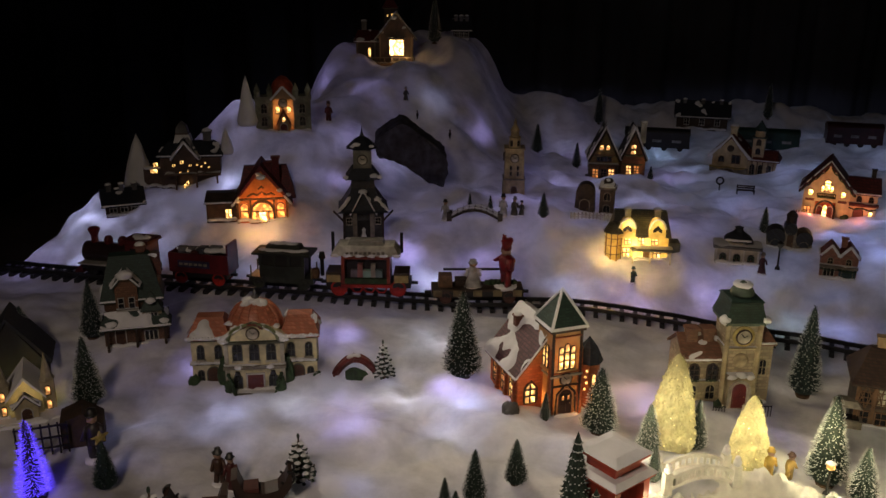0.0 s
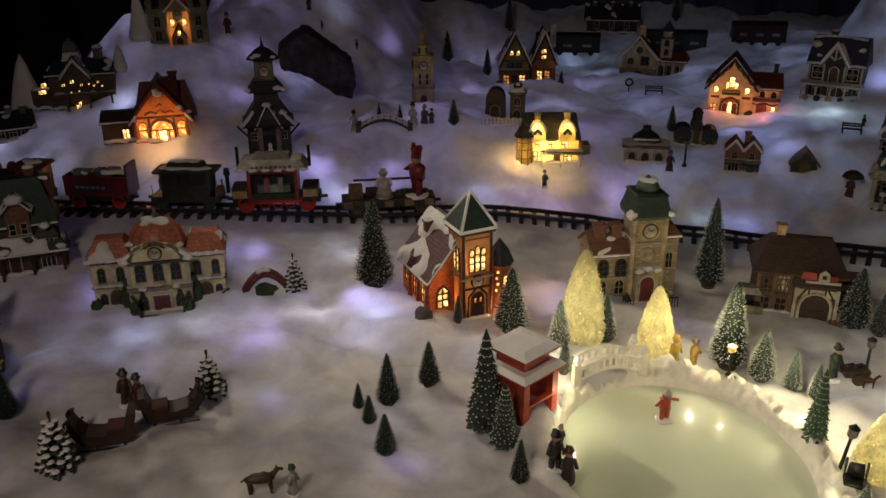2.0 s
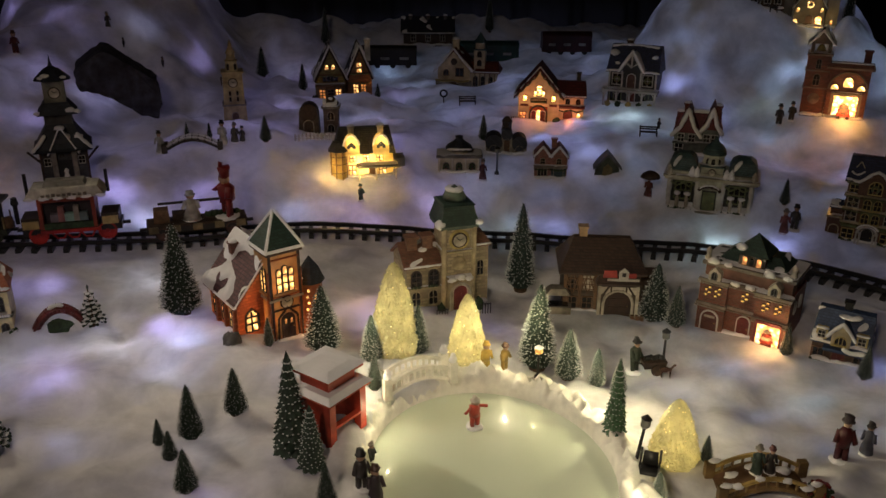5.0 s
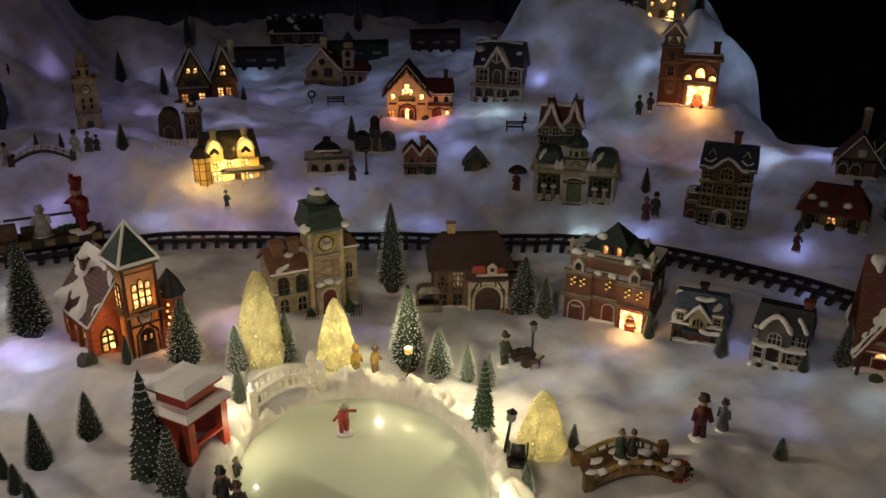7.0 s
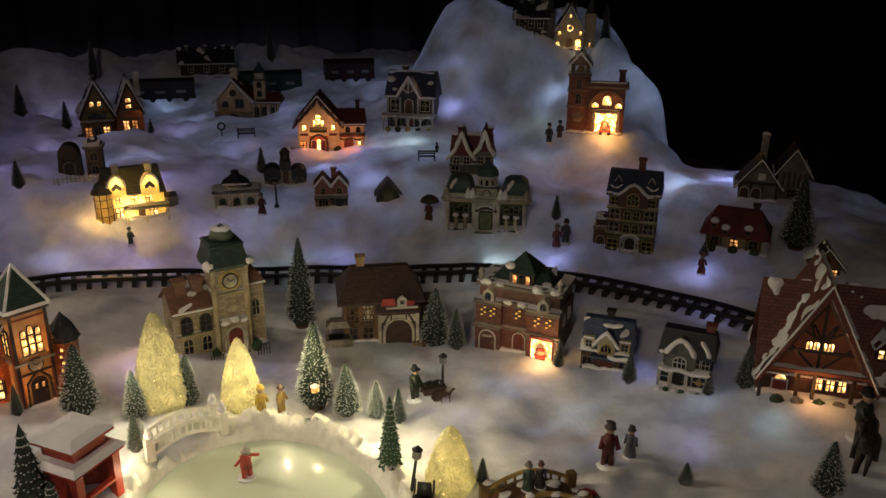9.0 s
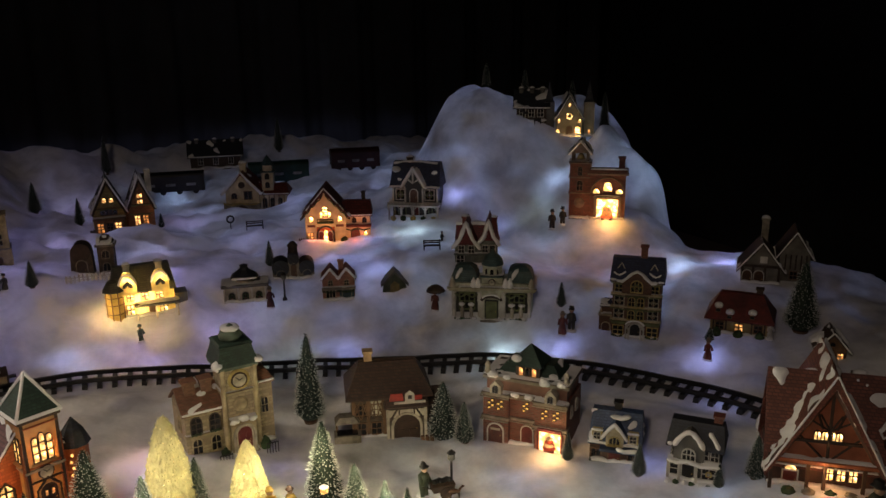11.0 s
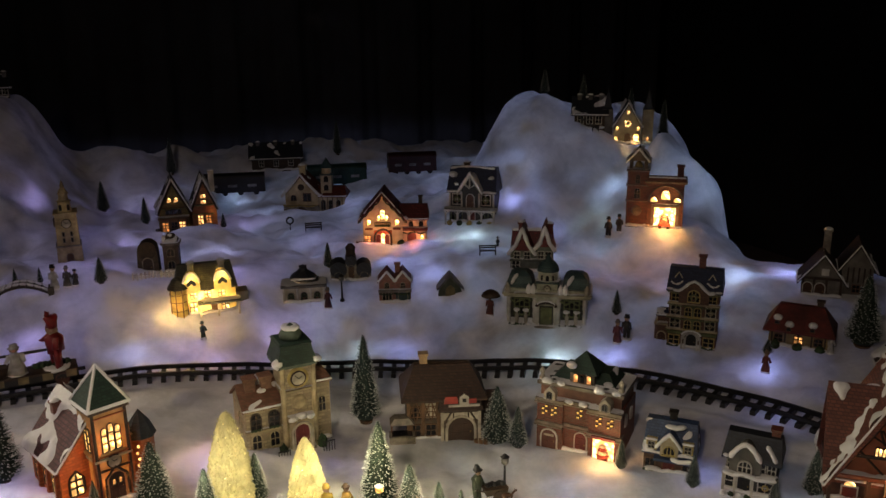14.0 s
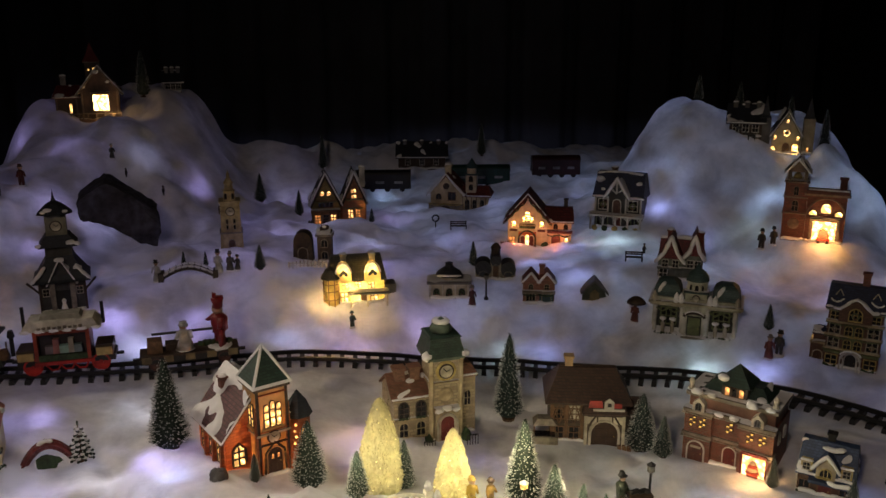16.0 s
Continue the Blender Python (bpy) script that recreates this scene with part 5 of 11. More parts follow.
# ---- red brick corner hotel with a lit show window
def hotel():
    h = House("brick_hotel", 1.128, 1.318, -52, "red brick hotel with pale cornices and one bright show window", "model hotel")
    h.box("wall", BRICK, 0, 0.010, 0, 0.180, 0.10, 0.118)
    h.box("bay", BRICK, -0.062, 0, 0, 0.056, 0.03, 0.118)
    h.box("bay", BRICK, 0.058, -0.008, 0, 0.066, 0.03, 0.118)
    for z in (0.060, 0.112):
        for cx, y0, w in ((-0.062, -0.005, 0.062), (0, 0.005, 0.07), (0.058, -0.013, 0.072)):
            h.ledge(cx, y0, z, w, 0.022, 0.006, paint((0.36, 0.31, 0.26), 0.5, "worn_cornice", 0.35), z > 0.1)
            h.swag([(cx - w / 2, y0 - 0.001, z - 0.002), (cx + w / 2, y0 - 0.001, z - 0.002)], 0.0020, STONE, "dentil_course")
    h.box("attic", paint((0.30, 0.14, 0.10), 0.6, "attic_brick"), 0, 0.012, 0.118, 0.172, 0.092, 0.028)
    h.ledge(0, 0.004, 0.146, 0.184, 0.108, 0.007, paint((0.36, 0.31, 0.26), 0.5, "worn_cornice", 0.35), True, "cornice")
    h.dabs([(-0.070, 0.006, 0.156, 0.012), (-0.040, 0.006, 0.155, 0.009), (0.040, 0.004, 0.156, 0.013), (0.076, 0.006, 0.155, 0.010), (0.010, -0.002, 0.121, 0.010), (-0.020, 0.000, 0.120, 0.009)])
    h.box("roof_terrace", paint((0.10, 0.10, 0.10), 0.6, "dark_leads"), 0, 0.016, 0.1535, 0.170, 0.085, 0.002)
    h.hip(0, 0.030, 0.153, 0.13, 0.075, 0.022, GREEN_ROOF, 0.7, 0.5, 0.004, 0.35)
    h.box("cupola", paint((0.10, 0.07, 0.06), 0.5, "dark_cupola"), 0, 0.020, 0.153, 0.052, 0.045, 0.030)
    h.turned("cupola_roof", GREEN_ROOF, 0, 0.042, [(0.048, 0.183), (0.042, 0.188), (0.0, 0.222)], 4, "green pyramid cupola roof", math.pi / 4)
    bm = bmesh.new()
    bm_ball(bm, -0.022, 0.014, 0.196, 0.012, 0.008, 0.008)
    part("cupola_snow", bm, CAP, h.top, rounded=True)
    for k in (-1, 0, 1):
        h.window(k * 0.014, 0.020, 0.158, 0.009, 0.018, "f", LIT_SOFT if k else None, True, None, OAK)
    for cx, y0 in ((-0.062, 0), (0.058, -0.008)):
        bm = bmesh.new()
        bm_poly(bm, [(cx - 0.012, 0.118), (cx + 0.012, 0.118), (cx + 0.012, 0.134), (cx, 0.146), (cx - 0.012, 0.134)], y0 - 0.004, y0 + 0.02)
        part("dormer", bm, IVORY, h.top)
        h.window(cx, y0 - 0.004, 0.121, 0.010, 0.014, "f", None, True, (2, 1), GREY)
    hot = glow((1.0, 0.65, 0.16), 2.2)
    for cx, y0 in ((-0.072, 0), (-0.052, 0), (0.0, 0.010), (0.046, -0.008), (0.070, -0.008)):
        for a, b in ((-0.0035, 0.0), (0.0035, 0.006), (-0.0035, 0.011), (0.0035, 0.017)):
            h.window(cx + a, y0, 0.082 + b, 0.0055, 0.0042, "f", hot, False, None, OAK)
    h.window(0.058, -0.008, 0.006, 0.044, 0.050, "f", glow((1.0, 0.58, 0.22), 3.4, "show_window"), False, None, DOOR_RED, "show_window")
    # lamp added outside: the pool of light before the show window
    h.bulb(0.068, -0.045, 0.040, 0.15, (1.0, 0.50, 0.18), 0.002)
    for k, (dx, w, z, hh) in enumerate(((0, 0.026, 0.004, 0.010), (0, 0.022, 0.014, 0.012), (-0.007, 0.007, 0.024, 0.008), (0.007, 0.007, 0.024, 0.008), (0, 0.010, 0.027, 0.012))):
        h.box("window_display", paint((0.45, 0.06, 0.04), 0.5, "red_display") if k else IRON, 0.058 + dx, -0.016, z, w, 0.006, hh, 0.8)
    for k in range(4):
        bm = bmesh.new()
        bm_lathe(bm, 0.058, -0.013, [(0.012 - 0.002 * k, 0.020 + 0.007 * k), (0.014 - 0.002 * k, 0.022 + 0.007 * k), (0.010 - 0.002 * k, 0.025 + 0.007 * k)], 12)
        part("display_tier", bm, paint((0.62, 0.50, 0.36), 0.5, "cream_display") if k % 2 else paint((0.45, 0.06, 0.04), 0.5, "red_display"), h.top)
    h.box("awning", DOOR_RED, 0.058, -0.018, 0.058, 0.054, 0.012, 0.006, 0.9)
    h.door(0.004, 0.010, 0.004, 0.024, 0.046, DOOR_RED, True)
    h.door(-0.062, 0, 0.004, 0.032, 0.044, paint((0.16, 0.05, 0.035), 0.5, "dark_red_door"), True)
    h.box("sign", IVORY, -0.062, -0.003, 0.034, 0.022, 0.003, 0.005)
    for s in (-1, 1):
        h.turned("parapet_urn", IVORY, s * 0.084, 0.012, [(0.004, 0.152), (0.007, 0.160), (0.004, 0.166), (0.006, 0.176), (0.0, 0.184)], 8)
    for q in range(2):
        h.window(0.09, 0.03 + q * 0.04, 0.078, 0.014, 0.024, "r", None, True, (2, 2))


# ---- small blue-roofed shop and small white-trimmed house beside the hotel
def blue_shop():
    h = House("blue_roofed_shop", 1.240, 1.165, -47, "small shop with blue snow-capped roof and yellow-framed windows", "model shop")
    blue = courses((0.055, 0.095, 0.20), (0.02, 0.035, 0.08), "blue_shingles", 0.008, 0.005)
    base = paint((0.16, 0.085, 0.055), 0.6, "brown_shopfront", 0.4)
    h.box("wall", base, 0, 0, 0, 0.098, 0.07, 0.044)
    h.hip(0, 0.000, 0.044, 0.098, 0.072, 0.058, blue, 0.92, 0.25, 0.004, 0.36, "mansard")
    h.gable(0, -0.008, 0.042, 0.034, 0.04, 0.026, 0.020, CREAM, blue, "y", 0.006, 0.0)
    h.snow_line([(-0.026, -0.013, 0.060), (-0.012, -0.014, 0.080), (0, -0.014, 0.093), (0.012, -0.014, 0.080), (0.026, -0.013, 0.060)], 0.0046, "gable_snow")
    h.snow_line([(-0.012, 0.012, 0.098), (0.010, 0.010, 0.097), (0.028, 0.014, 0.101)], 0.0085, "ridge_snow", 0.4)
    for x in (-0.035, 0.035):
        h.box("dormer", MUSTARD, x, -0.002, 0.050, 0.020, 0.03, 0.022)
        h.window(x, -0.002, 0.053, 0.012, 0.014, "f", None, False, (2, 2), IVORY)
        h.snow_line([(x - 0.012, -0.004, 0.073), (x + 0.012, -0.004, 0.073)], 0.0032)
    h.window(0, -0.008, 0.048, 0.020, 0.016, "f", None, True, (3, 1), MUSTARD)
    h.swag([(-0.012, -0.012, 0.046), (0.012, -0.012, 0.046)], 0.0028, MUSTARD, "window_garland")
    h.snow_line([(0.004, -0.016, 0.044), (0.020, -0.018, 0.040), (0.046, -0.016, 0.043)], 0.0052, "awning_snow")
    h.box("awning", blue, 0.010, -0.018, 0.034, 0.076, 0.02, 0.006)
    for x, w in ((-0.036, 0.018), (0.036, 0.018)):
        h.window(x, 0, 0.008, w, 0.022, "f", None, False, (2, 1), OAK)
        h.swag([(x - 0.010, -0.006, 0.006), (x + 0.010, -0.006, 0.006)], 0.0034, LEAF, "window_box")
    h.door(0, -0.001, 0.002, 0.022, 0.032, DOOR_RED, True, trim=OAK)
    h.chimney(0.0, 0.04, 0.098, 0.014, 0.018, IRON, False)


def white_house():
    h = House("gabled_cottage", 1.318, 1.030, -52, "dark cottage with white snow-lined gable and white trim", "model cottage")
    dark, grey = paint((0.045, 0.05, 0.05), 0.6, "dark_board"), paint((0.16, 0.16, 0.15), 0.6, "grey_board")
    h.box("wall", dark, 0, 0, 0, 0.092, 0.07, 0.045)
    h.box("upper_wall", grey, 0, 0.002, 0.045, 0.088, 0.06, 0.030)
    h.hip(0, 0.000, 0.074, 0.092, 0.064, 0.040, SLATE, 0.90, 0.3, 0.007, 0.0)
    arch = [(-0.010 + 0.028 * t, -0.012, 0.108 - 0.032 * abs(t) ** 1.7) for t in (-1, -0.75, -0.5, -0.25, 0, 0.25, 0.5, 0.75, 1)]
    bm = bmesh.new()
    bm_poly(bm, [(arch[0][0], 0.045), (arch[-1][0], 0.045)] + [(x, z) for x, _, z in arch[::-1]], -0.009, 0.03)
    part("gable", bm, grey, h.top)
    h.snow_line(arch, 0.0060, "gable_snow")
    h.snow_line([(0.024, 0.000, 0.108), (0.034, -0.004, 0.096), (0.044, -0.008, 0.080)], 0.0050, "roof_snow")
    h.snow_line([(-0.050, -0.008, 0.078), (-0.040, -0.009, 0.077)], 0.0036)
    h.window(-0.010, -0.009, 0.050, 0.022, 0.022, "f", None, True, (3, 2))
    for x in (-0.035, 0.018, 0.036):
        h.window(x, 0.002, 0.050, 0.013, 0.019, "f", None, False, (2, 2))
    h.ledge(0, -0.015, 0.042, 0.098, 0.02, 0.004, WHITE_TRIM, True, "porch_roof")
    h.snow_line([(-0.048, -0.016, 0.048), (-0.030, -0.017, 0.044), (-0.010, -0.017, 0.050), (0.012, -0.017, 0.044), (0.048, -0.016, 0.048)], 0.0040)
    h.door(-0.010, 0, 0.002, 0.022, 0.036, IRON)
    h.window(0.028, -0.001, 0.012, 0.024, 0.022, "f", None, False, (2, 2))
    h.wreath(0.028, -0.005, 0.024, 0.005, MUSTARD)
    h.window(-0.036, -0.001, 0.012, 0.014, 0.024, "f", None, False, (1, 2))
    for x in (-0.046, -0.025, 0.006, 0.045):
        h.box("porch_post", WHITE_TRIM, x, -0.013, 0, 0.0045, 0.004, 0.042)
    for k in range(7):
        h.bush(-0.044 + 0.0145 * k, -0.018, -0.002, 0.006, LEAF if k % 2 else CAP, k)
    h.chimney(0.036, 0.036, 0.106, 0.016, 0.020, BRICK, False)


# ---- large half-timbered inn with a steep roof
def inn():
    h = House("timbered_inn", 1.470, 0.868, -44, "large timbered inn with steep brown snow-streaked roof, lit", "model inn")
    rosy = shell((0.55, 0.20, 0.11), 0.4, "lit_rosy_plaster")
    dark = paint((0.10, 0.045, 0.03), 0.6, "dark_lodge_wall", 0.4)
    h.box("wall", dark, 0, 0.004, 0, 0.190, 0.13, 0.060)
    roofm = courses((0.21, 0.068, 0.048), (0.07, 0.024, 0.018), "russet_shingles", 0.010, 0.006)
    h.gable(0.002, -0.004, 0.055, 0.170, 0.15, 0.004, 0.150, rosy, roofm, "y", 0.018, 0.40, 0.012)
    h.snow_line([(-0.088, 0.010, 0.066), (-0.070, 0.040, 0.096), (-0.052, 0.060, 0.128)], 0.009, "roof_drift", 0.4)
    h.gable(0.02, 0.015, 0.055, 0.22, 0.10, 0.010, 0.120, dark, roofm, "x", 0.012, 0.22, 0.008)
    for s in (-1, 1):
        bm = bmesh.new()
        bm_rod(bm, (0.002 + s * 0.092, -0.012, 0.050), (0.002, -0.012, 0.205), 0.006, 0.006, 4)
        part("bargeboard", bm, paint((0.13, 0.06, 0.04), 0.6, "bargeboard"), h.top)
        bm = bmesh.new()
        bm_roll(bm, [(0.002 + s * 0.050 * k / 4, -0.012, 0.212 - 0.084 * k / 4) for k in range(5)], 0.0068, 0.8, seed=s)
        part("gable_snow", bm, CAP, h.top, rounded=True)
        bm = bmesh.new()
        bm_rod(bm, (0.002 + s * 0.008, -0.006, 0.068), (0.002 + s * 0.050, -0.006, 0.110), 0.0022, 0.0022, 4)
        bm_rod(bm, (0.002 + s * 0.012, -0.006, 0.125), (0.002 + s * 0.024, -0.006, 0.160), 0.0022, 0.0022, 4)
        part("brace", bm, TIMBER, h.top)
    h.box("king_post", TIMBER, 0.002, -0.008, 0.060, 0.005, 0.004, 0.14)
    h.box("tie_beam", TIMBER, 0.002, -0.009, 0.098, 0.115, 0.004, 0.005)
    hot = glow((1.0, 0.58, 0.20), 3.6)
    for x in (-0.018, -0.006, 0.006, 0.018):
        h.window(x, -0.005, 0.104, 0.010, 0.016, "f", hot, True, (2, 1), TIMBER)
    h.ledge(0.002, -0.020, 0.060, 0.17, 0.03, 0.006, rosy, True, "pent_roof")
    h.window(-0.055, 0.004, 0.034, 0.020, 0.010, "f", hot, True, None, TIMBER)
    h.door(-0.055, 0.003, 0.002, 0.024, 0.030, DOOR_RED)
    for x in (0.010, 0.030, 0.050):
        h.window(x, 0.004, 0.022, 0.013, 0.024, "f", hot, False, (2, 2), TIMBER)
    for x in (-0.09, -0.028, 0.0, 0.065, 0.092):
        h.box("post", TIMBER, x, -0.016, 0, 0.006, 0.006, 0.060)
    h.box("wing", dark, 0.118, 0.03, 0, 0.07, 0.09, 0.075)
    h.hip(0.118, 0.03, 0.075, 0.07, 0.09, 0.075, roofm, 0.5, 0.1, 0.010, 0.12, "wing_roof")
    h.gable(0.112, 0.012, 0.090, 0.030, 0.04, 0.022, 0.018, dark, roofm, "y", 0.005, 0.4)
    for x in (0.104, 0.116):
        h.window(x, 0.012, 0.094, 0.008, 0.016, "f", hot, False, (1, 2), OAK)
        h.window(x + 0.004, 0.03, 0.030, 0.010, 0.020, "f", hot, False, (1, 2), OAK)
    h.chimney(0.06, 0.09, 0.15, 0.022, 0.04, STONE)
    h.bulb(0, 0.05, 0.11, 1.5, AMBER)
    # unseen lamp added out front for the spill of the windows
    h.bulb(0.0, -0.040, 0.040, 0.08, (1.0, 0.40, 0.14), 0.002)
    h.bars("gable_spokes", TIMBER, [((0.002, -0.007, 0.122), (0.002 + 0.036 * math.cos(q), -0.007, 0.122 + 0.036 * math.sin(q))) for q in [math.pi * k / 6 for k in range(1, 6)]], 0.0018, 4)
    for k in range(5):
        h.bush(-0.06 + 0.035 * k, -0.026, 0, 0.012, STONE if k % 2 else LEAF, k, 0.7)


# ---- grey-green library with pillars, and the red-roofed house behind
def library():
    h = House("library", 1.352, 1.805, -36, "pale green stone library with pillars and dark teal roofs", "model library")
    wall = paint((0.60, 0.62, 0.50), 0.5, "pale_green_stone", 0.35, 70.0, 0.3)
    band = paint((0.50, 0.47, 0.35), 0.5, "stone_cornice", 0.3)
    h.box("wall", wall, 0, 0.014, 0, 0.215, 0.09, 0.082)
    h.ledge(0, 0.002, 0.080, 0.228, 0.108, 0.005, band, False, "frieze")
    h.ledge(0, -0.003, 0.086, 0.236, 0.116, 0.005, band, True, "cornice")
    h.box("attic", wall, 0, 0.008, 0.091, 0.205, 0.090, 0.010)
    for s in (-1, 1):
        # curved mansard roof over each wing
        h.turned("wing_roof", TEAL_ROOF, 0, 0, [(0.050, 0), (0.048, 0.014), (0.040, 0.030), (0.022, 0.041), (0.0, 0.044)], 4, "dark teal curved roof", math.pi / 4).matrix_basis = pose(s * 0.074, 0.052, 0.101)
        h.snow_line([(s * 0.074 - 0.022, 0.016, 0.110), (s * 0.074 - 0.016, 0.019, 0.124), (s * 0.074 - 0.006, 0.028, 0.137)], 0.0078, "roof_snow", 0.5)
        # flat near-black sheet: the shade between the pillars put into colour
        h.box("recess", paint((0.05, 0.055, 0.05), 0.5, "painted_bay_shade"), s * 0.066, 0.0115, 0.012, 0.060, 0.003, 0.062)
        h.window(s * 0.066, 0.011, 0.030, 0.036, 0.042, "f", None, False, (3, 2), OLIVE_TRIM)
        for q in (-0.034, -0.012, 0.012, 0.034):
            big = abs(q) > 0.02
            h.turned("pillar", WHITE_TRIM if big else IVORY, s * 0.066 + q, 0.003 if big else -0.001, [(0.0065, 0), (0.0055, 0.008), (0.0048, 0.050), (0.0062, 0.054), (0.0062, 0.080)] if big else [(0.0055, 0), (0.0045, 0.008), (0.0055, 0.030), (0.0035, 0.036), (0.004, 0.044), (0.0, 0.048)], 10, rounded=True)
        h.dabs([(s * 0.066 - 0.013, -0.004, 0.046, 0.0085), (s * 0.066 + 0.013, -0.004, 0.046, 0.0085)])
        h.swag([(s * 0.066 - 0.030, -0.002, 0.074), (s * 0.066 - 0.015, -0.003, 0.066), (s * 0.066, -0.002, 0.074), (s * 0.066 + 0.015, -0.003, 0.066), (s * 0.066 + 0.030, -0.002, 0.074)], 0.0026, OLIVE_TRIM)
        h.swag([(s * 0.066 - 0.030, -0.006, 0.005), (s * 0.066 + 0.030, -0.006, 0.005)], 0.0055, LEAF, "hedge")
        h.dabs([(s * 0.066 - 0.022, -0.008, 0.010, 0.007), (s * 0.066 + 0.020, -0.008, 0.010, 0.007)])
    h.box("portico", wall, 0, 0, 0, 0.062, 0.03, 0.088)
    for s in (-1, 1):
        h.box("door_pier", WHITE_TRIM, s * 0.025, -0.004, 0, 0.009, 0.006, 0.066)
    h.door(0, -0.001, 0.004, 0.030, 0.052, OLIVE_TRIM, False, trim=IRON)
    arc = [(0.026 * math.cos(a), -0.010, 0.060 + 0.012 * math.sin(a)) for a in [math.pi * k / 8 for k in range(9)]]
    h.bars("door_hood", TIMBER, list(zip(arc, arc[1:])), 0.0042)
    h.snow_line([(q[0] * 0.9, -0.011, q[2] + 0.004) for q in arc], 0.0030)
    h.box("step", STONE, 0, -0.014, 0, 0.060, 0.016, 0.004)
    # domed clock tower in two stages
    h.box("tower", wall, 0, 0.012, 0.091, 0.054, 0.05, 0.026)
    h.clock_face(pose(0, 0.0115, 0.104), 0.0078)
    h.ledge(0, 0.008, 0.117, 0.062, 0.058, 0.004, TEAL_ROOF, True, "tower_band")
    h.turned("lantern_stage", wall, 0, 0.037, [(0.027, 0.121), (0.027, 0.143), (0.030, 0.145), (0.030, 0.148)], 8)
    for k in (-1, 0, 1):
        h.window(k * 0.013, 0.0115 + abs(k) * 0.004, 0.123, 0.009, 0.017, "f", None, True, None, IVORY)
    h.turned("dome", TEAL_ROOF, 0, 0.037, [(0.030, 0.148), (0.028, 0.158), (0.020, 0.170), (0.009, 0.178), (0.006, 0.184), (0.0, 0.196)], 12, "dark teal dome", rounded=True)
    for x in (-0.104, -0.048, -0.036, 0.036, 0.048, 0.104):
        bm = bmesh.new()
        bm_lathe(bm, x, 0.004, [(0.006, 0.091), (0.009, 0.096), (0.006, 0.106), (0.007, 0.108), (0.0, 0.120)], 8)
        part("snowy_finial", bm, CAP if abs(x) < 0.1 else IVORY, h.top)


def cherry_house():
    h = House("red_gabled_house", 1.400, 1.965, -34, "small grey-green house with wine-red gables edged in thick snow", "model house")
    wall = paint((0.20, 0.23, 0.20), 0.55, "grey_green_board", 0.35, 70.0, 0.3)
    h.box("wall", wall, 0, 0, 0, 0.118, 0.07, 0.072)
    for cx, w, y0, z0, rise in ((-0.026, 0.064, -0.012, 0.052, 0.062), (0.036, 0.046, -0.004, 0.062, 0.056)):
        h.gable(cx, y0, z0, w, 0.075, 0.012, rise, wall, WINE_ROOF, "y", 0.006, 0.0, 0.006)
        # a red panel fills the front of the gable
        bm = bmesh.new()
        bm_poly(bm, [(cx - w * 0.40, z0 + 0.016), (cx + w * 0.40, z0 + 0.016), (cx, z0 + rise + 0.002)], y0 - 0.003, y0 + 0.002)
        part("gable_panel", bm, WINE_ROOF, h.top)
        top = z0 + 0.012 + rise
        h.snow_line([(cx - w / 2 - 0.010, y0 - 0.008, z0 + 0.004), (cx - w * 0.28, y0 - 0.009, z0 + rise * 0.52), (cx, y0 - 0.008, top + 0.006), (cx + w * 0.28, y0 - 0.009, z0 + rise * 0.52), (cx + w / 2 + 0.008, y0 - 0.008, z0 + 0.004)], 0.0072, "gable_snow")
    h.box("main_roof", WINE_ROOF, 0.0, 0.026, 0.070, 0.122, 0.05, 0.040, 0.95, 0.3)
    h.snow_line([(-0.060, 0.050, 0.112), (0.0, 0.052, 0.114), (0.060, 0.050, 0.112)], 0.008, "ridge_snow")
    for x in (-0.040, -0.012, 0.026, 0.046):
        h.window(x, -0.012 if x < 0 else -0.004, 0.044, 0.015, 0.020, "f", None, False, (2, 2), WHITE_TRIM)
    for x in (-0.044, 0.044):
        h.window(x, 0, 0.010, 0.020, 0.024, "f", None, False, (2, 2), WHITE_TRIM)
    h.ledge(0, -0.012, 0.036, 0.122, 0.014, 0.004, wall, True, "pent_roof")
    h.chimney(-0.032, 0.045, 0.110, 0.016, 0.022, RED_ROOF)
    h.chimney(0.050, 0.035, 0.105, 0.014, 0.028, RED_ROOF)


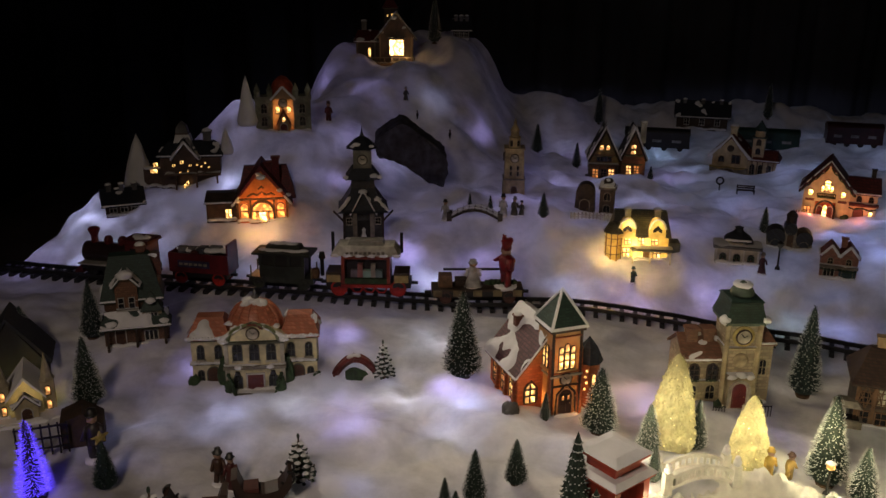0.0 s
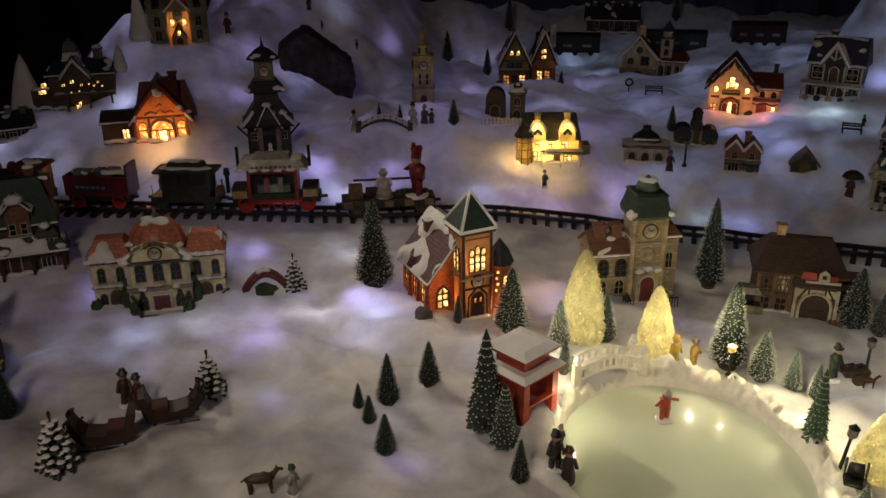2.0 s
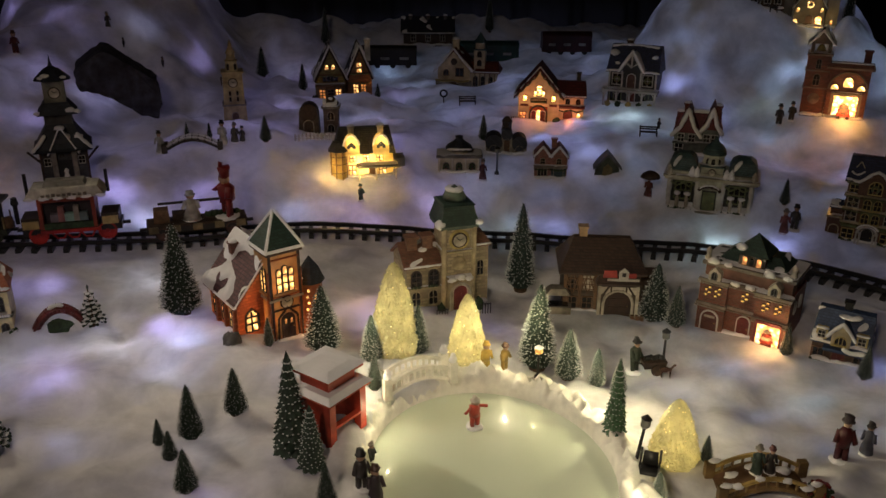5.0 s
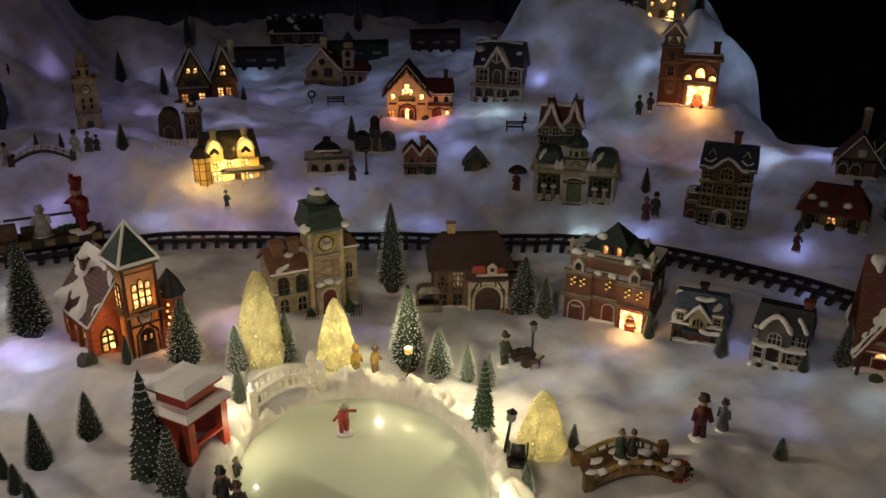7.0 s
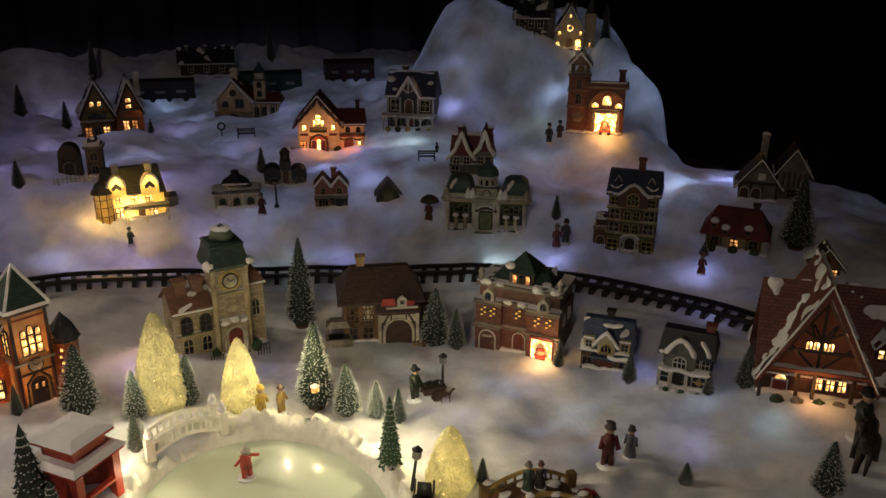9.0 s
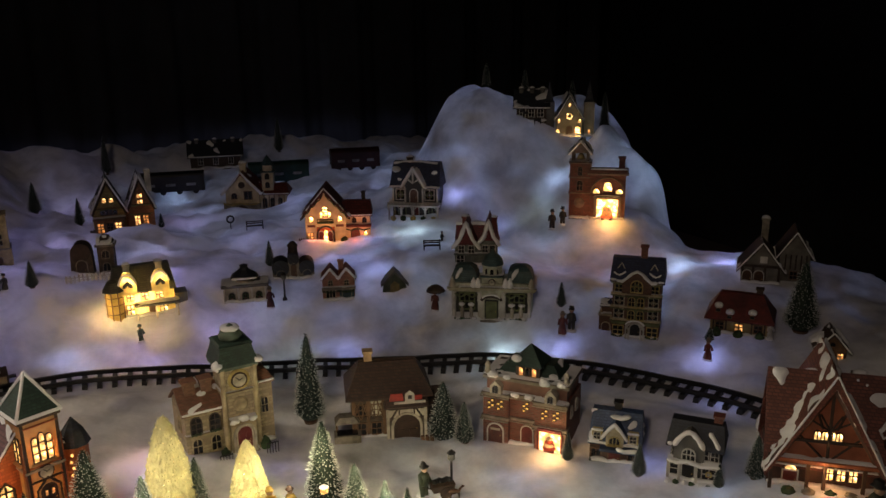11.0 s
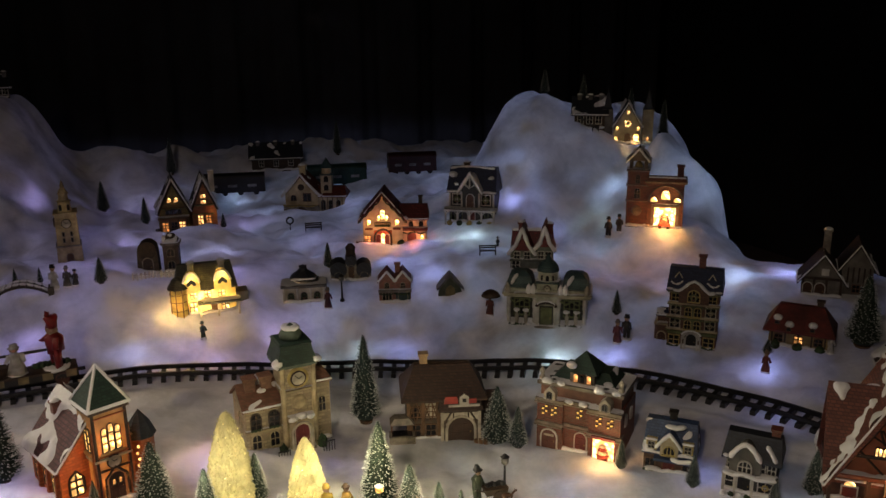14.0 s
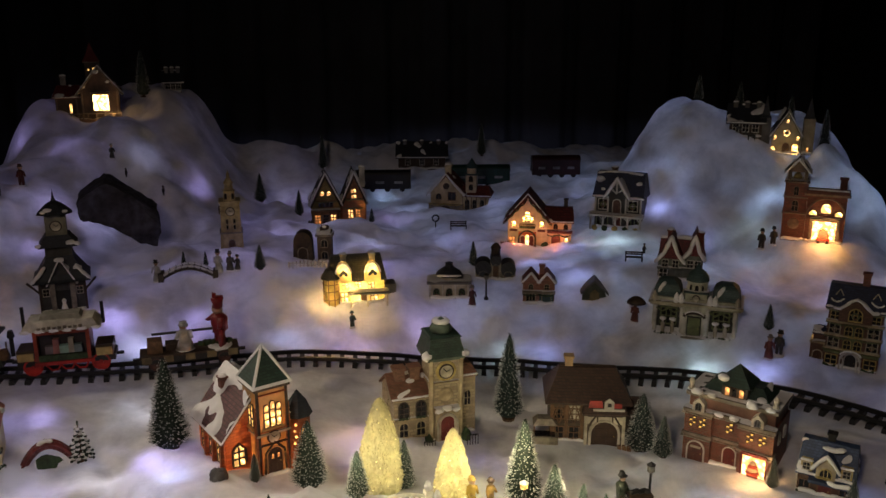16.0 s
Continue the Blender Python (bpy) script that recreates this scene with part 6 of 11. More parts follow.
# ---- four-storey brick house
def tall_house():
    h = House("tall_townhouse", 1.610, 1.535, -46, "tall brown townhouse with navy roof, snow swags and arched white porch", "model townhouse")
    wall = courses((0.17, 0.085, 0.050), (0.07, 0.04, 0.03), "brown_brick", 0.009, 0.004)
    h.box("wall", wall, 0, 0, 0, 0.118, 0.085, 0.150)
    for z in (0.048, 0.082, 0.116, 0.148):
        h.ledge(0, -0.006, z, 0.126, 0.012, 0.004, CREAM, z > 0.1)
        h.swag([(-0.062 + 0.0310 * k, -0.0075, z - (0.004 if k % 2 else 0.0005)) for k in range(5)], 0.0019, OLIVE_TRIM)
    h.hip(0, 0.0, 0.152, 0.122, 0.085, 0.050, NAVY_ROOF, 0.96, 0.25, 0.006, 0.0)
    # wavy snow-lined gable in front of the roof
    wave = [(-0.036, 0.150), (-0.026, 0.158), (-0.012, 0.172), (0.0, 0.178), (0.012, 0.172), (0.026, 0.158), (0.036, 0.150)]
    bm = bmesh.new()
    bm_poly(bm, [(-0.036, 0.122), (0.036, 0.122)] + wave[::-1], -0.010, 0.030)
    part("gable", bm, wall, h.top)
    h.snow_line([(x, -0.012, z + 0.003) for x, z in [(-0.050, 0.152)] + wave + [(0.050, 0.152)]], 0.0048, "gable_snow")
    for s in (-1, 1):
        h.swag([(s * (0.030 + 0.007 * k), -0.004 + 0.004 * math.sin(k), 0.176 - 0.010 * math.sin(math.pi * k / 4)) for k in range(5)], 0.0026, CAP, "roof_snow_swag")
        h.bars("roof_ornament", IVORY, [((s * 0.040 - 0.009, 0.004, 0.182), (s * 0.040, 0.008, 0.196)), ((s * 0.040 + 0.009, 0.004, 0.182), (s * 0.040, 0.008, 0.196))], 0.0013)
    h.snow_line([(-0.066, -0.004, 0.155), (-0.050, -0.006, 0.155)], 0.003)
    h.snow_line([(0.050, -0.006, 0.155), (0.066, -0.004, 0.155)], 0.003)
    for z in (0.054, 0.088):
        for x in (-0.042, 0.042):
            h.window(x, 0, z, 0.022, 0.023, "f", None, False, (2, 2), IVORY)
            h.wreath(x, -0.004, z + 0.011, 0.0048, paint((0.42, 0.38, 0.24), 0.6, "pale_wreath"))
            h.box("sill", IVORY, x, -0.005, z - 0.003, 0.028, 0.006, 0.003)
        h.box("centre_bay", OLIVE_TRIM, 0, -0.006, z - 0.002, 0.042, 0.008, 0.028)
        for x in (-0.011, 0.011):
            h.window(x, -0.006, z, 0.015, 0.023, "f", None, True, (2, 2), MUSTARD)
        h.swag([(-0.020, -0.011, z), (0, -0.011, z - 0.003), (0.020, -0.011, z)], 0.0024, MUSTARD, "window_garland")
    for x in (-0.044, 0.044):
        h.window(x, 0, 0.122, 0.018, 0.020, "f", None, False, (2, 2), MUSTARD)
    h.window(0, -0.010, 0.128, 0.026, 0.028, "f", None, True, (3, 2), MUSTARD)
    h.wreath(0, -0.014, 0.140, 0.007, OLIVE_TRIM)
    # arched white entrance on columns
    arc = [(0.021 * math.cos(a), -0.014, 0.030 + 0.018 * math.sin(a)) for a in [math.pi * k / 10 for k in range(11)]]
    h.bars("porch_arch", WHITE_TRIM, list(zip(arc, arc[1:])), 0.0036, 6)
    h.snow_line([(q[0] * 1.18, -0.015, q[2] + 0.005) for q in arc[1:-1]], 0.0028)
    for x in (-0.022, -0.015, 0.015, 0.022):
        h.turned("column", WHITE_TRIM, x, -0.014, [(0.0028, 0), (0.0022, 0.004), (0.0020, 0.030), (0.003, 0.033)], 8)
    h.door(0, -0.001, 0.002, 0.024, 0.038, IRON, True)
    for x in (-0.042, 0.042):
        h.box("shop_front", DOOR_RED, x, -0.005, 0.004, 0.032, 0.006, 0.036)
        h.window(x, -0.005, 0.012, 0.024, 0.022, "f", None, False, (2, 2), MUSTARD)
        h.swag([(x - 0.014, -0.010, 0.010), (x, -0.010, 0.006), (x + 0.014, -0.010, 0.010)], 0.003, LEAF, "window_box")
        h.box("awning", OLIVE_TRIM, x, -0.012, 0.040, 0.036, 0.014, 0.005, 0.9)
    h.box("side_wing", wall, -0.074, 0.01, 0, 0.036, 0.06, 0.052)
    h.ledge(-0.074, 0.006, 0.052, 0.040, 0.066, 0.004, CREAM, True, "wing_roof")
    h.box("wing_stage", wall, -0.074, 0.018, 0.056, 0.026, 0.04, 0.020)
    h.hip(-0.074, 0.018, 0.076, 0.026, 0.04, 0.012, NAVY_ROOF, 0.5, 0.2, 0.004, 0.5, "stage_roof")
    h.door(-0.074, 0.009, 0.002, 0.020, 0.032, DOOR_BROWN, True, trim=CREAM)
    h.chimney(0.012, 0.042, 0.195, 0.016, 0.036, BRICK, False)


def red_roof_house():
    h = House("thatched_cottage", 1.797, 1.372, -52, "low cream cottage with big red snow-dotted roof", "model cottage")
    wall = paint((0.46, 0.36, 0.16), 0.5, "yellow_plaster", 0.35)
    h.box("wall", wall, 0, 0, 0, 0.135, 0.085, 0.048)
    h.hip(0, 0, 0.046, 0.135, 0.085, 0.055, paint((0.20, 0.028, 0.022), 0.55, "red_thatch", 0.35, 80.0, 0.5), 0.62, 0.15, 0.014, 0.0)
    for x, z, y in ((-0.050, 0.076, 0.002), (-0.022, 0.064, -0.006), (0.030, 0.068, -0.004)):
        bm = bmesh.new()
        bm_ball(bm, x, y, z, 0.011, 0.010, 0.008)
        part("dormer_snow", bm, CAP, h.top, rounded=True)
        h.window(x, y - 0.012, z - 0.012, 0.010, 0.008, "f", None, True, None, OAK)
    for k in range(5):
        h.box("timber", TIMBER, -0.06 + 0.030 * k, -0.002, 0, 0.004, 0.004, 0.046)
    for k in range(3):
        h.window(-0.045 + 0.045 * k, 0, 0.016, 0.018, 0.018, "f", LIT_SOFT if k == 1 else None, False, (2, 2), OAK)
        h.bush(-0.05 + 0.05 * k, -0.010, 0, 0.011, LEAF, k)
    h.chimney(0.040, 0.05, 0.09, 0.015, 0.022, TIMBER, False)


def tudor_house():
    h = House("tudor_house", 2.032, 1.486, -47, "dark half-timbered house with tall chimney and steep gables", "model house")
    white = paint((0.26, 0.24, 0.21), 0.6, "tudor_plaster", 0.3)
    h.gable(-0.025, 0, 0, 0.100, 0.09, 0.050, 0.062, white, BROWN_ROOF, "y", 0.012, 0.2)
    h.gable(0.058, 0.02, 0, 0.075, 0.10, 0.085, 0.055, white, BROWN_ROOF, "y", 0.010, 0.15)
    for x in (-0.072, -0.045, -0.015, 0.020):
        h.box("timber", TIMBER, x, -0.003, 0, 0.006, 0.005, 0.052)
    for x in (0.035, 0.048, 0.061, 0.074, 0.087):
        h.box("timber", TIMBER, x, 0.017, 0.045, 0.004, 0.005, 0.040)
    h.box("beam", TIMBER, -0.025, -0.004, 0.050, 0.104, 0.005, 0.006)
    h.door(-0.030, -0.001, 0.0, 0.024, 0.040, DOOR_BROWN, True)
    h.door(-0.060, -0.001, 0.0, 0.022, 0.040, DOOR_BROWN, True)
    h.box("plaque", WHITE_TRIM, -0.020, -0.003, 0.062, 0.018, 0.003, 0.018)
    h.window(0.062, 0.02, 0.018, 0.026, 0.020, "f", None, False, (3, 2), OAK)
    h.chimney(-0.020, 0.075, 0.06, 0.018, 0.105, STONE, True)


def small_hut():
    h = House("log_hut", 1.873, 1.165, -44, "tiny brown hut with snowy gable roof", "model hut")
    h.gable(0, 0, 0, 0.062, 0.055, 0.036, 0.034, OAK, BROWN_ROOF, "y", 0.010, 0.45)
    h.door(-0.008, 0, 0.0, 0.016, 0.030)
    h.window(0.018, 0, 0.012, 0.012, 0.014, "f", LIT_SOFT, False, (2, 2), OAK)
    h.window(0, 0, 0.042, 0.012, 0.010, "f", None, True, None, OAK)


# ---- bright glowing cottage
def cottage():
    h = House("glowing_cottage", 0.540, 2.212, -6, "cream cottage glowing yellow with heart-shaped dormers", "model cottage")
    wall = shell((0.85, 0.66, 0.26), 0.55, "glowing_cream")
    h.box("wall", wall, 0.004, 0, 0, 0.150, 0.085, 0.072)
    roof = courses((0.10, 0.10, 0.07), (0.03, 0.03, 0.025), "olive_shingles", 0.008, 0.005)
    h.hip(0.004, 0, 0.072, 0.150, 0.085, 0.060, roof, 0.86, 0.2, 0.006, 0.0)
    for x in (-0.034, 0.046):
        outline = [(x - 0.022, 0.066), (x + 0.022, 0.066), (x + 0.022, 0.092), (x + 0.018, 0.106), (x + 0.010, 0.117), (x, 0.121), (x - 0.010, 0.117), (x - 0.018, 0.106), (x - 0.022, 0.092)]
        bm = bmesh.new()
        bm_poly(bm, outline, -0.010, 0.030)
        part("dormer", bm, wall, h.top, "round-topped glowing dormer")
        h.snow_line([(q, -0.011, z + 0.002) for q, z in outline[2:]], 0.0034, "dormer_snow")
        bm = bmesh.new()
        bm_poly(bm, [(x - 0.012, 0.086), (x - 0.006, 0.086), (x, 0.092), (x + 0.006, 0.086), (x + 0.012, 0.086), (x + 0.012, 0.093), (x, 0.105), (x - 0.012, 0.093)], -0.0125, -0.009)
        part("heart_window", bm, IRON, h.top)
        h.chimney(x + 0.002, 0.03, 0.118, 0.016, 0.018, IVORY)
    h.turned("corner_bay", wall, -0.068, 0.004, [(0.024, 0), (0.024, 0.078), (0.026, 0.082)], 8)
    h.turned("bay_roof", roof, -0.068, 0.004, [(0.030, 0.080), (0.016, 0.104), (0.0, 0.114)], 8)
    for z in (0.020, 0.044, 0.064):
        h.turned("bay_rail", OAK, -0.068, 0.004, [(0.0245, z), (0.0255, z + 0.001), (0.0245, z + 0.002)], 8)
    for k in range(4):
        a = math.radians(-150 + 40 * k)
        h.box("bay_post", OAK, -0.068 + 0.0240 * math.cos(a), 0.004 + 0.0240 * math.sin(a) - 0.0015, 0, 0.003, 0.003, 0.078)
    h.bulb(-0.068, 0.004, 0.045, 0.45, (1.0, 0.66, 0.26), 0.004)
    hot = glow((1.0, 0.70, 0.26), 2.5)
    for x in (-0.030, 0.006, 0.042):
        h.window(x, 0, 0.048, 0.016, 0.018, "f", hot, False, (2, 2), OAK)
    for x in (-0.032, 0.050):
        h.window(x, 0, 0.010, 0.018, 0.026, "f", hot, False, (2, 2), OAK)
    h.door(0.022, 0, 0.002, 0.018, 0.034, OAK)
    h.ledge(0.034, -0.030, 0.036, 0.110, 0.034, 0.005, paint((0.12, 0.13, 0.15), 0.5, "grey_porch"), True, "porch_roof")
    for x in (-0.016, 0.030, 0.084):
        h.box("porch_post", IVORY, x, -0.026, 0, 0.004, 0.004, 0.036)
    h.box("side_room", GREY, 0.096, 0.010, 0.0, 0.034, 0.05, 0.050)
    h.bulb(0, 0.042, 0.045, 1.6, (1.0, 0.66, 0.24))
    h.bulb(-0.034, -0.004, 0.100, 0.16, (1.0, 0.72, 0.34), 0.004)
    h.bulb(0.046, -0.004, 0.100, 0.16, (1.0, 0.72, 0.34), 0.004)
    # two lamps added outside to spread yellow light over the snow
    h.bulb(-0.100, -0.040, 0.040, 0.17, (1.0, 0.58, 0.18), 0.002)
    h.bulb(-0.010, -0.060, 0.045, 0.17, (1.0, 0.60, 0.20), 0.002)


# ---- kiosk, arches, corner shop, tent
def kiosk():
    h = House("kiosk", 0.800, 2.180, -16, "low cream kiosk with small dark cupola", "model kiosk")
    h.box("wall", IVORY, 0, 0, 0, 0.115, 0.06, 0.046)
    h.ledge(0, -0.006, 0.046, 0.126, 0.072, 0.006, GREY, True, "cornice")
    h.turned("cupola", IVORY, 0, 0.03, [(0.026, 0.052), (0.026, 0.066)], 8)
    for x in (-0.054, -0.018, 0.018, 0.054):
        h.turned("column", WHITE_TRIM, x, -0.003, [(0.004, 0), (0.003, 0.004), (0.0028, 0.040), (0.004, 0.046)], 8)
    for x in (-0.036, 0.0, 0.036):
        h.wreath(x, -0.004, 0.022, 0.006)
    h.snow_line([(-0.034, 0.0, 0.070), (0.0, -0.008, 0.072), (0.034, 0.0, 0.070)], 0.0036, "eave_snow")
    h.turned("cupola_roof", SLATE, 0, 0.03, [(0.040, 0.066), (0.034, 0.074), (0.014, 0.088), (0.010, 0.094), (0.012, 0.100), (0.0, 0.104)], 8)
    for x in (-0.036, 0.0, 0.036):
        h.window(x, 0, 0.010, 0.016, 0.022, "f", None, True, (2, 1), GREY)


def arches():
    h = House("triple_arch_shop", 0.948, 2.205, -18, "dark stone arcade with three rounded roofs", "model arcade")
    for x, r, z in ((-0.036, 0.024, 0.036), (0, 0.016, 0.060), (0.036, 0.022, 0.034)):
        h.box("wall", STONE, x, 0, 0, r * 1.9, 0.05, z)
        d = h.turned("rounded_roof", SLATE, 0, 0, [(r, 0), (r, 0.056)], 16)
        d.matrix_basis = pose(x, 0.053, z, 90, 0, 0)
        h.door(x, 0, 0, r, z * 0.8, DOOR_BROWN, True, trim=STONE)
    h.turned("cupola", TIMBER, 0, 0.025, [(0.014, 0.07), (0.014, 0.09), (0.016, 0.094), (0.006, 0.106), (0.0, 0.108)], 8)


def corner_shop():
    h = House("corner_shop", 1.035, 2.090, -22, "small russet brick shop with two gables", "model shop")
    wall = courses((0.42, 0.18, 0.13), (0.24, 0.14, 0.10), "russet_brick", 0.008, 0.004)
    h.snow_line([(-0.046, -0.008, 0.066), (-0.022, -0.008, 0.094), (0.0, -0.008, 0.066), (0.022, -0.008, 0.094), (0.046, -0.008, 0.066)], 0.0030, "verge_snow")
    h.box("shop_board", TEAL_ROOF, 0.022, -0.003, 0.002, 0.040, 0.004, 0.034)
    h.swag([(-0.044, -0.014, 0.034), (-0.022, -0.014, 0.030), (0.0, -0.014, 0.034), (0.022, -0.014, 0.030), (0.044, -0.014, 0.034)], 0.0026, LEAF)
    h.box("wall", wall, 0, 0, 0, 0.088, 0.055, 0.055)
    for x in (-0.022, 0.022):
        h.gable(x, -0.003, 0.050, 0.044, 0.055, 0.016, 0.024, wall, RED_ROOF, "y", 0.004, 0.2)
        h.window(x, -0.003, 0.046, 0.012, 0.016, "f", None, True, (2, 2), CREAM)
        h.window(x, 0, 0.010, 0.024, 0.022, "f", None, False, (3, 1), CREAM)
    h.ledge(0, -0.012, 0.036, 0.092, 0.014, 0.005, STONE, True, "awning")
    h.chimney(0.008, 0.03, 0.085, 0.014, 0.022, wall, False)


def navy_house():
    h = House("dark_victorian_house", 1.440, 2.415, -40, "dark navy Victorian house with white porch and snowy gable", "model house")
    board = paint((0.055, 0.060, 0.070), 0.6, "dim_board", 0.35)
    h.box("wall", board, 0, 0, 0, 0.150, 0.09, 0.105)
    h.hip(0, 0, 0.105, 0.150, 0.09, 0.075, NAVY_ROOF, 0.93, 0.3, 0.008, 0.0)
    h.snow_line([(-0.078, 0.030, 0.176), (-0.040, 0.034, 0.181), (0.010, 0.034, 0.182), (0.072, 0.030, 0.178)], 0.0058, "ridge_snow")
    h.snow_line([(-0.084, -0.009, 0.106), (-0.050, -0.010, 0.108), (-0.030, -0.010, 0.106)], 0.0046)
    h.snow_line([(0.030, -0.010, 0.106), (0.055, -0.010, 0.108), (0.084, -0.009, 0.106)], 0.0046)
    h.dabs([(-0.066, 0.018, 0.158, 0.016), (0.062, 0.016, 0.150, 0.010), (-0.052, 0.006, 0.128, 0.009)])
    h.gable(0, -0.018, 0.050, 0.052, 0.06, 0.068, 0.040, board, NAVY_ROOF, "y", 0.008, 0.5)
    h.bars("bargeboard", WHITE_TRIM, [((s * 0.036, -0.028, 0.108), (0, -0.028, 0.166)) for s in (-1, 1)] + [((s * 0.015, -0.028, 0.134), (0, -0.028, 0.122)) for s in (-1, 1)] + [((0, -0.028, 0.122), (0, -0.028, 0.162))], 0.0030)
    h.snow_line([(-0.042, -0.030, 0.106), (-0.020, -0.030, 0.143), (0, -0.030, 0.174), (0.020, -0.030, 0.143), (0.042, -0.030, 0.106)], 0.0048, "gable_snow")
    h.door(0, -0.018, 0.055, 0.024, 0.046, paint((0.16, 0.07, 0.05), 0.5, "brown_leaf"), True)
    for x in (-0.048, 0.048):
        h.window(x, 0, 0.064, 0.028, 0.032, "f", None, False, (2, 2))
        h.wreath(x, -0.005, 0.080, 0.008, OLIVE_TRIM)
        for q in (0.6, 1.52):
            h.box("corner_post", WHITE_TRIM, x * q, -0.004 if q > 1 else -0.020, 0.05, 0.005, 0.006, 0.055)
    h.ledge(0, -0.036, 0.046, 0.172, 0.04, 0.006, WHITE_TRIM, True, "porch_roof")
    h.bars("porch_rail", WHITE_TRIM, [((-0.084, -0.035, 0.060), (0.084, -0.035, 0.060))] + [((-0.084 + 0.012 * k, -0.035, 0.050), (-0.084 + 0.012 * k, -0.035, 0.060)) for k in range(15)], 0.0013, 4)
    for x in (-0.08, -0.04, 0.0, 0.04, 0.08):
        h.box("porch_post", WHITE_TRIM, x, -0.034, 0, 0.0055, 0.005, 0.046)
        h.bars("porch_brace", WHITE_TRIM, [((x - 0.010, -0.034, 0.045), (x, -0.034, 0.034)), ((x + 0.010, -0.034, 0.045), (x, -0.034, 0.034))], 0.0012, 4)
    for x in (-0.05, 0.05):
        h.window(x, 0, 0.010, 0.034, 0.030, "f", None, False, (3, 1), OLIVE_TRIM)
    h.door(0, -0.001, 0.002, 0.022, 0.038, DOOR_RED)
    for k in range(5):
        h.bush(-0.066 + 0.033 * k, -0.034, 0, 0.009, LEAF if k % 2 else MUSTARD, 3 + k)
    h.chimney(-0.025, 0.045, 0.172, 0.016, 0.020, TIMBER)


def red_house():
    h = House("red_lit_house", 1.160, 2.415, -25, "ornate cream house with scalloped wine-red roof, glowing orange", "model house")
    wall = shell((0.66, 0.52, 0.38), 0.22, "lit_cream_plaster")
    orange = shell((0.55, 0.11, 0.04), 0.5, "lit_orange_plaster")
    roof = courses((0.17, 0.030, 0.030), (0.05, 0.012, 0.012), "scalloped_shingles", 0.010, 0.007)
    h.gable(-0.030, 0, 0, 0.125, 0.10, 0.096, 0.070, wall, roof, "y", 0.014, 0.12, 0.009)
    h.box("side_wall", wall, 0.066, 0.016, 0, 0.082, 0.08, 0.086)
    h.hip(0.066, 0.016, 0.086, 0.082, 0.08, 0.040, roof, 0.90, 0.2, 0.008, 0.1)
    h.ledge(0.068, 0.004, 0.050, 0.086, 0.02, 0.008, roof, True, "pent_roof")
    h.swag([(0.028, 0.004, 0.046), (0.048, 0.004, 0.040), (0.068, 0.004, 0.046), (0.088, 0.004, 0.040), (0.108, 0.004, 0.046)], 0.0026)
    # garland along the scalloped verge
    for s in (-1, 1):
        pts = []
        for k in range(9):
            t = k / 8
            pts.append((-0.030 + s * (0.004 + 0.074 * t), -0.017, 0.166 - 0.078 * t - (0.006 if k % 2 else 0.0)))
        h.swag(pts, 0.0042, roof, "scalloped_verge")
        h.swag([(x, y - 0.003, z - 0.006) for x, y, z in pts], 0.0022, LEAF)
    h.box("porch", orange, -0.030, -0.010, 0, 0.058, 0.016, 0.054, 0.94)
    arc = [(-0.030 + 0.026 * math.cos(a), -0.013, 0.034 + 0.026 * math.sin(a)) for a in [math.pi * k / 10 for k in range(11)]]
    h.bars("porch_arch", TIMBER, list(zip(arc, arc[1:])) + [((-0.056, -0.013, 0), (-0.056, -0.013, 0.034)), ((-0.004, -0.013, 0), (-0.004, -0.013, 0.034))], 0.0032)
    hot = glow((1.0, 0.62, 0.20), 5.0)
    h.window(-0.030, -0.0105, 0.002, 0.010, 0.046, "f", hot, True, None, DOOR_RED, "lit_doorway")
    for x in (-0.044, -0.016):
        h.door(x, -0.0102, 0.002, 0.014, 0.042, DOOR_RED, True)
    h.window(-0.030, 0, 0.090, 0.015, 0.030, "f", hot, True, (1, 3), OAK)
    for x in (-0.042, -0.018):
        h.window(x, -0.0005, 0.086, 0.008, 0.017, "f", hot, True, None, OAK)
    h.box("balcony", TIMBER, -0.030, -0.014, 0.068, 0.050, 0.016, 0.004)
    h.bars("balcony_rail", TIMBER, [((-0.054, -0.013, 0.082), (-0.006, -0.013, 0.082))] + [((-0.054 + 0.006 * k, -0.013, 0.070), (-0.054 + 0.006 * k, -0.013, 0.082)) for k in range(9)], 0.0014, 4)
    h.swag([(-0.052, -0.016, 0.072), (-0.008, -0.016, 0.072)], 0.0036)
    for x in (-0.074, 0.014):
        h.window(x, 0, 0.072, 0.012, 0.017, "f", hot, True, None, OAK)
        h.box("hood", roof, x, -0.006, 0.056, 0.024, 0.008, 0.006)
    h.window(-0.078, 0, 0.012, 0.018, 0.024, "f", LIT_SOFT, False, (2, 2), OAK)
    h.window(0.092, 0.016, 0.020, 0.010, 0.014, "f", hot, True, None, OAK)
    h.window(0.090, 0.016, 0.062, 0.012, 0.016, "f", None, True, (2, 2), OAK)
    h.window(0.058, 0.016, 0.062, 0.012, 0.016, "f", None, True, (2, 2), OAK)
    h.door(0.060, 0.016, 0.002, 0.024, 0.040, DOOR_RED, True, trim=TIMBER)
    h.chimney(0.088, 0.06, 0.10, 0.012, 0.050, TIMBER, False)
    h.bars("fence", DOOR_RED, [((-0.112 + 0.007 * k, -0.014, 0), (-0.112 + 0.007 * k, -0.014, 0.024)) for k in range(7)] + [((-0.114, -0.014, 0.018), (-0.068, -0.014, 0.018))], 0.0017, 4)
    h.bush(0.026, -0.004, 0, 0.012, LEAF, 5)
    h.bush(0.108, 0.006, 0, 0.010, LEAF, 6)
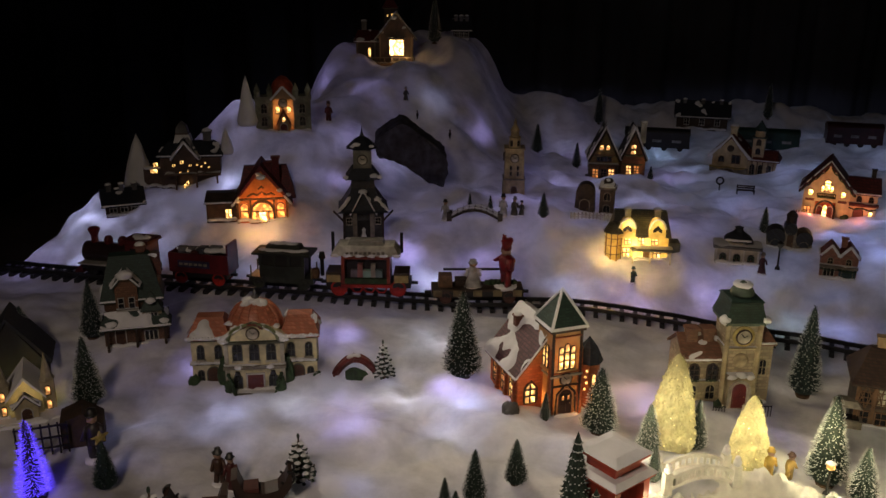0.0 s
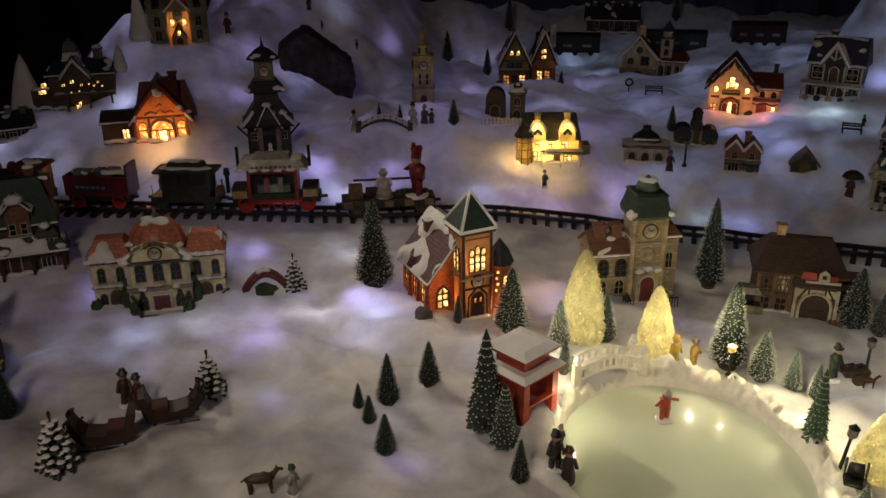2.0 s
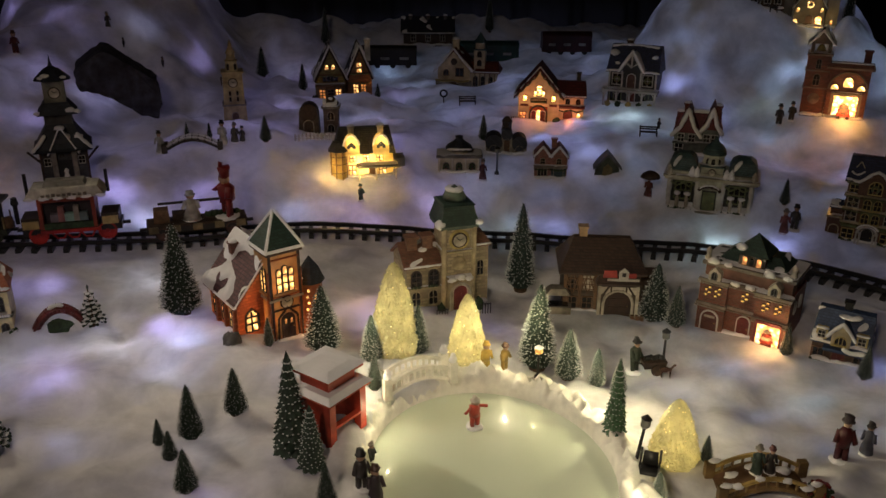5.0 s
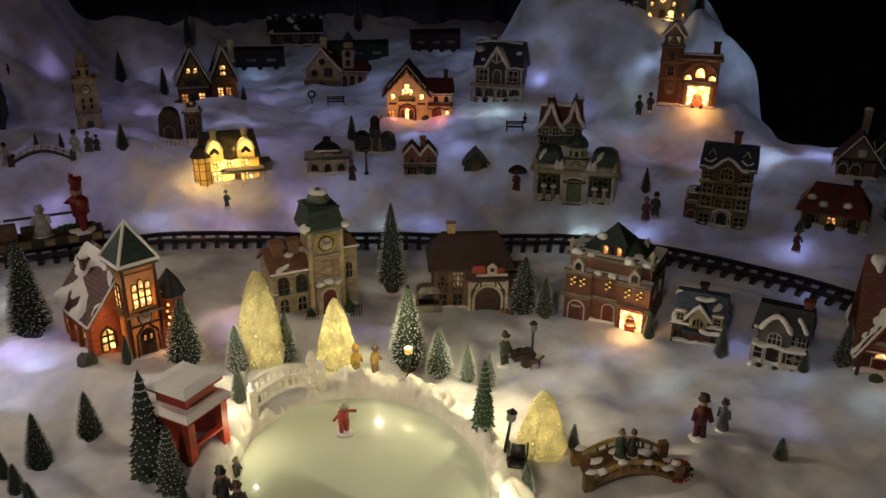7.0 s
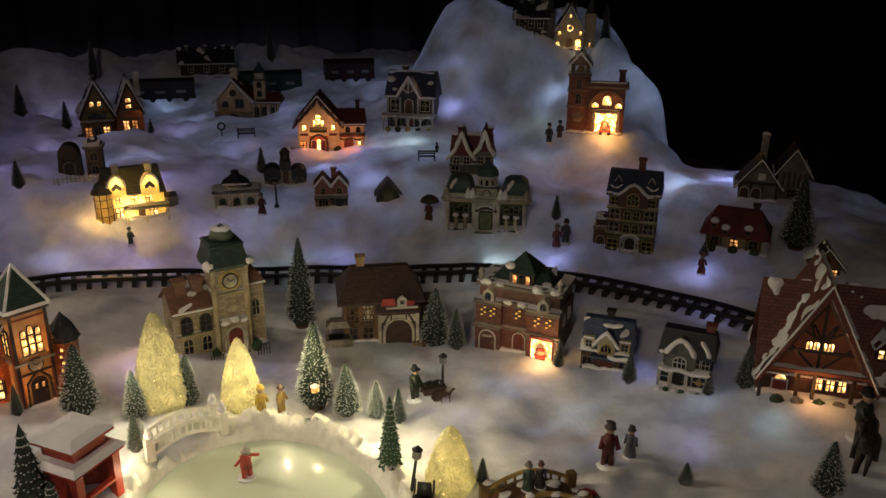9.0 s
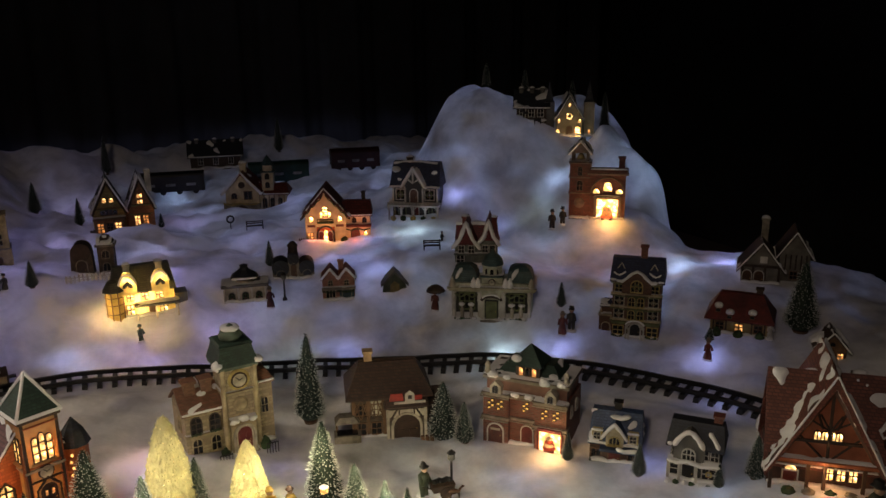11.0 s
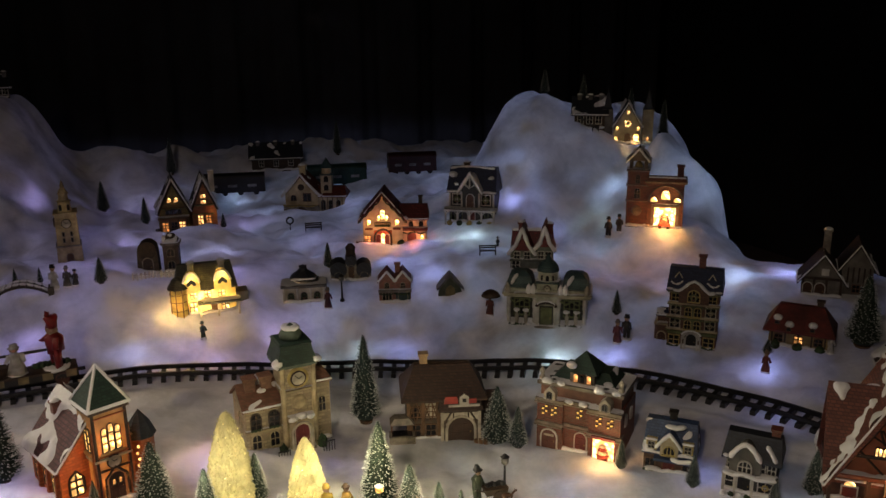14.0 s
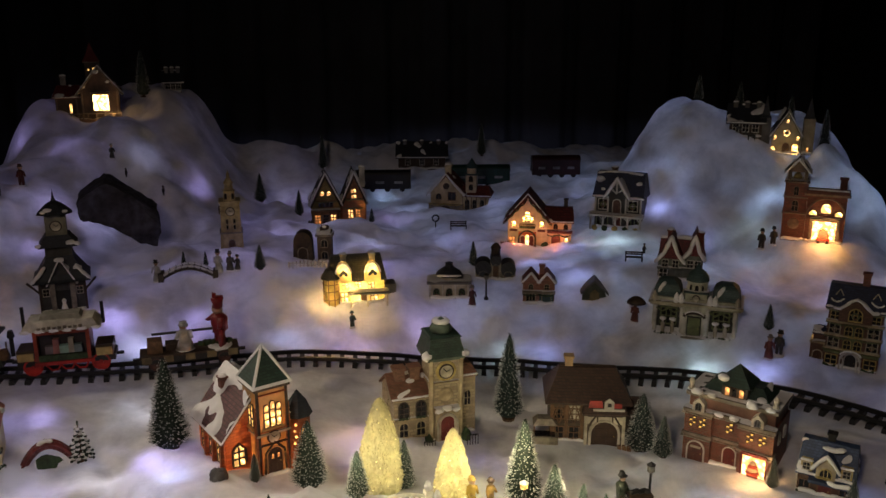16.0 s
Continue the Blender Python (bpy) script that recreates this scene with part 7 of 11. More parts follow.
    h.bulb(-0.03, 0.05, 0.06, 0.42, AMBER)
    h.bulb(0.062, 0.05, 0.05, 0.24, (1.0, 0.36, 0.12))
    # lamps added outside; they tint the lower front orange and red
    h.bulb(-0.030, -0.040, 0.050, 0.09, (1.0, 0.36, 0.12), 0.002)
    h.bulb(-0.070, -0.030, 0.016, 0.03, (1.0, 0.17, 0.05), 0.002)
    h.bulb(0.066, -0.020, 0.026, 0.03, (1.0, 0.20, 0.06), 0.002)


def chalet():
    h = House("stone_chalet", 1.075, 2.985, -26, "pale chalet with red snow-edged roof and small belfry", "model chalet")
    wall = paint((0.74, 0.62, 0.42), 0.6, "buff_plaster", 0.3)
    h.gable(-0.045, 0, 0, 0.120, 0.10, 0.085, 0.060, wall, RED_ROOF, "y", 0.014, 0.2, 0.008)
    h.snow_line([(-0.118, -0.016, 0.074), (-0.080, -0.016, 0.114), (-0.045, -0.016, 0.158)], 0.0046, "verge_snow")
    h.snow_line([(0.028, -0.016, 0.074), (-0.008, -0.016, 0.112), (-0.045, -0.016, 0.158)], 0.0046, "verge_snow")
    h.box("side_wall", wall, 0.060, 0.02, 0, 0.100, 0.08, 0.070)
    h.hip(0.060, 0.02, 0.070, 0.100, 0.08, 0.030, RED_ROOF, 0.8, 0.2, 0.012, 0.15)
    h.box("belfry", wall, 0.045, 0.022, 0.07, 0.040, 0.04, 0.080)
    for z in (0.092, 0.124):
        h.window(0.045, 0.022, z, 0.014, 0.020, "f", None, True, (2, 1), TIMBER)
    h.ledge(0.045, 0.016, 0.148, 0.050, 0.050, 0.004, TEAL_ROOF, False, "belfry_band")
    h.turned("belfry_lantern", wall, 0.045, 0.042, [(0.018, 0.152), (0.018, 0.172), (0.022, 0.174)], 6)
    h.turned("belfry_roof", TEAL_ROOF, 0.045, 0.042, [(0.026, 0.174), (0.014, 0.190), (0.0, 0.212)], 6)
    h.box("terrace", STONE, -0.045, -0.018, 0, 0.13, 0.02, 0.040)
    h.swag([(-0.108, -0.020, 0.044), (-0.080, -0.021, 0.038), (-0.050, -0.020, 0.044), (-0.015, -0.021, 0.038), (0.016, -0.020, 0.044)], 0.0030, MUSTARD, "terrace_trim")
    h.door(-0.045, -0.019, 0.002, 0.054, 0.036, TIMBER, True, trim=STONE)
    h.window(-0.024, 0, 0.056, 0.026, 0.028, "f", None, False, (2, 1), OAK)
    h.window(-0.074, 0, 0.058, 0.018, 0.020, "f", None, True, (2, 1), OAK)
    h.turned("roundel", TIMBER, 0, 0, [(0.012, 0), (0.012, 0.003), (0.008, 0.004)], 14).matrix_basis = pose(-0.045, -0.001, 0.108, 90, 0, 0)
    for x in (0.032, 0.060, 0.088):
        h.window(x, 0.02, 0.018, 0.014, 0.036, "f", None, True, (2, 2), GREY)
    h.bars("timber", OAK, [((0.012 + 0.018 * k, 0.019, 0), (0.012 + 0.018 * k, 0.019, 0.070)) for k in range(6)], 0.0016, 4)
    h.chimney(-0.045, 0.05, 0.140, 0.022, 0.036, wall)


def twin_gables():
    h = House("twin_gabled_house", 0.605, 2.890, -6, "brown house with twin snow-edged gables and warm lit windows", "model house")
    wall = courses((0.36, 0.18, 0.09), (0.16, 0.08, 0.045), "tawny_brick", 0.009, 0.005, 0.6, 0.22)
    h.box("link_wall", wall, 0.008, 0.03, 0, 0.14, 0.06, 0.085)
    for cx, w, y0, hh, rise in ((-0.042, 0.100, 0, 0.086, 0.096), (0.058, 0.082, 0.012, 0.088, 0.092)):
        h.gable(cx, y0, 0, w, 0.10, hh, rise, wall if cx > 0 else courses((0.30, 0.24, 0.10), (0.12, 0.10, 0.05), "olive_brick", 0.009, 0.005, 0.6, 0.2), SLATE, "y", 0.007, 0.3, 0.006)
        for z in (0.064, hh + 0.006):
            h.swag([(cx - w * 0.44 + w * 0.22 * k, y0 - 0.006, z - (0.004 if k % 2 else 0)) for k in range(5)], 0.0022, OLIVE_TRIM)
        for s in (-1, 1):
            bm = bmesh.new()
            bm_rod(bm, (cx + s * (w / 2 + 0.008), y0 - 0.008, hh - 0.010), (cx, y0 - 0.008, hh + rise + 0.008), 0.0024, 0.0024, 6)
            part("gable_snow", bm, CAP, h.top, rounded=True)
            bm = bmesh.new()
            bm_rod(bm, (cx + s * (w / 2 + 0.002), y0 - 0.0075, hh - 0.014), (cx, y0 - 0.0075, hh + rise - 0.004), 0.0028, 0.0028, 4)
            part("bargeboard", bm, TIMBER, h.top)
        bm = bmesh.new()
        bm_rod(bm, (cx, y0 - 0.008, hh + rise), (cx, y0 - 0.008, hh + rise + 0.018), 0.0022, 0.001, 5)
        part("finial", bm, IRON, h.top)
        h.box("tie_beam", OAK, cx, y0 - 0.003, hh + 0.004, w * 0.86, 0.005, 0.005)
    h.box("porch", wall, -0.044, -0.022, 0, 0.090, 0.024, 0.058)
    h.ledge(-0.044, -0.027, 0.058, 0.100, 0.03, 0.005, OAK, True, "porch_roof")
    hot, dim = glow((1.0, 0.50, 0.16), 2.4), glow((1.0, 0.36, 0.09), 0.8)
    for x in (-0.054, -0.032):
        h.window(x, 0, 0.112, 0.012, 0.014, "f", hot, True, (1, 2), OAK)
    h.window(-0.043, 0, 0.070, 0.050, 0.018, "f", None, False, (4, 1), OAK)
    for x, lit in ((-0.072, dim), (-0.044, None), (-0.018, hot)):
        h.window(x, -0.022, 0.018, 0.019, 0.030, "f", lit, False, (2, 3), OAK)
    for z in (0.096, 0.116):
        h.window(0.056, 0.012, z, 0.016, 0.012, "f", hot, False, (2, 1), OAK)
    for x in (0.044, 0.070):
        h.window(x, 0.012, 0.026, 0.016, 0.030, "f", hot if x < 0.05 else dim, False, (2, 3), OAK)
    for x in (-0.086, -0.058, -0.030, -0.002):
        h.box("porch_post", OAK, x, -0.0265, 0, 0.005, 0.005, 0.058)
    h.chimney(0.090, 0.05, 0.13, 0.018, 0.068, IVORY)
    h.bulb(-0.040, 0.035, 0.07, 0.45, AMBER)
    h.bulb(0.075, 0.045, 0.07, 0.30, AMBER)
    h.bush(-0.096, -0.02, 0, 0.012, GREY, 3, 1.4)


def gatehouse():
    h = House("ruined_gatehouse", 0.452, 2.420, -14, "small brown stone gatehouse behind a white picket fence", "model gatehouse")
    dark = paint((0.14, 0.10, 0.075), 0.7, "brown_rubble", 0.45, 80.0, 0.6)
    h.box("wall", dark, -0.030, 0, 0, 0.060, 0.04, 0.070, 0.9)
    h.turned("arched_roof", TIMBER, 0, 0, [(0.026, 0), (0.026, 0.044)], 16).matrix_basis = pose(-0.030, 0.042, 0.070, 90, 0, 0)
    h.box("tower", dark, 0.034, 0.0, 0, 0.042, 0.042, 0.082)
    h.ledge(0.034, -0.004, 0.082, 0.052, 0.05, 0.006, STONE, True)
    h.hip(0.034, 0.0, 0.088, 0.04, 0.04, 0.022, TIMBER, 0.4, 0.3, 0.002, 0.5)
    for z in (0.014, 0.050):
        h.window(0.034, 0, z, 0.018, 0.022, "f", None, True, (2, 1), STONE)
    h.door(-0.030, -0.001, 0, 0.026, 0.048, TIMBER, True, trim=STONE)


def clock_tower():
    h = House("clock_tower", 0.228, 2.605, -2, "slender pale stone clock tower", "model tower", scale=0.90)
    wall = paint((0.50, 0.40, 0.22), 0.5, "sandstone", 0.3, 90.0, 0.4)
    h.box("base", wall, 0, -0.006, 0, 0.078, 0.078, 0.062, 0.94)
    h.ledge(0, -0.008, 0.062, 0.078, 0.078, 0.004, STONE, False, "band")
    h.box("shaft", wall, 0, 0, 0.064, 0.068, 0.068, 0.106, 0.94)
    h.ledge(0, -0.002, 0.168, 0.072, 0.072, 0.005, wall, False, "band")
    h.box("belfry", wall, 0, 0.013, 0.172, 0.040, 0.040, 0.034, 0.9)
    h.turned("lantern", wall, 0, 0.033, [(0.024, 0.206), (0.016, 0.210), (0.014, 0.228), (0.018, 0.230), (0.010, 0.244), (0.006, 0.250), (0.007, 0.256), (0.0, 0.276)], 8)
    for side, px, py in (("f", 0, 0), ("l", -0.034, 0.034)):
        h.clock_face(pose(px, py, 0.138, 0, 0, SIDES[side]), 0.013)
    for x in (-0.012, 0.012):
        h.window(x, 0.014, 0.178, 0.008, 0.020, "f", None, True, None, STONE)
        for z in (0.076, 0.096):
            h.window(x, 0.001, z, 0.006, 0.014, "f", None, False, None, STONE)
    h.door(0, -0.006, 0.002, 0.020, 0.038, DOOR_BROWN, True, trim=STONE)


def dark_tower():
    h = House("gabled_bell_tower", -0.215, 2.275, 6, "dark grey timber bell tower with clock and flared roof", "model tower")
    wall = paint((0.085, 0.088, 0.095), 0.6, "weathered_timber", 0.4, 70.0, 0.4)
    h.box("wall", wall, 0, 0, 0, 0.105, 0.09, 0.095)
    h.turned("flared_roof", SLATE, 0, 0.045, [(0.098, 0.088), (0.088, 0.094), (0.050, 0.140), (0.040, 0.165)], 4, "flared dark roof", math.pi / 4)
    h.gable(0, -0.010, 0.080, 0.056, 0.05, 0.010, 0.050, wall, SLATE, "y", 0.008, 0.35)
    h.box("belfry_base", wall, 0, 0.012, 0.150, 0.064, 0.064, 0.030)
    h.turned("skirt_roof", SLATE, 0, 0.044, [(0.066, 0.176), (0.060, 0.182), (0.040, 0.204)], 4, "", math.pi / 4)
    h.box("clock_stage", paint((0.30, 0.30, 0.24), 0.6, "pale_stage"), 0, 0.019, 0.200, 0.050, 0.050, 0.058)
    h.clock_face(pose(0, 0.0185, 0.228), 0.012)
    h.turned("cap_roof", SLATE, 0, 0.044, [(0.046, 0.258), (0.040, 0.264), (0.020, 0.282), (0.006, 0.290), (0.003, 0.300), (0.0, 0.320)], 8, "dark pointed cap")
    for x, y, z, r in ((-0.014, 0.018, 0.270, 0.012), (0.030, 0.006, 0.185, 0.013), (0.0, -0.012, 0.146, 0.013), (0.040, 0.0, 0.120, 0.012)):
        bm = bmesh.new()
        bm_blob(bm, x, y, z, r, r * 0.7, r * 0.5, x * 100)
        part("roof_snow", bm, CAP, h.top, rounded=True)
    for x in (-0.040, 0.040):
        h.window(x, 0, 0.050, 0.014, 0.018, "f", None, False, (2, 2), IVORY)
        h.box("pier", STONE, x * 0.6, -0.012, 0, 0.012, 0.014, 0.085)
    for s in (-1, 1):
        h.bars("corner_strut", TIMBER, [((s * 0.054, -0.006, 0), (s * 0.054, -0.006, 0.090)), ((s * 0.054, -0.006, 0.060), (s * 0.082, -0.010, 0.092))], 0.0030)
        h.snow_line([(s * 0.070, -0.030, 0.094), (s * 0.050, -0.014, 0.112), (s * 0.036, -0.004, 0.130)], 0.0062, "flare_snow", 0.6)
        h.dabs([(s * 0.046, 0.004, 0.182, 0.009), (s * 0.026, 0.014, 0.266, 0.007)])
    h.bars("lattice", TIMBER, [((-0.050 + 0.020 * k, -0.003, 0.070), (-0.040 + 0.020 * k, -0.003, 0.088)) for k in range(5)] + [((-0.040 + 0.020 * k, -0.003, 0.070), (-0.050 + 0.020 * k, -0.003, 0.088)) for k in range(5)], 0.0010, 4)
    h.box("gateway", IRON, 0, -0.004, 0, 0.032, 0.006, 0.062)
    bm = bmesh.new()
    bm_lathe(bm, 0, -0.012, [(0.010, 0), (0.007, 0.02), (0.004, 0.03), (0.006, 0.038), (0.0, 0.044)], 8)
    part("statuette", bm, CAP, h.top)


def station():
    h = House("lit_station", -0.545, 2.325, 10, "small station with steep wine-red roof and glowing orange arch", "model station", z=snow_height(-0.545, 2.325) + 0.006, scale=1.12)
    wall = shell((0.70, 0.25, 0.09), 0.50, "lit_orange_wall")
    dark = paint((0.17, 0.10, 0.06), 0.6, "dark_wing", 0.4)
    h.gable(0.035, 0, 0, 0.128, 0.10, 0.058, 0.078, wall, WINE_ROOF, "y", 0.012, 0.0, 0.009)
    h.box("cross_roof", WINE_ROOF, 0.045, 0.040, 0.050, 0.150, 0.075, 0.082, 0.72, 0.2)
    h.dabs([(0.035, -0.014, 0.120, 0.011), (0.030, -0.014, 0.128, 0.008), (0.080, -0.012, 0.085, 0.008), (-0.026, -0.012, 0.060, 0.007), (0.100, 0.0, 0.070, 0.008)])
    h.snow_line([(-0.040, -0.014, 0.048), (-0.020, -0.014, 0.072)], 0.0036, "verge_snow")
    h.snow_line([(0.110, -0.014, 0.048), (0.090, -0.014, 0.072)], 0.0036, "verge_snow")
    h.box("wing", dark, -0.066, 0.012, 0, 0.076, 0.08, 0.050)
    h.box("wing_roof", paint((0.10, 0.07, 0.055), 0.6, "dull_roof"), -0.066, 0.006, 0.050, 0.086, 0.09, 0.022, 0.9, 0.35)
    h.snow_line([(-0.108, 0.006, 0.053), (-0.070, 0.004, 0.054), (-0.030, 0.006, 0.053)], 0.0032, "wing_snow")
    hot, soft = glow((1.0, 0.60, 0.20), 4.6), glow((1.0, 0.40, 0.09), 1.7, "amber_pane")
    h.window(0.035, -0.002, 0.003, 0.052, 0.052, "f", soft, True, None, OAK, "great_arch")
    arc = [(0.035 + 0.027 * math.cos(q), -0.006, 0.029 + 0.026 * math.sin(q)) for q in [math.pi * k / 12 for k in range(13)]]
    h.bars("arch_ring", OAK, list(zip(arc, arc[1:])), 0.0024)
    h.bars("transom", OAK, [((0.010, -0.005, 0.030), (0.060, -0.005, 0.030))], 0.0018)
    h.window(0.035, -0.006, 0.003, 0.018, 0.026, "f", hot, False, None, OAK, "lit_doorway")
    for x in (0.020, 0.050):
        h.box("bench_post", OAK, x, -0.008, 0, 0.003, 0.003, 0.030)
    for x in (-0.010, 0.080):
        h.window(x, -0.001, 0.012, 0.018, 0.038, "f", soft, True, (1, 2), OAK)
    h.window(-0.050, 0.012, 0.012, 0.014, 0.022, "f", hot, False, (2, 2), OAK)
    h.bars("tie_beam", OAK, [((-0.028, -0.003, 0.062), (0.098, -0.003, 0.062))], 0.0030)
    # moulded scrolls on the lit pediment
    h.swag([(0.000, -0.003, 0.070), (0.012, -0.003, 0.076), (0.024, -0.003, 0.072), (0.035, -0.003, 0.080), (0.046, -0.003, 0.072), (0.058, -0.003, 0.076), (0.070, -0.003, 0.070)], 0.0028, OAK, "scrollwork")
    h.swag([(0.028, -0.003, 0.088), (0.035, -0.003, 0.094), (0.042, -0.003, 0.088)], 0.0024, OAK, "scrollwork")
    for x in (-0.026, 0.006, 0.064, 0.096):
        h.box("timber", OAK, x, -0.003, 0, 0.005, 0.004, 0.060)
    for x in (0.052, 0.072):
        h.chimney(x, 0.050, 0.085, 0.018, 0.070 if x > 0.06 else 0.058, WINE_ROOF, False)
    h.bulb(0.035, 0.05, 0.05, 1.7, AMBER)
    # lamp added in front of the arch for its spill on the snow
    h.bulb(0.035, -0.06, 0.018, 0.20, AMBER, 0.002)


def manor():
    h = House("manor", -0.762, 2.495, 8, "dark manor house with many small lit windows", "model manor")
    wall = paint((0.19, 0.12, 0.09), 0.6, "dark_manor_wall", 0.35)
    h.box("wall", wall, 0.012, 0, 0, 0.175, 0.09, 0.098)
    h.hip(0.012, 0, 0.098, 0.175, 0.09, 0.036, SLATE, 0.7, 0.3, 0.008, 0.3)
    h.gable(0.0, -0.014, 0.05, 0.066, 0.06, 0.046, 0.044, wall, SLATE, "y", 0.008, 0.6)
    h.box("tower", wall, -0.012, 0.03, 0.10, 0.046, 0.046, 0.060, 0.8)
    h.turned("tower_cap", GREY, -0.012, 0.053, [(0.026, 0.160), (0.022, 0.176), (0.016, 0.184), (0.0, 0.196)], 4, "", math.pi / 4)
    h.box("tower_snow", CAP, -0.010, 0.022, 0.104, 0.066, 0.050, 0.052, 0.62)
    h.snow_line([(-0.040, -0.022, 0.094), (-0.016, -0.023, 0.124), (0.0, -0.023, 0.144), (0.016, -0.023, 0.124), (0.040, -0.022, 0.094)], 0.0050, "gable_snow")
    h.box("wing", wall, -0.098, 0.015, 0, 0.06, 0.06, 0.060)
    h.snow_line([(-0.126, 0.010, 0.062), (-0.072, 0.010, 0.062)], 0.006, "wing_snow")
    h.dabs([(0.060, 0.050, 0.166, 0.014), (0.084, 0.0, 0.112, 0.010)])
    hot = glow((1.0, 0.55, 0.16), 2.9)
    for x, z, w in ((-0.088, 0.068, 0.018), (-0.034, 0.070, 0.012), (-0.010, 0.078, 0.014), (0.014, 0.070, 0.010), (0.034, 0.072, 0.008), (0.044, 0.064, 0.008), (0.056, 0.074, 0.008), (0.066, 0.062, 0.008), (-0.016, 0.050, 0.008), (-0.004, 0.046, 0.008), (0.006, 0.054, 0.006), (0.002, 0.012, 0.010), (-0.006, 0.006, 0.008)):
        h.window(x, -0.0145 if -0.036 < x < 0.036 else 0, z, w * 0.75, w * (0.65 if z > 0.03 else 1.3), "f", hot, False, (2, 1) if w > 0.009 else None, TIMBER)
    h.window(-0.098, 0.015, 0.046, 0.02, 0.012, "f", hot, False, None, TIMBER)
    for x in (-0.03, 0.03, 0.09):
        h.box("porch_post", OAK, x, -0.024, 0, 0.005, 0.005, 0.046)
    h.ledge(0.02, -0.030, 0.044, 0.16, 0.032, 0.005, OAK, True, "porch_roof")
    h.chimney(0.060, 0.05, 0.125, 0.022, 0.034, GREY)


def abbey():
    h = House("abbey", -0.490, 2.632, 10, "cathedral-like hall with red domed gable, lit clock and side towers", "model abbey", scale=0.94)
    wall = shell((0.50, 0.34, 0.19), 0.30, "lit_abbey_stone")
    grey = paint((0.34, 0.36, 0.27), 0.6, "abbey_stone", 0.4, 80.0, 0.5)
    h.box("wall", wall, 0, 0, 0, 0.066, 0.08, 0.118)
    h.turned("dome_roof", paint((0.52, 0.10, 0.05), 0.5, "red_dome", 0.35), 0, 0.04, [(0.040, 0.116), (0.039, 0.140), (0.030, 0.164), (0.014, 0.180), (0.0, 0.186)], 14, "russet dome", rounded=True)
    bm = bmesh.new()
    bm_poly(bm, [(-0.036, 0.112), (0.036, 0.112), (0, 0.150)], -0.006, 0.03)
    part("pediment", bm, wall, h.top)
    for s in (-1, 1):
        bm = bmesh.new()
        bm_rod(bm, (s * 0.040, -0.006, 0.110), (0, -0.006, 0.153), 0.004, 0.004)
        part("pediment_snow", bm, CAP, h.top)
        h.box("side_tower", grey, s * 0.062, 0.006, 0, 0.056, 0.06, 0.110)
        for q in (-1, 1):
            h.turned("pinnacle", grey, s * 0.062 + q * 0.020, 0.012, [(0.010, 0.11), (0.010, 0.135), (0.012, 0.138), (0.0, 0.165)], 6)
        h.box("parapet", grey, s * 0.062, 0.002, 0.108, 0.062, 0.066, 0.012)
        for z in (0.024, 0.066):
            h.window(s * 0.062, 0.006, z, 0.018, 0.030, "f", None, True, (2, 2), STONE)
    h.clock_face(pose(0, -0.0035, 0.100), 0.0125)
    for s in (-1, 1):
        h.window(s * 0.018, 0, 0.068, 0.012, 0.020, "f", LIT, True, None, OAK)
    h.gable(0, -0.012, 0, 0.040, 0.02, 0.034, 0.036, wall, RED_ROOF, "y", 0.004, 0.0)
    h.door(0, -0.012, 0.002, 0.022, 0.032, DOOR_RED, True)
    h.window(0, -0.012, 0.040, 0.010, 0.014, "f", LIT, True, None, OAK)
    h.bulb(0, 0.04, 0.06, 0.34, AMBER)


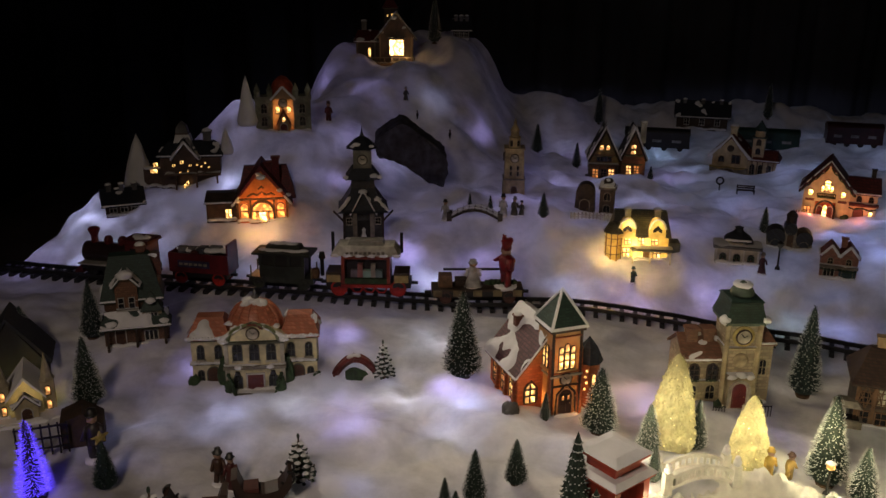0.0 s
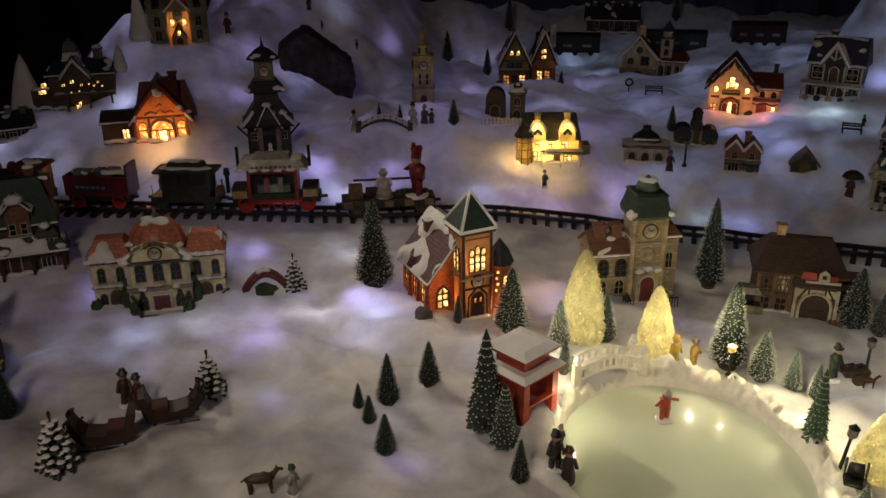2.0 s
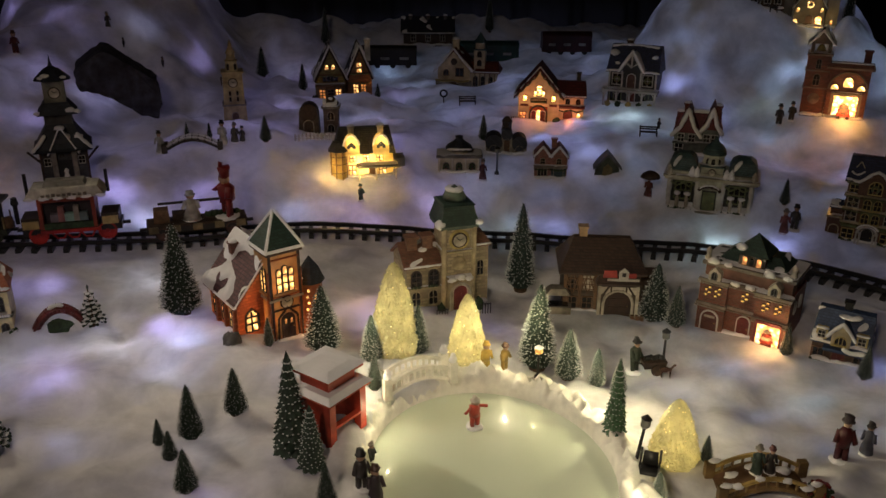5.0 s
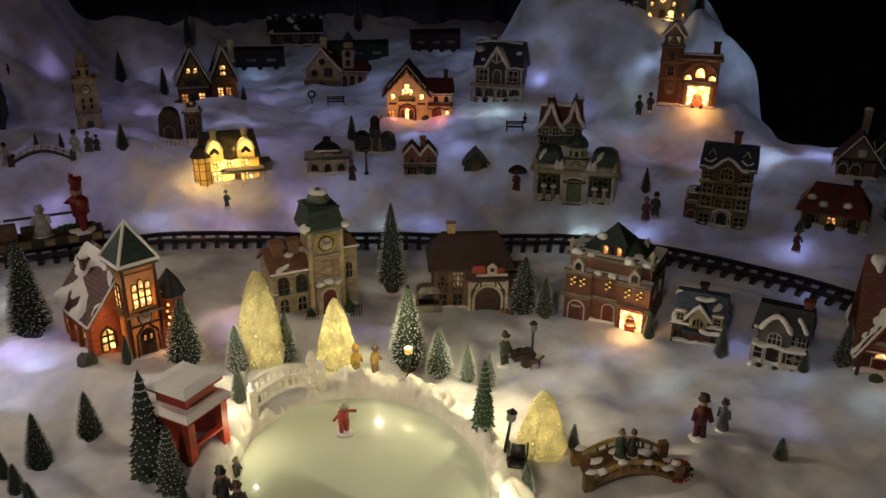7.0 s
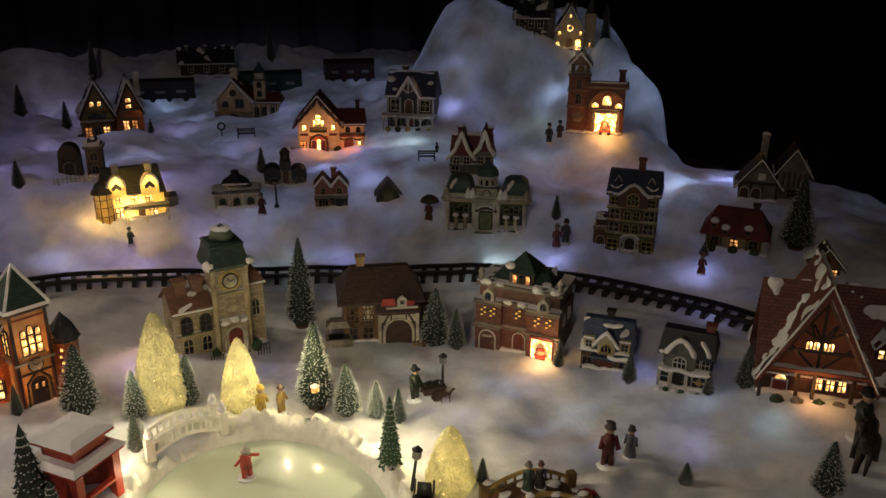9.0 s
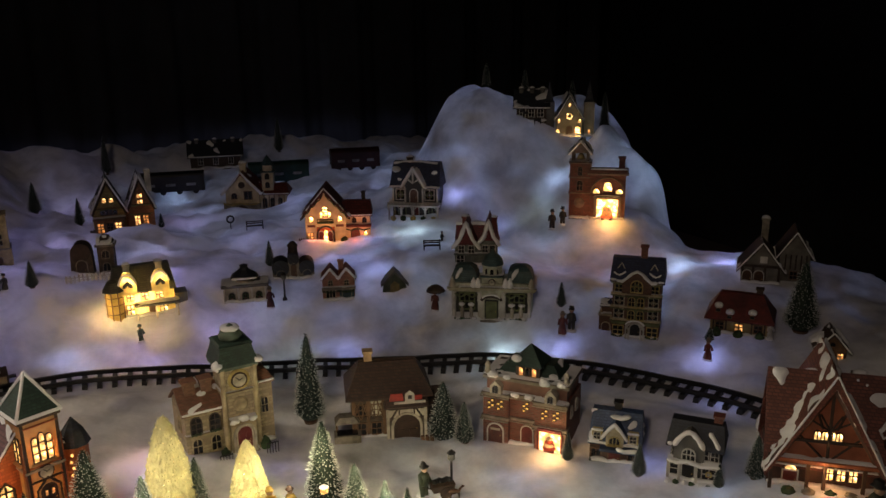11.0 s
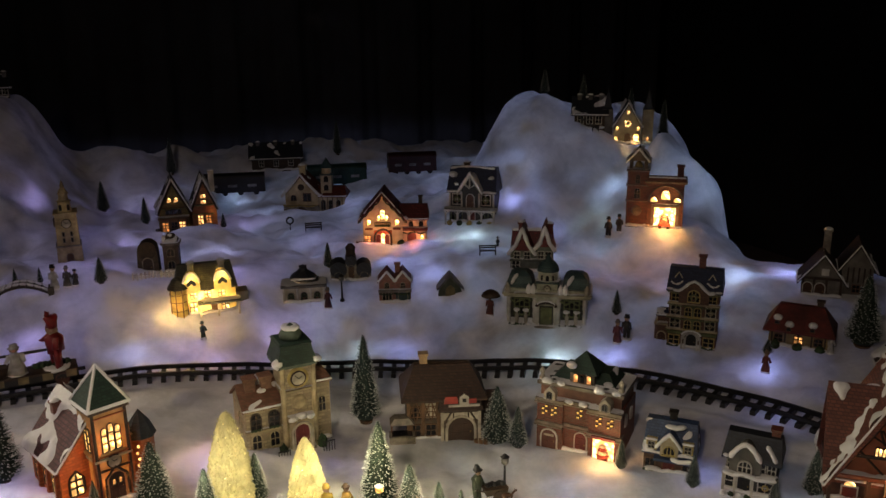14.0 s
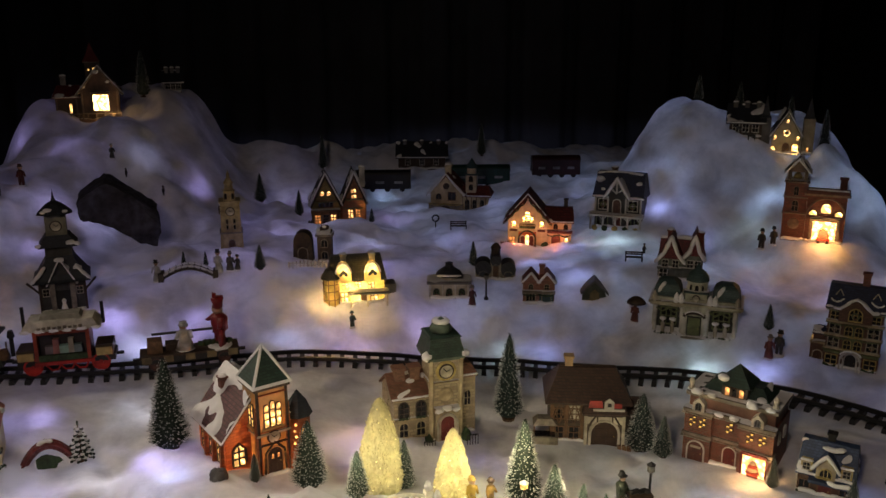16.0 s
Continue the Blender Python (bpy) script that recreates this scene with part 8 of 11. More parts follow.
def lodge():
    h = House("hilltop_lodge", -0.195, 3.290, 4, "dark ornate lodge on the mountain with one bright square window", "model lodge")
    wall = paint((0.12, 0.075, 0.055), 0.6, "dark_log", 0.4)
    trim = paint((0.30, 0.24, 0.18), 0.6, "pale_log_ends", 0.35)
    h.gable(0.02, 0, 0, 0.130, 0.12, 0.110, 0.080, wall, WINE_ROOF, "y", 0.014, 0.2)
    h.bars("bargeboard", trim, [((0.02 - 0.078, -0.017, 0.092), (0.02, -0.017, 0.190)), ((0.02, -0.017, 0.190), (0.02 + 0.078, -0.017, 0.092))], 0.0034)
    h.dabs([(0.012, -0.016, 0.176, 0.012), (0.050, -0.016, 0.140, 0.008), (-0.034, -0.014, 0.124, 0.008)])
    h.box("wing", wall, -0.085, 0.02, 0, 0.09, 0.09, 0.085)
    h.hip(-0.085, 0.02, 0.085, 0.09, 0.09, 0.040, WINE_ROOF, 0.7, 0.2, 0.010, 0.25)
    h.window(0.022, -0.001, 0.038, 0.052, 0.056, "f", glow((1.0, 0.66, 0.28), 5.0, "lodge_window"), False, None, OAK, "bright_window")
    h.ledge(0.022, -0.010, 0.097, 0.066, 0.012, 0.004, trim, True, "window_hood")
    h.window(-0.080, 0.02, 0.030, 0.008, 0.034, "f", LIT, False, None, OAK)
    for x in (-0.040, 0.078, -0.126, -0.060):
        h.box("log_post", trim, x, -0.004 if x > -0.05 else 0.016, 0, 0.006, 0.006, 0.106 if x > -0.05 else 0.082)
    h.box("deck", OAK, -0.01, -0.04, 0, 0.20, 0.05, 0.010)
    h.bars("deck_rail", trim, [((-0.108, -0.038, 0.032), (0.088, -0.038, 0.032))] + [((-0.108 + 0.028 * k, -0.038, 0.008), (-0.108 + 0.028 * k, -0.038, 0.034)) for k in range(8)], 0.0018, 4)
    h.box("tower", wall, 0.0, 0.05, 0.12, 0.046, 0.05, 0.085)
    h.ledge(0.0, 0.044, 0.204, 0.058, 0.062, 0.004, trim, True, "tower_band")
    h.turned("tower_roof", WINE_ROOF, 0.0, 0.075, [(0.042, 0.208), (0.020, 0.236), (0.0, 0.276)], 4, "steep pointed tower roof", math.pi / 4)
    for x in (-0.010, 0.006):
        h.window(x, 0.05, 0.180 if x > 0 else 0.176, 0.006, 0.007, "f", LIT, False, None, OAK)
    h.chimney(-0.10, 0.07, 0.11, 0.018, 0.044, STONE)
    # lamp added outside: the warm pool below the bright window
    h.bulb(0.052, -0.055, 0.025, 0.085, WARM, 0.002)


def fire_station():
    h = House("fire_station", 1.850, 1.985, -40, "brick fire station with tower and bright open engine bay", "model fire station")
    wall = courses((0.19, 0.060, 0.042), (0.08, 0.04, 0.03), "dark_red_brick", 0.010, 0.005)
    trim = paint((0.26, 0.20, 0.16), 0.6, "worn_stone_trim", 0.35)
    h.box("wall", wall, 0.022, 0, 0, 0.105, 0.09, 0.140)
    h.ledge(0.022, -0.008, 0.140, 0.122, 0.106, 0.006, trim, False, "cornice")
    h.box("parapet", wall, 0.022, -0.004, 0.146, 0.114, 0.008, 0.010)
    h.snow_line([(-0.030, 0.001, 0.157), (0.022, -0.001, 0.158), (0.078, 0.001, 0.157)], 0.0034, "parapet_snow")
    h.box("tower", wall, -0.062, 0.006, 0, 0.062, 0.06, 0.176)
    for z in (0.080, 0.128, 0.172):
        h.ledge(-0.062, 0.002, z, 0.068, 0.066, 0.004, trim, z > 0.15, "tower_band")
    # open belfry with a peaked, snow-edged cap
    for sx in (-1, 1):
        for sy in (0, 1):
            h.box("belfry_post", trim, -0.062 + sx * 0.022, 0.012 + sy * 0.044, 0.176, 0.009, 0.008, 0.028)
    h.turned("bell", MUSTARD, -0.062, 0.036, [(0.013, 0.182), (0.010, 0.190), (0.006, 0.198), (0, 0.200)], 12, "small brass bell", rounded=True)
    h.gable(-0.062, 0.006, 0.204, 0.056, 0.060, 0.002, 0.032, trim, SLATE, "y", 0.006, 0.35, 0.004, "belfry_gable")
    h.swag([(-0.096, -0.002, 0.202), (-0.062, -0.002, 0.240), (-0.028, -0.002, 0.202)], 0.0030, CAP, "verge_snow")
    hot = glow((1.0, 0.60, 0.22), 4.2, "engine_bay")
    bay = h.window(0.022, -0.001, 0.004, 0.062, 0.062, "f", hot, False, None, trim, "engine_bay")
    red, dark = paint((0.50, 0.045, 0.03), 0.35, "engine_red"), IRON
    bm = bmesh.new()
    bm_box(bm, 0, -0.010, 0.009, 0.032, 0.014, 0.016, 0.94)
    bm_box(bm, 0, -0.009, 0.025, 0.026, 0.012, 0.013, 0.84)
    bm_box(bm, 0, -0.012, 0.010, 0.036, 0.016, 0.004)
    part("fire_engine", bm, red, bay, "small red fire engine in the bay")
    bm = bmesh.new()
    for k in (-1, 1):
        bm_lathe(bm, k * 0.012, -0.014, [(0.0045, 0.001), (0.0045, 0.009)], 8)
        bm_box(bm, k * 0.006, -0.0162, 0.027, 0.009, 0.001, 0.008)
    bm_box(bm, 0, -0.0180, 0.013, 0.014, 0.001, 0.008)
    part("engine_fittings", bm, dark, bay)
    bm = bmesh.new()
    for k in (-1, 1):
        bm_ball(bm, k * 0.011, -0.018, 0.019, 0.0026, seg=7, rings=5)
    bm_box(bm, 0, -0.011, 0.038, 0.010, 0.005, 0.004)
    part("engine_lamps", bm, MUSTARD, bay)
    arch = glow((1.0, 0.60, 0.20), 4.2)
    h.window(0.022, -0.001, 0.092, 0.024, 0.026, "f", arch, True, None, trim)
    for x in (-0.012, 0.056):
        h.window(x, -0.001, 0.084, 0.019, 0.013, "f", arch, True, None, trim)
    arc = [(0.022 + 0.050 * math.cos(a), -0.004, 0.084 + 0.050 * math.sin(a)) for a in [math.pi * k / 12 for k in range(13)]]
    h.bars("arch_moulding", trim, list(zip(arc, arc[1:])), 0.0026)
    h.ledge(0.022, -0.010, 0.068, 0.080, 0.010, 0.007, trim, True, "lintel")
    for x in (-0.014, 0.058):
        h.box("bay_pier", trim, x, -0.005, 0, 0.008, 0.006, 0.068)
    h.turned("rose", trim, 0, 0, [(0.016, 0), (0.016, 0.003), (0.011, 0.004), (0.004, 0.002)], 16).matrix_basis = pose(-0.062, 0.0055, 0.052, 90, 0, 0)
    h.window(-0.062, 0.006, 0.090, 0.016, 0.030, "f", None, True, (2, 2), trim)
    h.window(-0.062, 0.006, 0.136, 0.012, 0.026, "f", None, True, (2, 2), trim)
    h.chimney(0.062, 0.06, 0.146, 0.018, 0.036, wall, False)
    # two lamps added outside for the light of bay and arched windows
    h.bulb(0.022, -0.05, 0.030, 0.30, (1.0, 0.42, 0.10), 0.002)
    h.bulb(0.022, -0.030, 0.100, 0.03, (1.0, 0.55, 0.20), 0.002)


def hill_church():
    h = House("hilltop_church", 1.950, 2.300, -34, "pale hilltop church with pointed gable and lit rose window", "model church")
    wall = shell((0.42, 0.37, 0.28), 0.12, "lit_pale_stone")
    h.gable(0.012, 0, 0, 0.086, 0.11, 0.062, 0.068, wall, SLATE, "y", 0.006, 0.35)
    for s in (-1, 1):
        h.box("tower", GREY if s < 0 else wall, 0.012 + s * 0.066, 0.01, 0, 0.034, 0.034, 0.115)
        h.turned("spire", SLATE, 0.012 + s * 0.066, 0.027, [(0.024, 0.115), (0.018, 0.122), (0.0, 0.185)], 4, "", math.pi / 4)
    hot = glow((1.0, 0.58, 0.20), 3.2)
    rose = h.turned("rose_window", STONE, 0, 0, [(0.0125, 0), (0.0125, 0.001), (0.004, 0.001)], 16)
    rose.matrix_basis = pose(0.012, -0.001, 0.070, 90, 0, 0)
    for k in range(8):
        bm = bmesh.new()
        bm_ball(bm, 0.0085 * math.cos(k * math.pi / 4), 0.0085 * math.sin(k * math.pi / 4), 0.001, 0.0026, 0.0026, 0.0012, 8, 4)
        part("rose_light", bm, hot, rose)
    h.window(0.012, -0.001, 0.102, 0.008, 0.010, "f", hot, True, None, STONE)
    for x in (-0.022, 0.046):
        h.window(x, -0.001, 0.048, 0.008, 0.012, "f", LIT, True, None, STONE)
    h.window(0.040, -0.001, 0.002, 0.018, 0.034, "f", glow((1.0, 0.55, 0.16), 4.7), True, None, STONE, "lit_doorway")
    h.window(-0.026, -0.001, 0.004, 0.012, 0.022, "f", LIT, True, None, STONE)
    h.door(0.012, -0.002, 0.002, 0.020, 0.036, DOOR_BROWN, True, trim=STONE)
    h.window(0.078, 0.01, 0.010, 0.006, 0.014, "f", LIT_SOFT, True, None, STONE)
    h.bulb(0.012, 0.05, 0.04, 0.07, WARM)
    # lamp added before the lit doorway to brighten the snow there
    h.bulb(0.034, -0.035, 0.014, 0.035, WARM, 0.002)


for build in (church, villa, green_house, side_church, town_hall, stable, hotel, blue_shop, white_house, inn, library, cherry_house, tall_house, red_roof_house,
              tudor_house, small_hut, cottage, kiosk, arches, corner_shop, navy_house, red_house, chalet, twin_gables, gatehouse, clock_tower, dark_tower,
              station, manor, abbey, lodge, fire_station, hill_church):
    build()

# ---------------------------------------------------------------- trees in the snow
BLUEGREEN = paint((0.03, 0.065, 0.06), 0.7, "bluish_bristle", 0.5, 120.0, 0.2)
BRIGHT = paint((0.07, 0.17, 0.08), 0.6, "bright_bristle", 0.4, 120.0, 0.2)
T1, T2, T3 = "green bottle brush tree with white flocked tips", "dark bluish bottle brush tree on a wooden disc", "tiered dark green toy tree edged with snow"


def tree_family(build, rows):
    """One tree is built, the others are its copies. Rows: x, y, height, width factor, label, turn."""
    proto = build()
    made = []
    for x, y, h, fat, label, turn in rows:
        made.append(set_tree(proto, x, y, h, fat, label, turn))
    for ob in (*proto.children_recursive, proto):
        bpy.data.objects.remove(ob)
    return made


tree_family(lambda: brush_tree(640, 3), [
    (0.048, 1.655, 0.200, 0.92, T1, 0.4), (0.304, 1.440, 0.138, 1.15, T1, 1.1), (0.383, 1.372, 0.098, 1.05, T1, 2.0), (0.477, 1.393, 0.105, 0.95, T1, 2.9),
    (0.690, 1.318, 0.178, 0.92, T1, 3.3), (0.725, 1.256, 0.106, 1.1, T1, 4.0), (0.772, 1.232, 0.080, 1.0, T1, 5.0), (0.803, 1.205, 0.074, 0.9, T1, 0.9),
    (0.205, 1.470, 0.062, 0.8, T1, 5.5), (0.362, 1.245, 0.070, 0.95, T1, 0.2), (1.912, 1.285, 0.180, 1.05, T1, 1.7), (-0.692, 1.506, 0.150, 0.95, T1, 2.2),
    (0.707, 0.895, 0.052, 1.2, T1, 3.0)])
tree_family(lambda: brush_tree(620, 11, green=BLUEGREEN), [
    (0.783, 1.650, 0.212, 0.72, "tall slim dark blue-green toy tree", 0.3), (1.009, 1.446, 0.136, 1.15, T2, 1.2), (1.035, 1.403, 0.096, 1.0, T2, 2.3), (1.163, 1.215, 0.064, 0.9, T2, 3.1),
    (1.248, 1.102, 0.068, 1.0, T2, 0.8), (1.336, 0.984, 0.050, 1.0, T2, 1.9), (1.403, 0.958, 0.092, 1.0, T2, 2.6), (1.120, 0.815, 0.042, 1.4, T2, 0.1),
    (0.840, 0.977, 0.050, 1.0, T2, 5.2), (1.272, 0.675, 0.095, 1.2, T2, 1.5), (-0.783, 1.768, 0.136, 0.95, T2, 2.5), (-0.899, 1.685, 0.126, 1.2, T2, 3.5),
    (1.526, 1.733, 0.070, 0.9, T2, 0.5), (1.735, 1.405, 0.036, 1.6, T2, 1.0), (0.907, 2.290, 0.078, 0.85, T2, 2.0), (0.477, 2.955, 0.094, 0.8, T2, 2.4),
    (0.359, 3.160, 0.110, 0.95, "dark blue toy tree far up the slope", 0.9), (0.716, 2.850, 0.050, 1.0, T2, 1.4), (0.292, 2.342, 0.074, 1.05, "rounded dark shrub tree", 3.8),
    (0.145, 2.42, 0.045, 0.8, T2, 0.7), (0.085, 2.43, 0.04, 0.8, T2, 1.7), (0.640, 3.47, 0.15, 0.6, "tall dark tree at the back of the village", 2.1),
    (1.34, 3.50, 0.15, 0.6, "tall dark tree at the back of the village", 1.6), (2.02, 2.36, 0.13, 0.7, "tall dark tree behind the hilltop church", 0.4),
    (1.90, 2.47, 0.12, 0.7, "tall dark tree behind the hilltop church", 1.4), (2.13, 2.32, 0.15, 0.6, "tall dark tree behind the hilltop church", 2.4), (1.80, 2.56, 0.09, 0.8, T2, 3.4),
    (-0.03, 3.36, 0.17, 0.7, "tall dark tree beside the hilltop lodge", 1.1), (0.085, 2.10, 0.03, 1.2, T2, 0.5), (1.66, 1.60, 0.115, 0.95, "dark tree against the townhouse", 0.6)])
tree_family(lambda: brush_tree(260, 23, green=GREEN), [
    (0.131, 1.258, 0.088, 1.05, "plain dark green toy tree", 0.7), (0.059, 1.209, 0.100, 0.95, "plain dark green toy tree", 1.6), (0.010, 1.209, 0.050, 0.95, "small dark green toy tree", 2.2),
    (0.027, 1.165, 0.054, 1.1, "small dark green toy tree", 3.3), (0.237, 0.978, 0.075, 0.9, "plain dark green toy tree", 4.1), (0.050, 1.079, 0.075, 1.1, "leaning dark green toy tree", 4.9)])


def tiered(seed, green):
    """Stacked skirts of branches with a white edge to each."""
    top = new("tiered_tree")
    tree_foot(top)
    rnd = random.Random(seed)
    bm, edge = bmesh.new(), bmesh.new()
    tiers = 13
    for k in range(tiers):
        z = 0.06 + 0.90 * k / tiers
        r = 0.20 * (1 - k / tiers) ** 0.85 + 0.025
        hgt = 0.90 / tiers * 1.7
        seg = 18
        ring = []
        for i in range(seg):
            a = 2 * math.pi * i / seg + k
            q = r * (1.0 if i % 2 else 0.80) * rnd.uniform(0.92, 1.08)
            ring.append(bm.verts.new((q * math.cos(a), q * math.sin(a), z - (0.012 if i % 2 else 0.0))))
            bm_ball(edge, q * math.cos(a) * 0.98, q * math.sin(a) * 0.98, z + 0.003, 0.013, 0.013, 0.005, 5, 3)
        tip = bm.verts.new((0, 0, min(z + hgt + 0.05, 1.0)))
        for i in range(seg):
            bm.faces.new((ring[i], ring[(i + 1) % seg], tip))
        bm.faces.new(ring[::-1])
    c = part("crown", bm, green, top)
    part("snow_edges", edge, FROST, c, "white edge to each tier")
    return top


star_tree = tree_family(lambda: brush_tree(60, 31, green=BLUEGREEN), [(-0.560, 1.240, 0.092, 1.1, "dark toy tree topped with a gold star", 0.9)])[0]
bm = bmesh.new()
bm_poly(bm, [((0.16 if k % 2 == 0 else 0.07) * math.sin(-math.pi * k / 5), 1.06 + (0.13 if k % 2 == 0 else 0.055) * math.cos(math.pi * k / 5)) for k in range(10)], -0.02, 0.02)
part("star", bm, MUSTARD, star_tree, "small gold star")
tree_family(lambda: tiered(5, GREEN), [(0.208, 1.123, 0.180, 0.80, T3, 0.3), (0.231, 1.075, 0.112, 0.95, T3, 1.5)])
tree_family(lambda: tiered(9, BRIGHT), [(0.708, 1.040, 0.132, 0.75, "bright green tiered tree beside the rink lamp", 0.6)])


def snowy_pine(seed):
    """A small moulded pine with separate drooping boughs loaded with snow."""
    top = new("snow_laden_pine")
    rnd = random.Random(seed)
    bm = bmesh.new()
    bm_rod(bm, (0, 0, 0), (0, 0, 0.95), 0.05, 0.012, 8)
    bm_lathe(bm, 0, 0, [(0.09, 0), (0.08, 0.03), (0.05, 0.05)], 8)
    part("trunk", bm, WOOD, top)
    g, s = bmesh.new(), bmesh.new()
    for k in range(7):
        z = 0.18 + 0.76 * k / 7
        n = 9 - k
        r = 0.27 * (1 - k / 7.6) + 0.03
        for i in range(n):
            a = 2 * math.pi * i / n + k * 0.7 + rnd.uniform(-.15, .15)
            q = r * rnd.uniform(0.85, 1.15)
            x, y = q * math.cos(a), q * math.sin(a)
            for t in (0.45, 0.75, 1.0):
                bm_ball(g, x * t, y * t, z - 0.05 * t, 0.055 * (1.2 - 0.5 * t), 0.055 * (1.2 - 0.5 * t), 0.030, 7, 4)
            bm_ball(s, x * 0.78, y * 0.78, z - 0.006, 0.066, 0.066, 0.024, 7, 4)
    bm_ball(g, 0, 0, 0.95, 0.03, 0.03, 0.06, 7, 5)
    c = part("crown", g, GREEN, top)
    part("bough_snow", s, CAP, c, "white snow lying on the boughs")
    return top


tree_family(lambda: snowy_pine(3), [(-0.120, 1.642, 0.090, 0.85, "dark little pine loaded with white snow", 0.3), (-0.241, 1.283, 0.096, 0.95, "little pine loaded with snow", 1.5), (-0.432, 1.093, 0.106, 0.95, "little pine loaded with snow", 2.9)])


# glowing golden tinsel trees
def gold_tree(x, y, h, fat, watts):
    top = thing("golden_tree", x, y, "golden tinsel tree glowing from inside", "lit tree", group="golden tinsel trees")
    gold = shell((0.84, 0.79, 0.48), 0.46, "gold_tinsel")
    w = h * fat
    bm = bmesh.new()
    vs = bmesh.ops.create_icosphere(bm, subdivisions=5, radius=1.0)["verts"]
    for v in vs:
        z = (v.co.z + 1) / 2
        r = 0.5 * (1 - z) ** 0.55 * min(1, 0.75 + z * 2.2)
        ang = math.atan2(v.co.y, v.co.x)
        q = Vector((w * r * math.cos(ang), w * r * math.sin(ang), h * z))
        k = r * (1 + 0.14 * noise.noise(q * 90) + 0.10 * noise.noise(q * 200) + 0.06 * noise.noise(q * 420))
        v.co = Vector((w * k * math.cos(ang), w * k * math.sin(ang), h * z))
    c = part("crown", bm, gold, top)
    me = bristle_mesh("tinsel", 1500, int(x * 900), lambda z: (0.5 * fat) * (1 - z) ** 0.55 * min(1, 0.75 + z * 2.2) + 0.010, 0.02, 0.012, gold, tip=0.93, z0=0.02)
    part("tinsel", me, None, c, "fine golden tinsel").scale = (h, h, h)
    rnd = random.Random(int(x * 100))
    bm = bmesh.new()
    for i in range(70):
        z = rnd.uniform(0.04, 0.94)
        a = rnd.uniform(0, 6.28)
        r = (0.5 * fat) * (1 - z) ** 0.55 * min(1, 0.75 + z * 2.2) * h
        bm_ball(bm, r * math.cos(a), r * math.sin(a), z * h, 0.0011, seg=6, rings=4)
    part("tiny_lights", bm, glow((1.0, 0.84, 0.46), 1.7, "tiny_light"), c, "pinpoint warm lights")["kind"] = "stuff"
    p = top.matrix_basis.translation
    for q in (0.25, 0.6):
        lamp("tree_bulb", "POINT", Matrix.Translation(p + Vector((0, 0, h * q))), watts * (1.0 if q < 0.5 else 0.5), (1.0, 0.82, 0.44), 0.010)
    return top


gold_tree(0.434, 1.405, 0.188, 0.52, 0.060)
gold_tree(0.564, 1.362, 0.140, 0.56, 0.09)
gold_tree(0.785, 0.985, 0.112, 0.74, 0.07)


# colour-changing fibre tree in the corner by the chapel
def fibre_tree():
    x, y, h = -0.668, 1.215, 0.150
    top = thing("fibre_optic_tree", x, y, "fibre optic tree glowing violet in the corner", "lit tree")
    c = tree_core(brush_radius, 0.5, paint((0.03, 0.02, 0.06), 0.5, "dark_fibre"), top)
    c.scale = (h, h, h)
    part("fibre_plume", bristle_mesh("fibre_plume", 1100, 5, brush_radius, 0.3, 0.007, glow((0.13, 0.07, 1.0), 1.6, "violet_fibre")), None, c)["kind"] = "stuff"
    bm = bmesh.new()
    bm_lathe(bm, 0, 0, [(0.022, 0), (0.018, 0.012), (0.008, 0.016)], 12)
    part("base", bm, IRON, top)
    lamp("fibre_light", "POINT", Matrix.Translation((x, y, snow_height(x, y) + 0.03)), 0.35, (0.25, 0.15, 1.0), 0.006)


fibre_tree()


# white cotton cones on the slope
def cotton_cone(x, y, h, r):
    top = thing("cotton_cone_tree", x, y, "white cotton cone tree on the slope", "toy tree")
    bm = bmesh.new()
    bm_lathe(bm, 0, 0, [(r * 0.9, 0), (r, h * 0.1), (r * 0.62, h * 0.45), (r * 0.3, h * 0.8), (0, h)], 14)
    for v in bm.verts:
        v.co += Vector((noise.noise(v.co * 60), noise.noise(v.co * 60 + Vector((5, 0, 0))), 0)) * r * 0.12
    part("cone", bm, CAP, top, rounded=True)


cotton_cone(-0.600, 2.625, 0.155, 0.032)
cotton_cone(-0.917, 2.531, 0.165, 0.050)
cotton_cone(-0.655, 2.56, 0.08, 0.025)

# ---------------------------------------------------------------- figurines, each one plain moulded shape


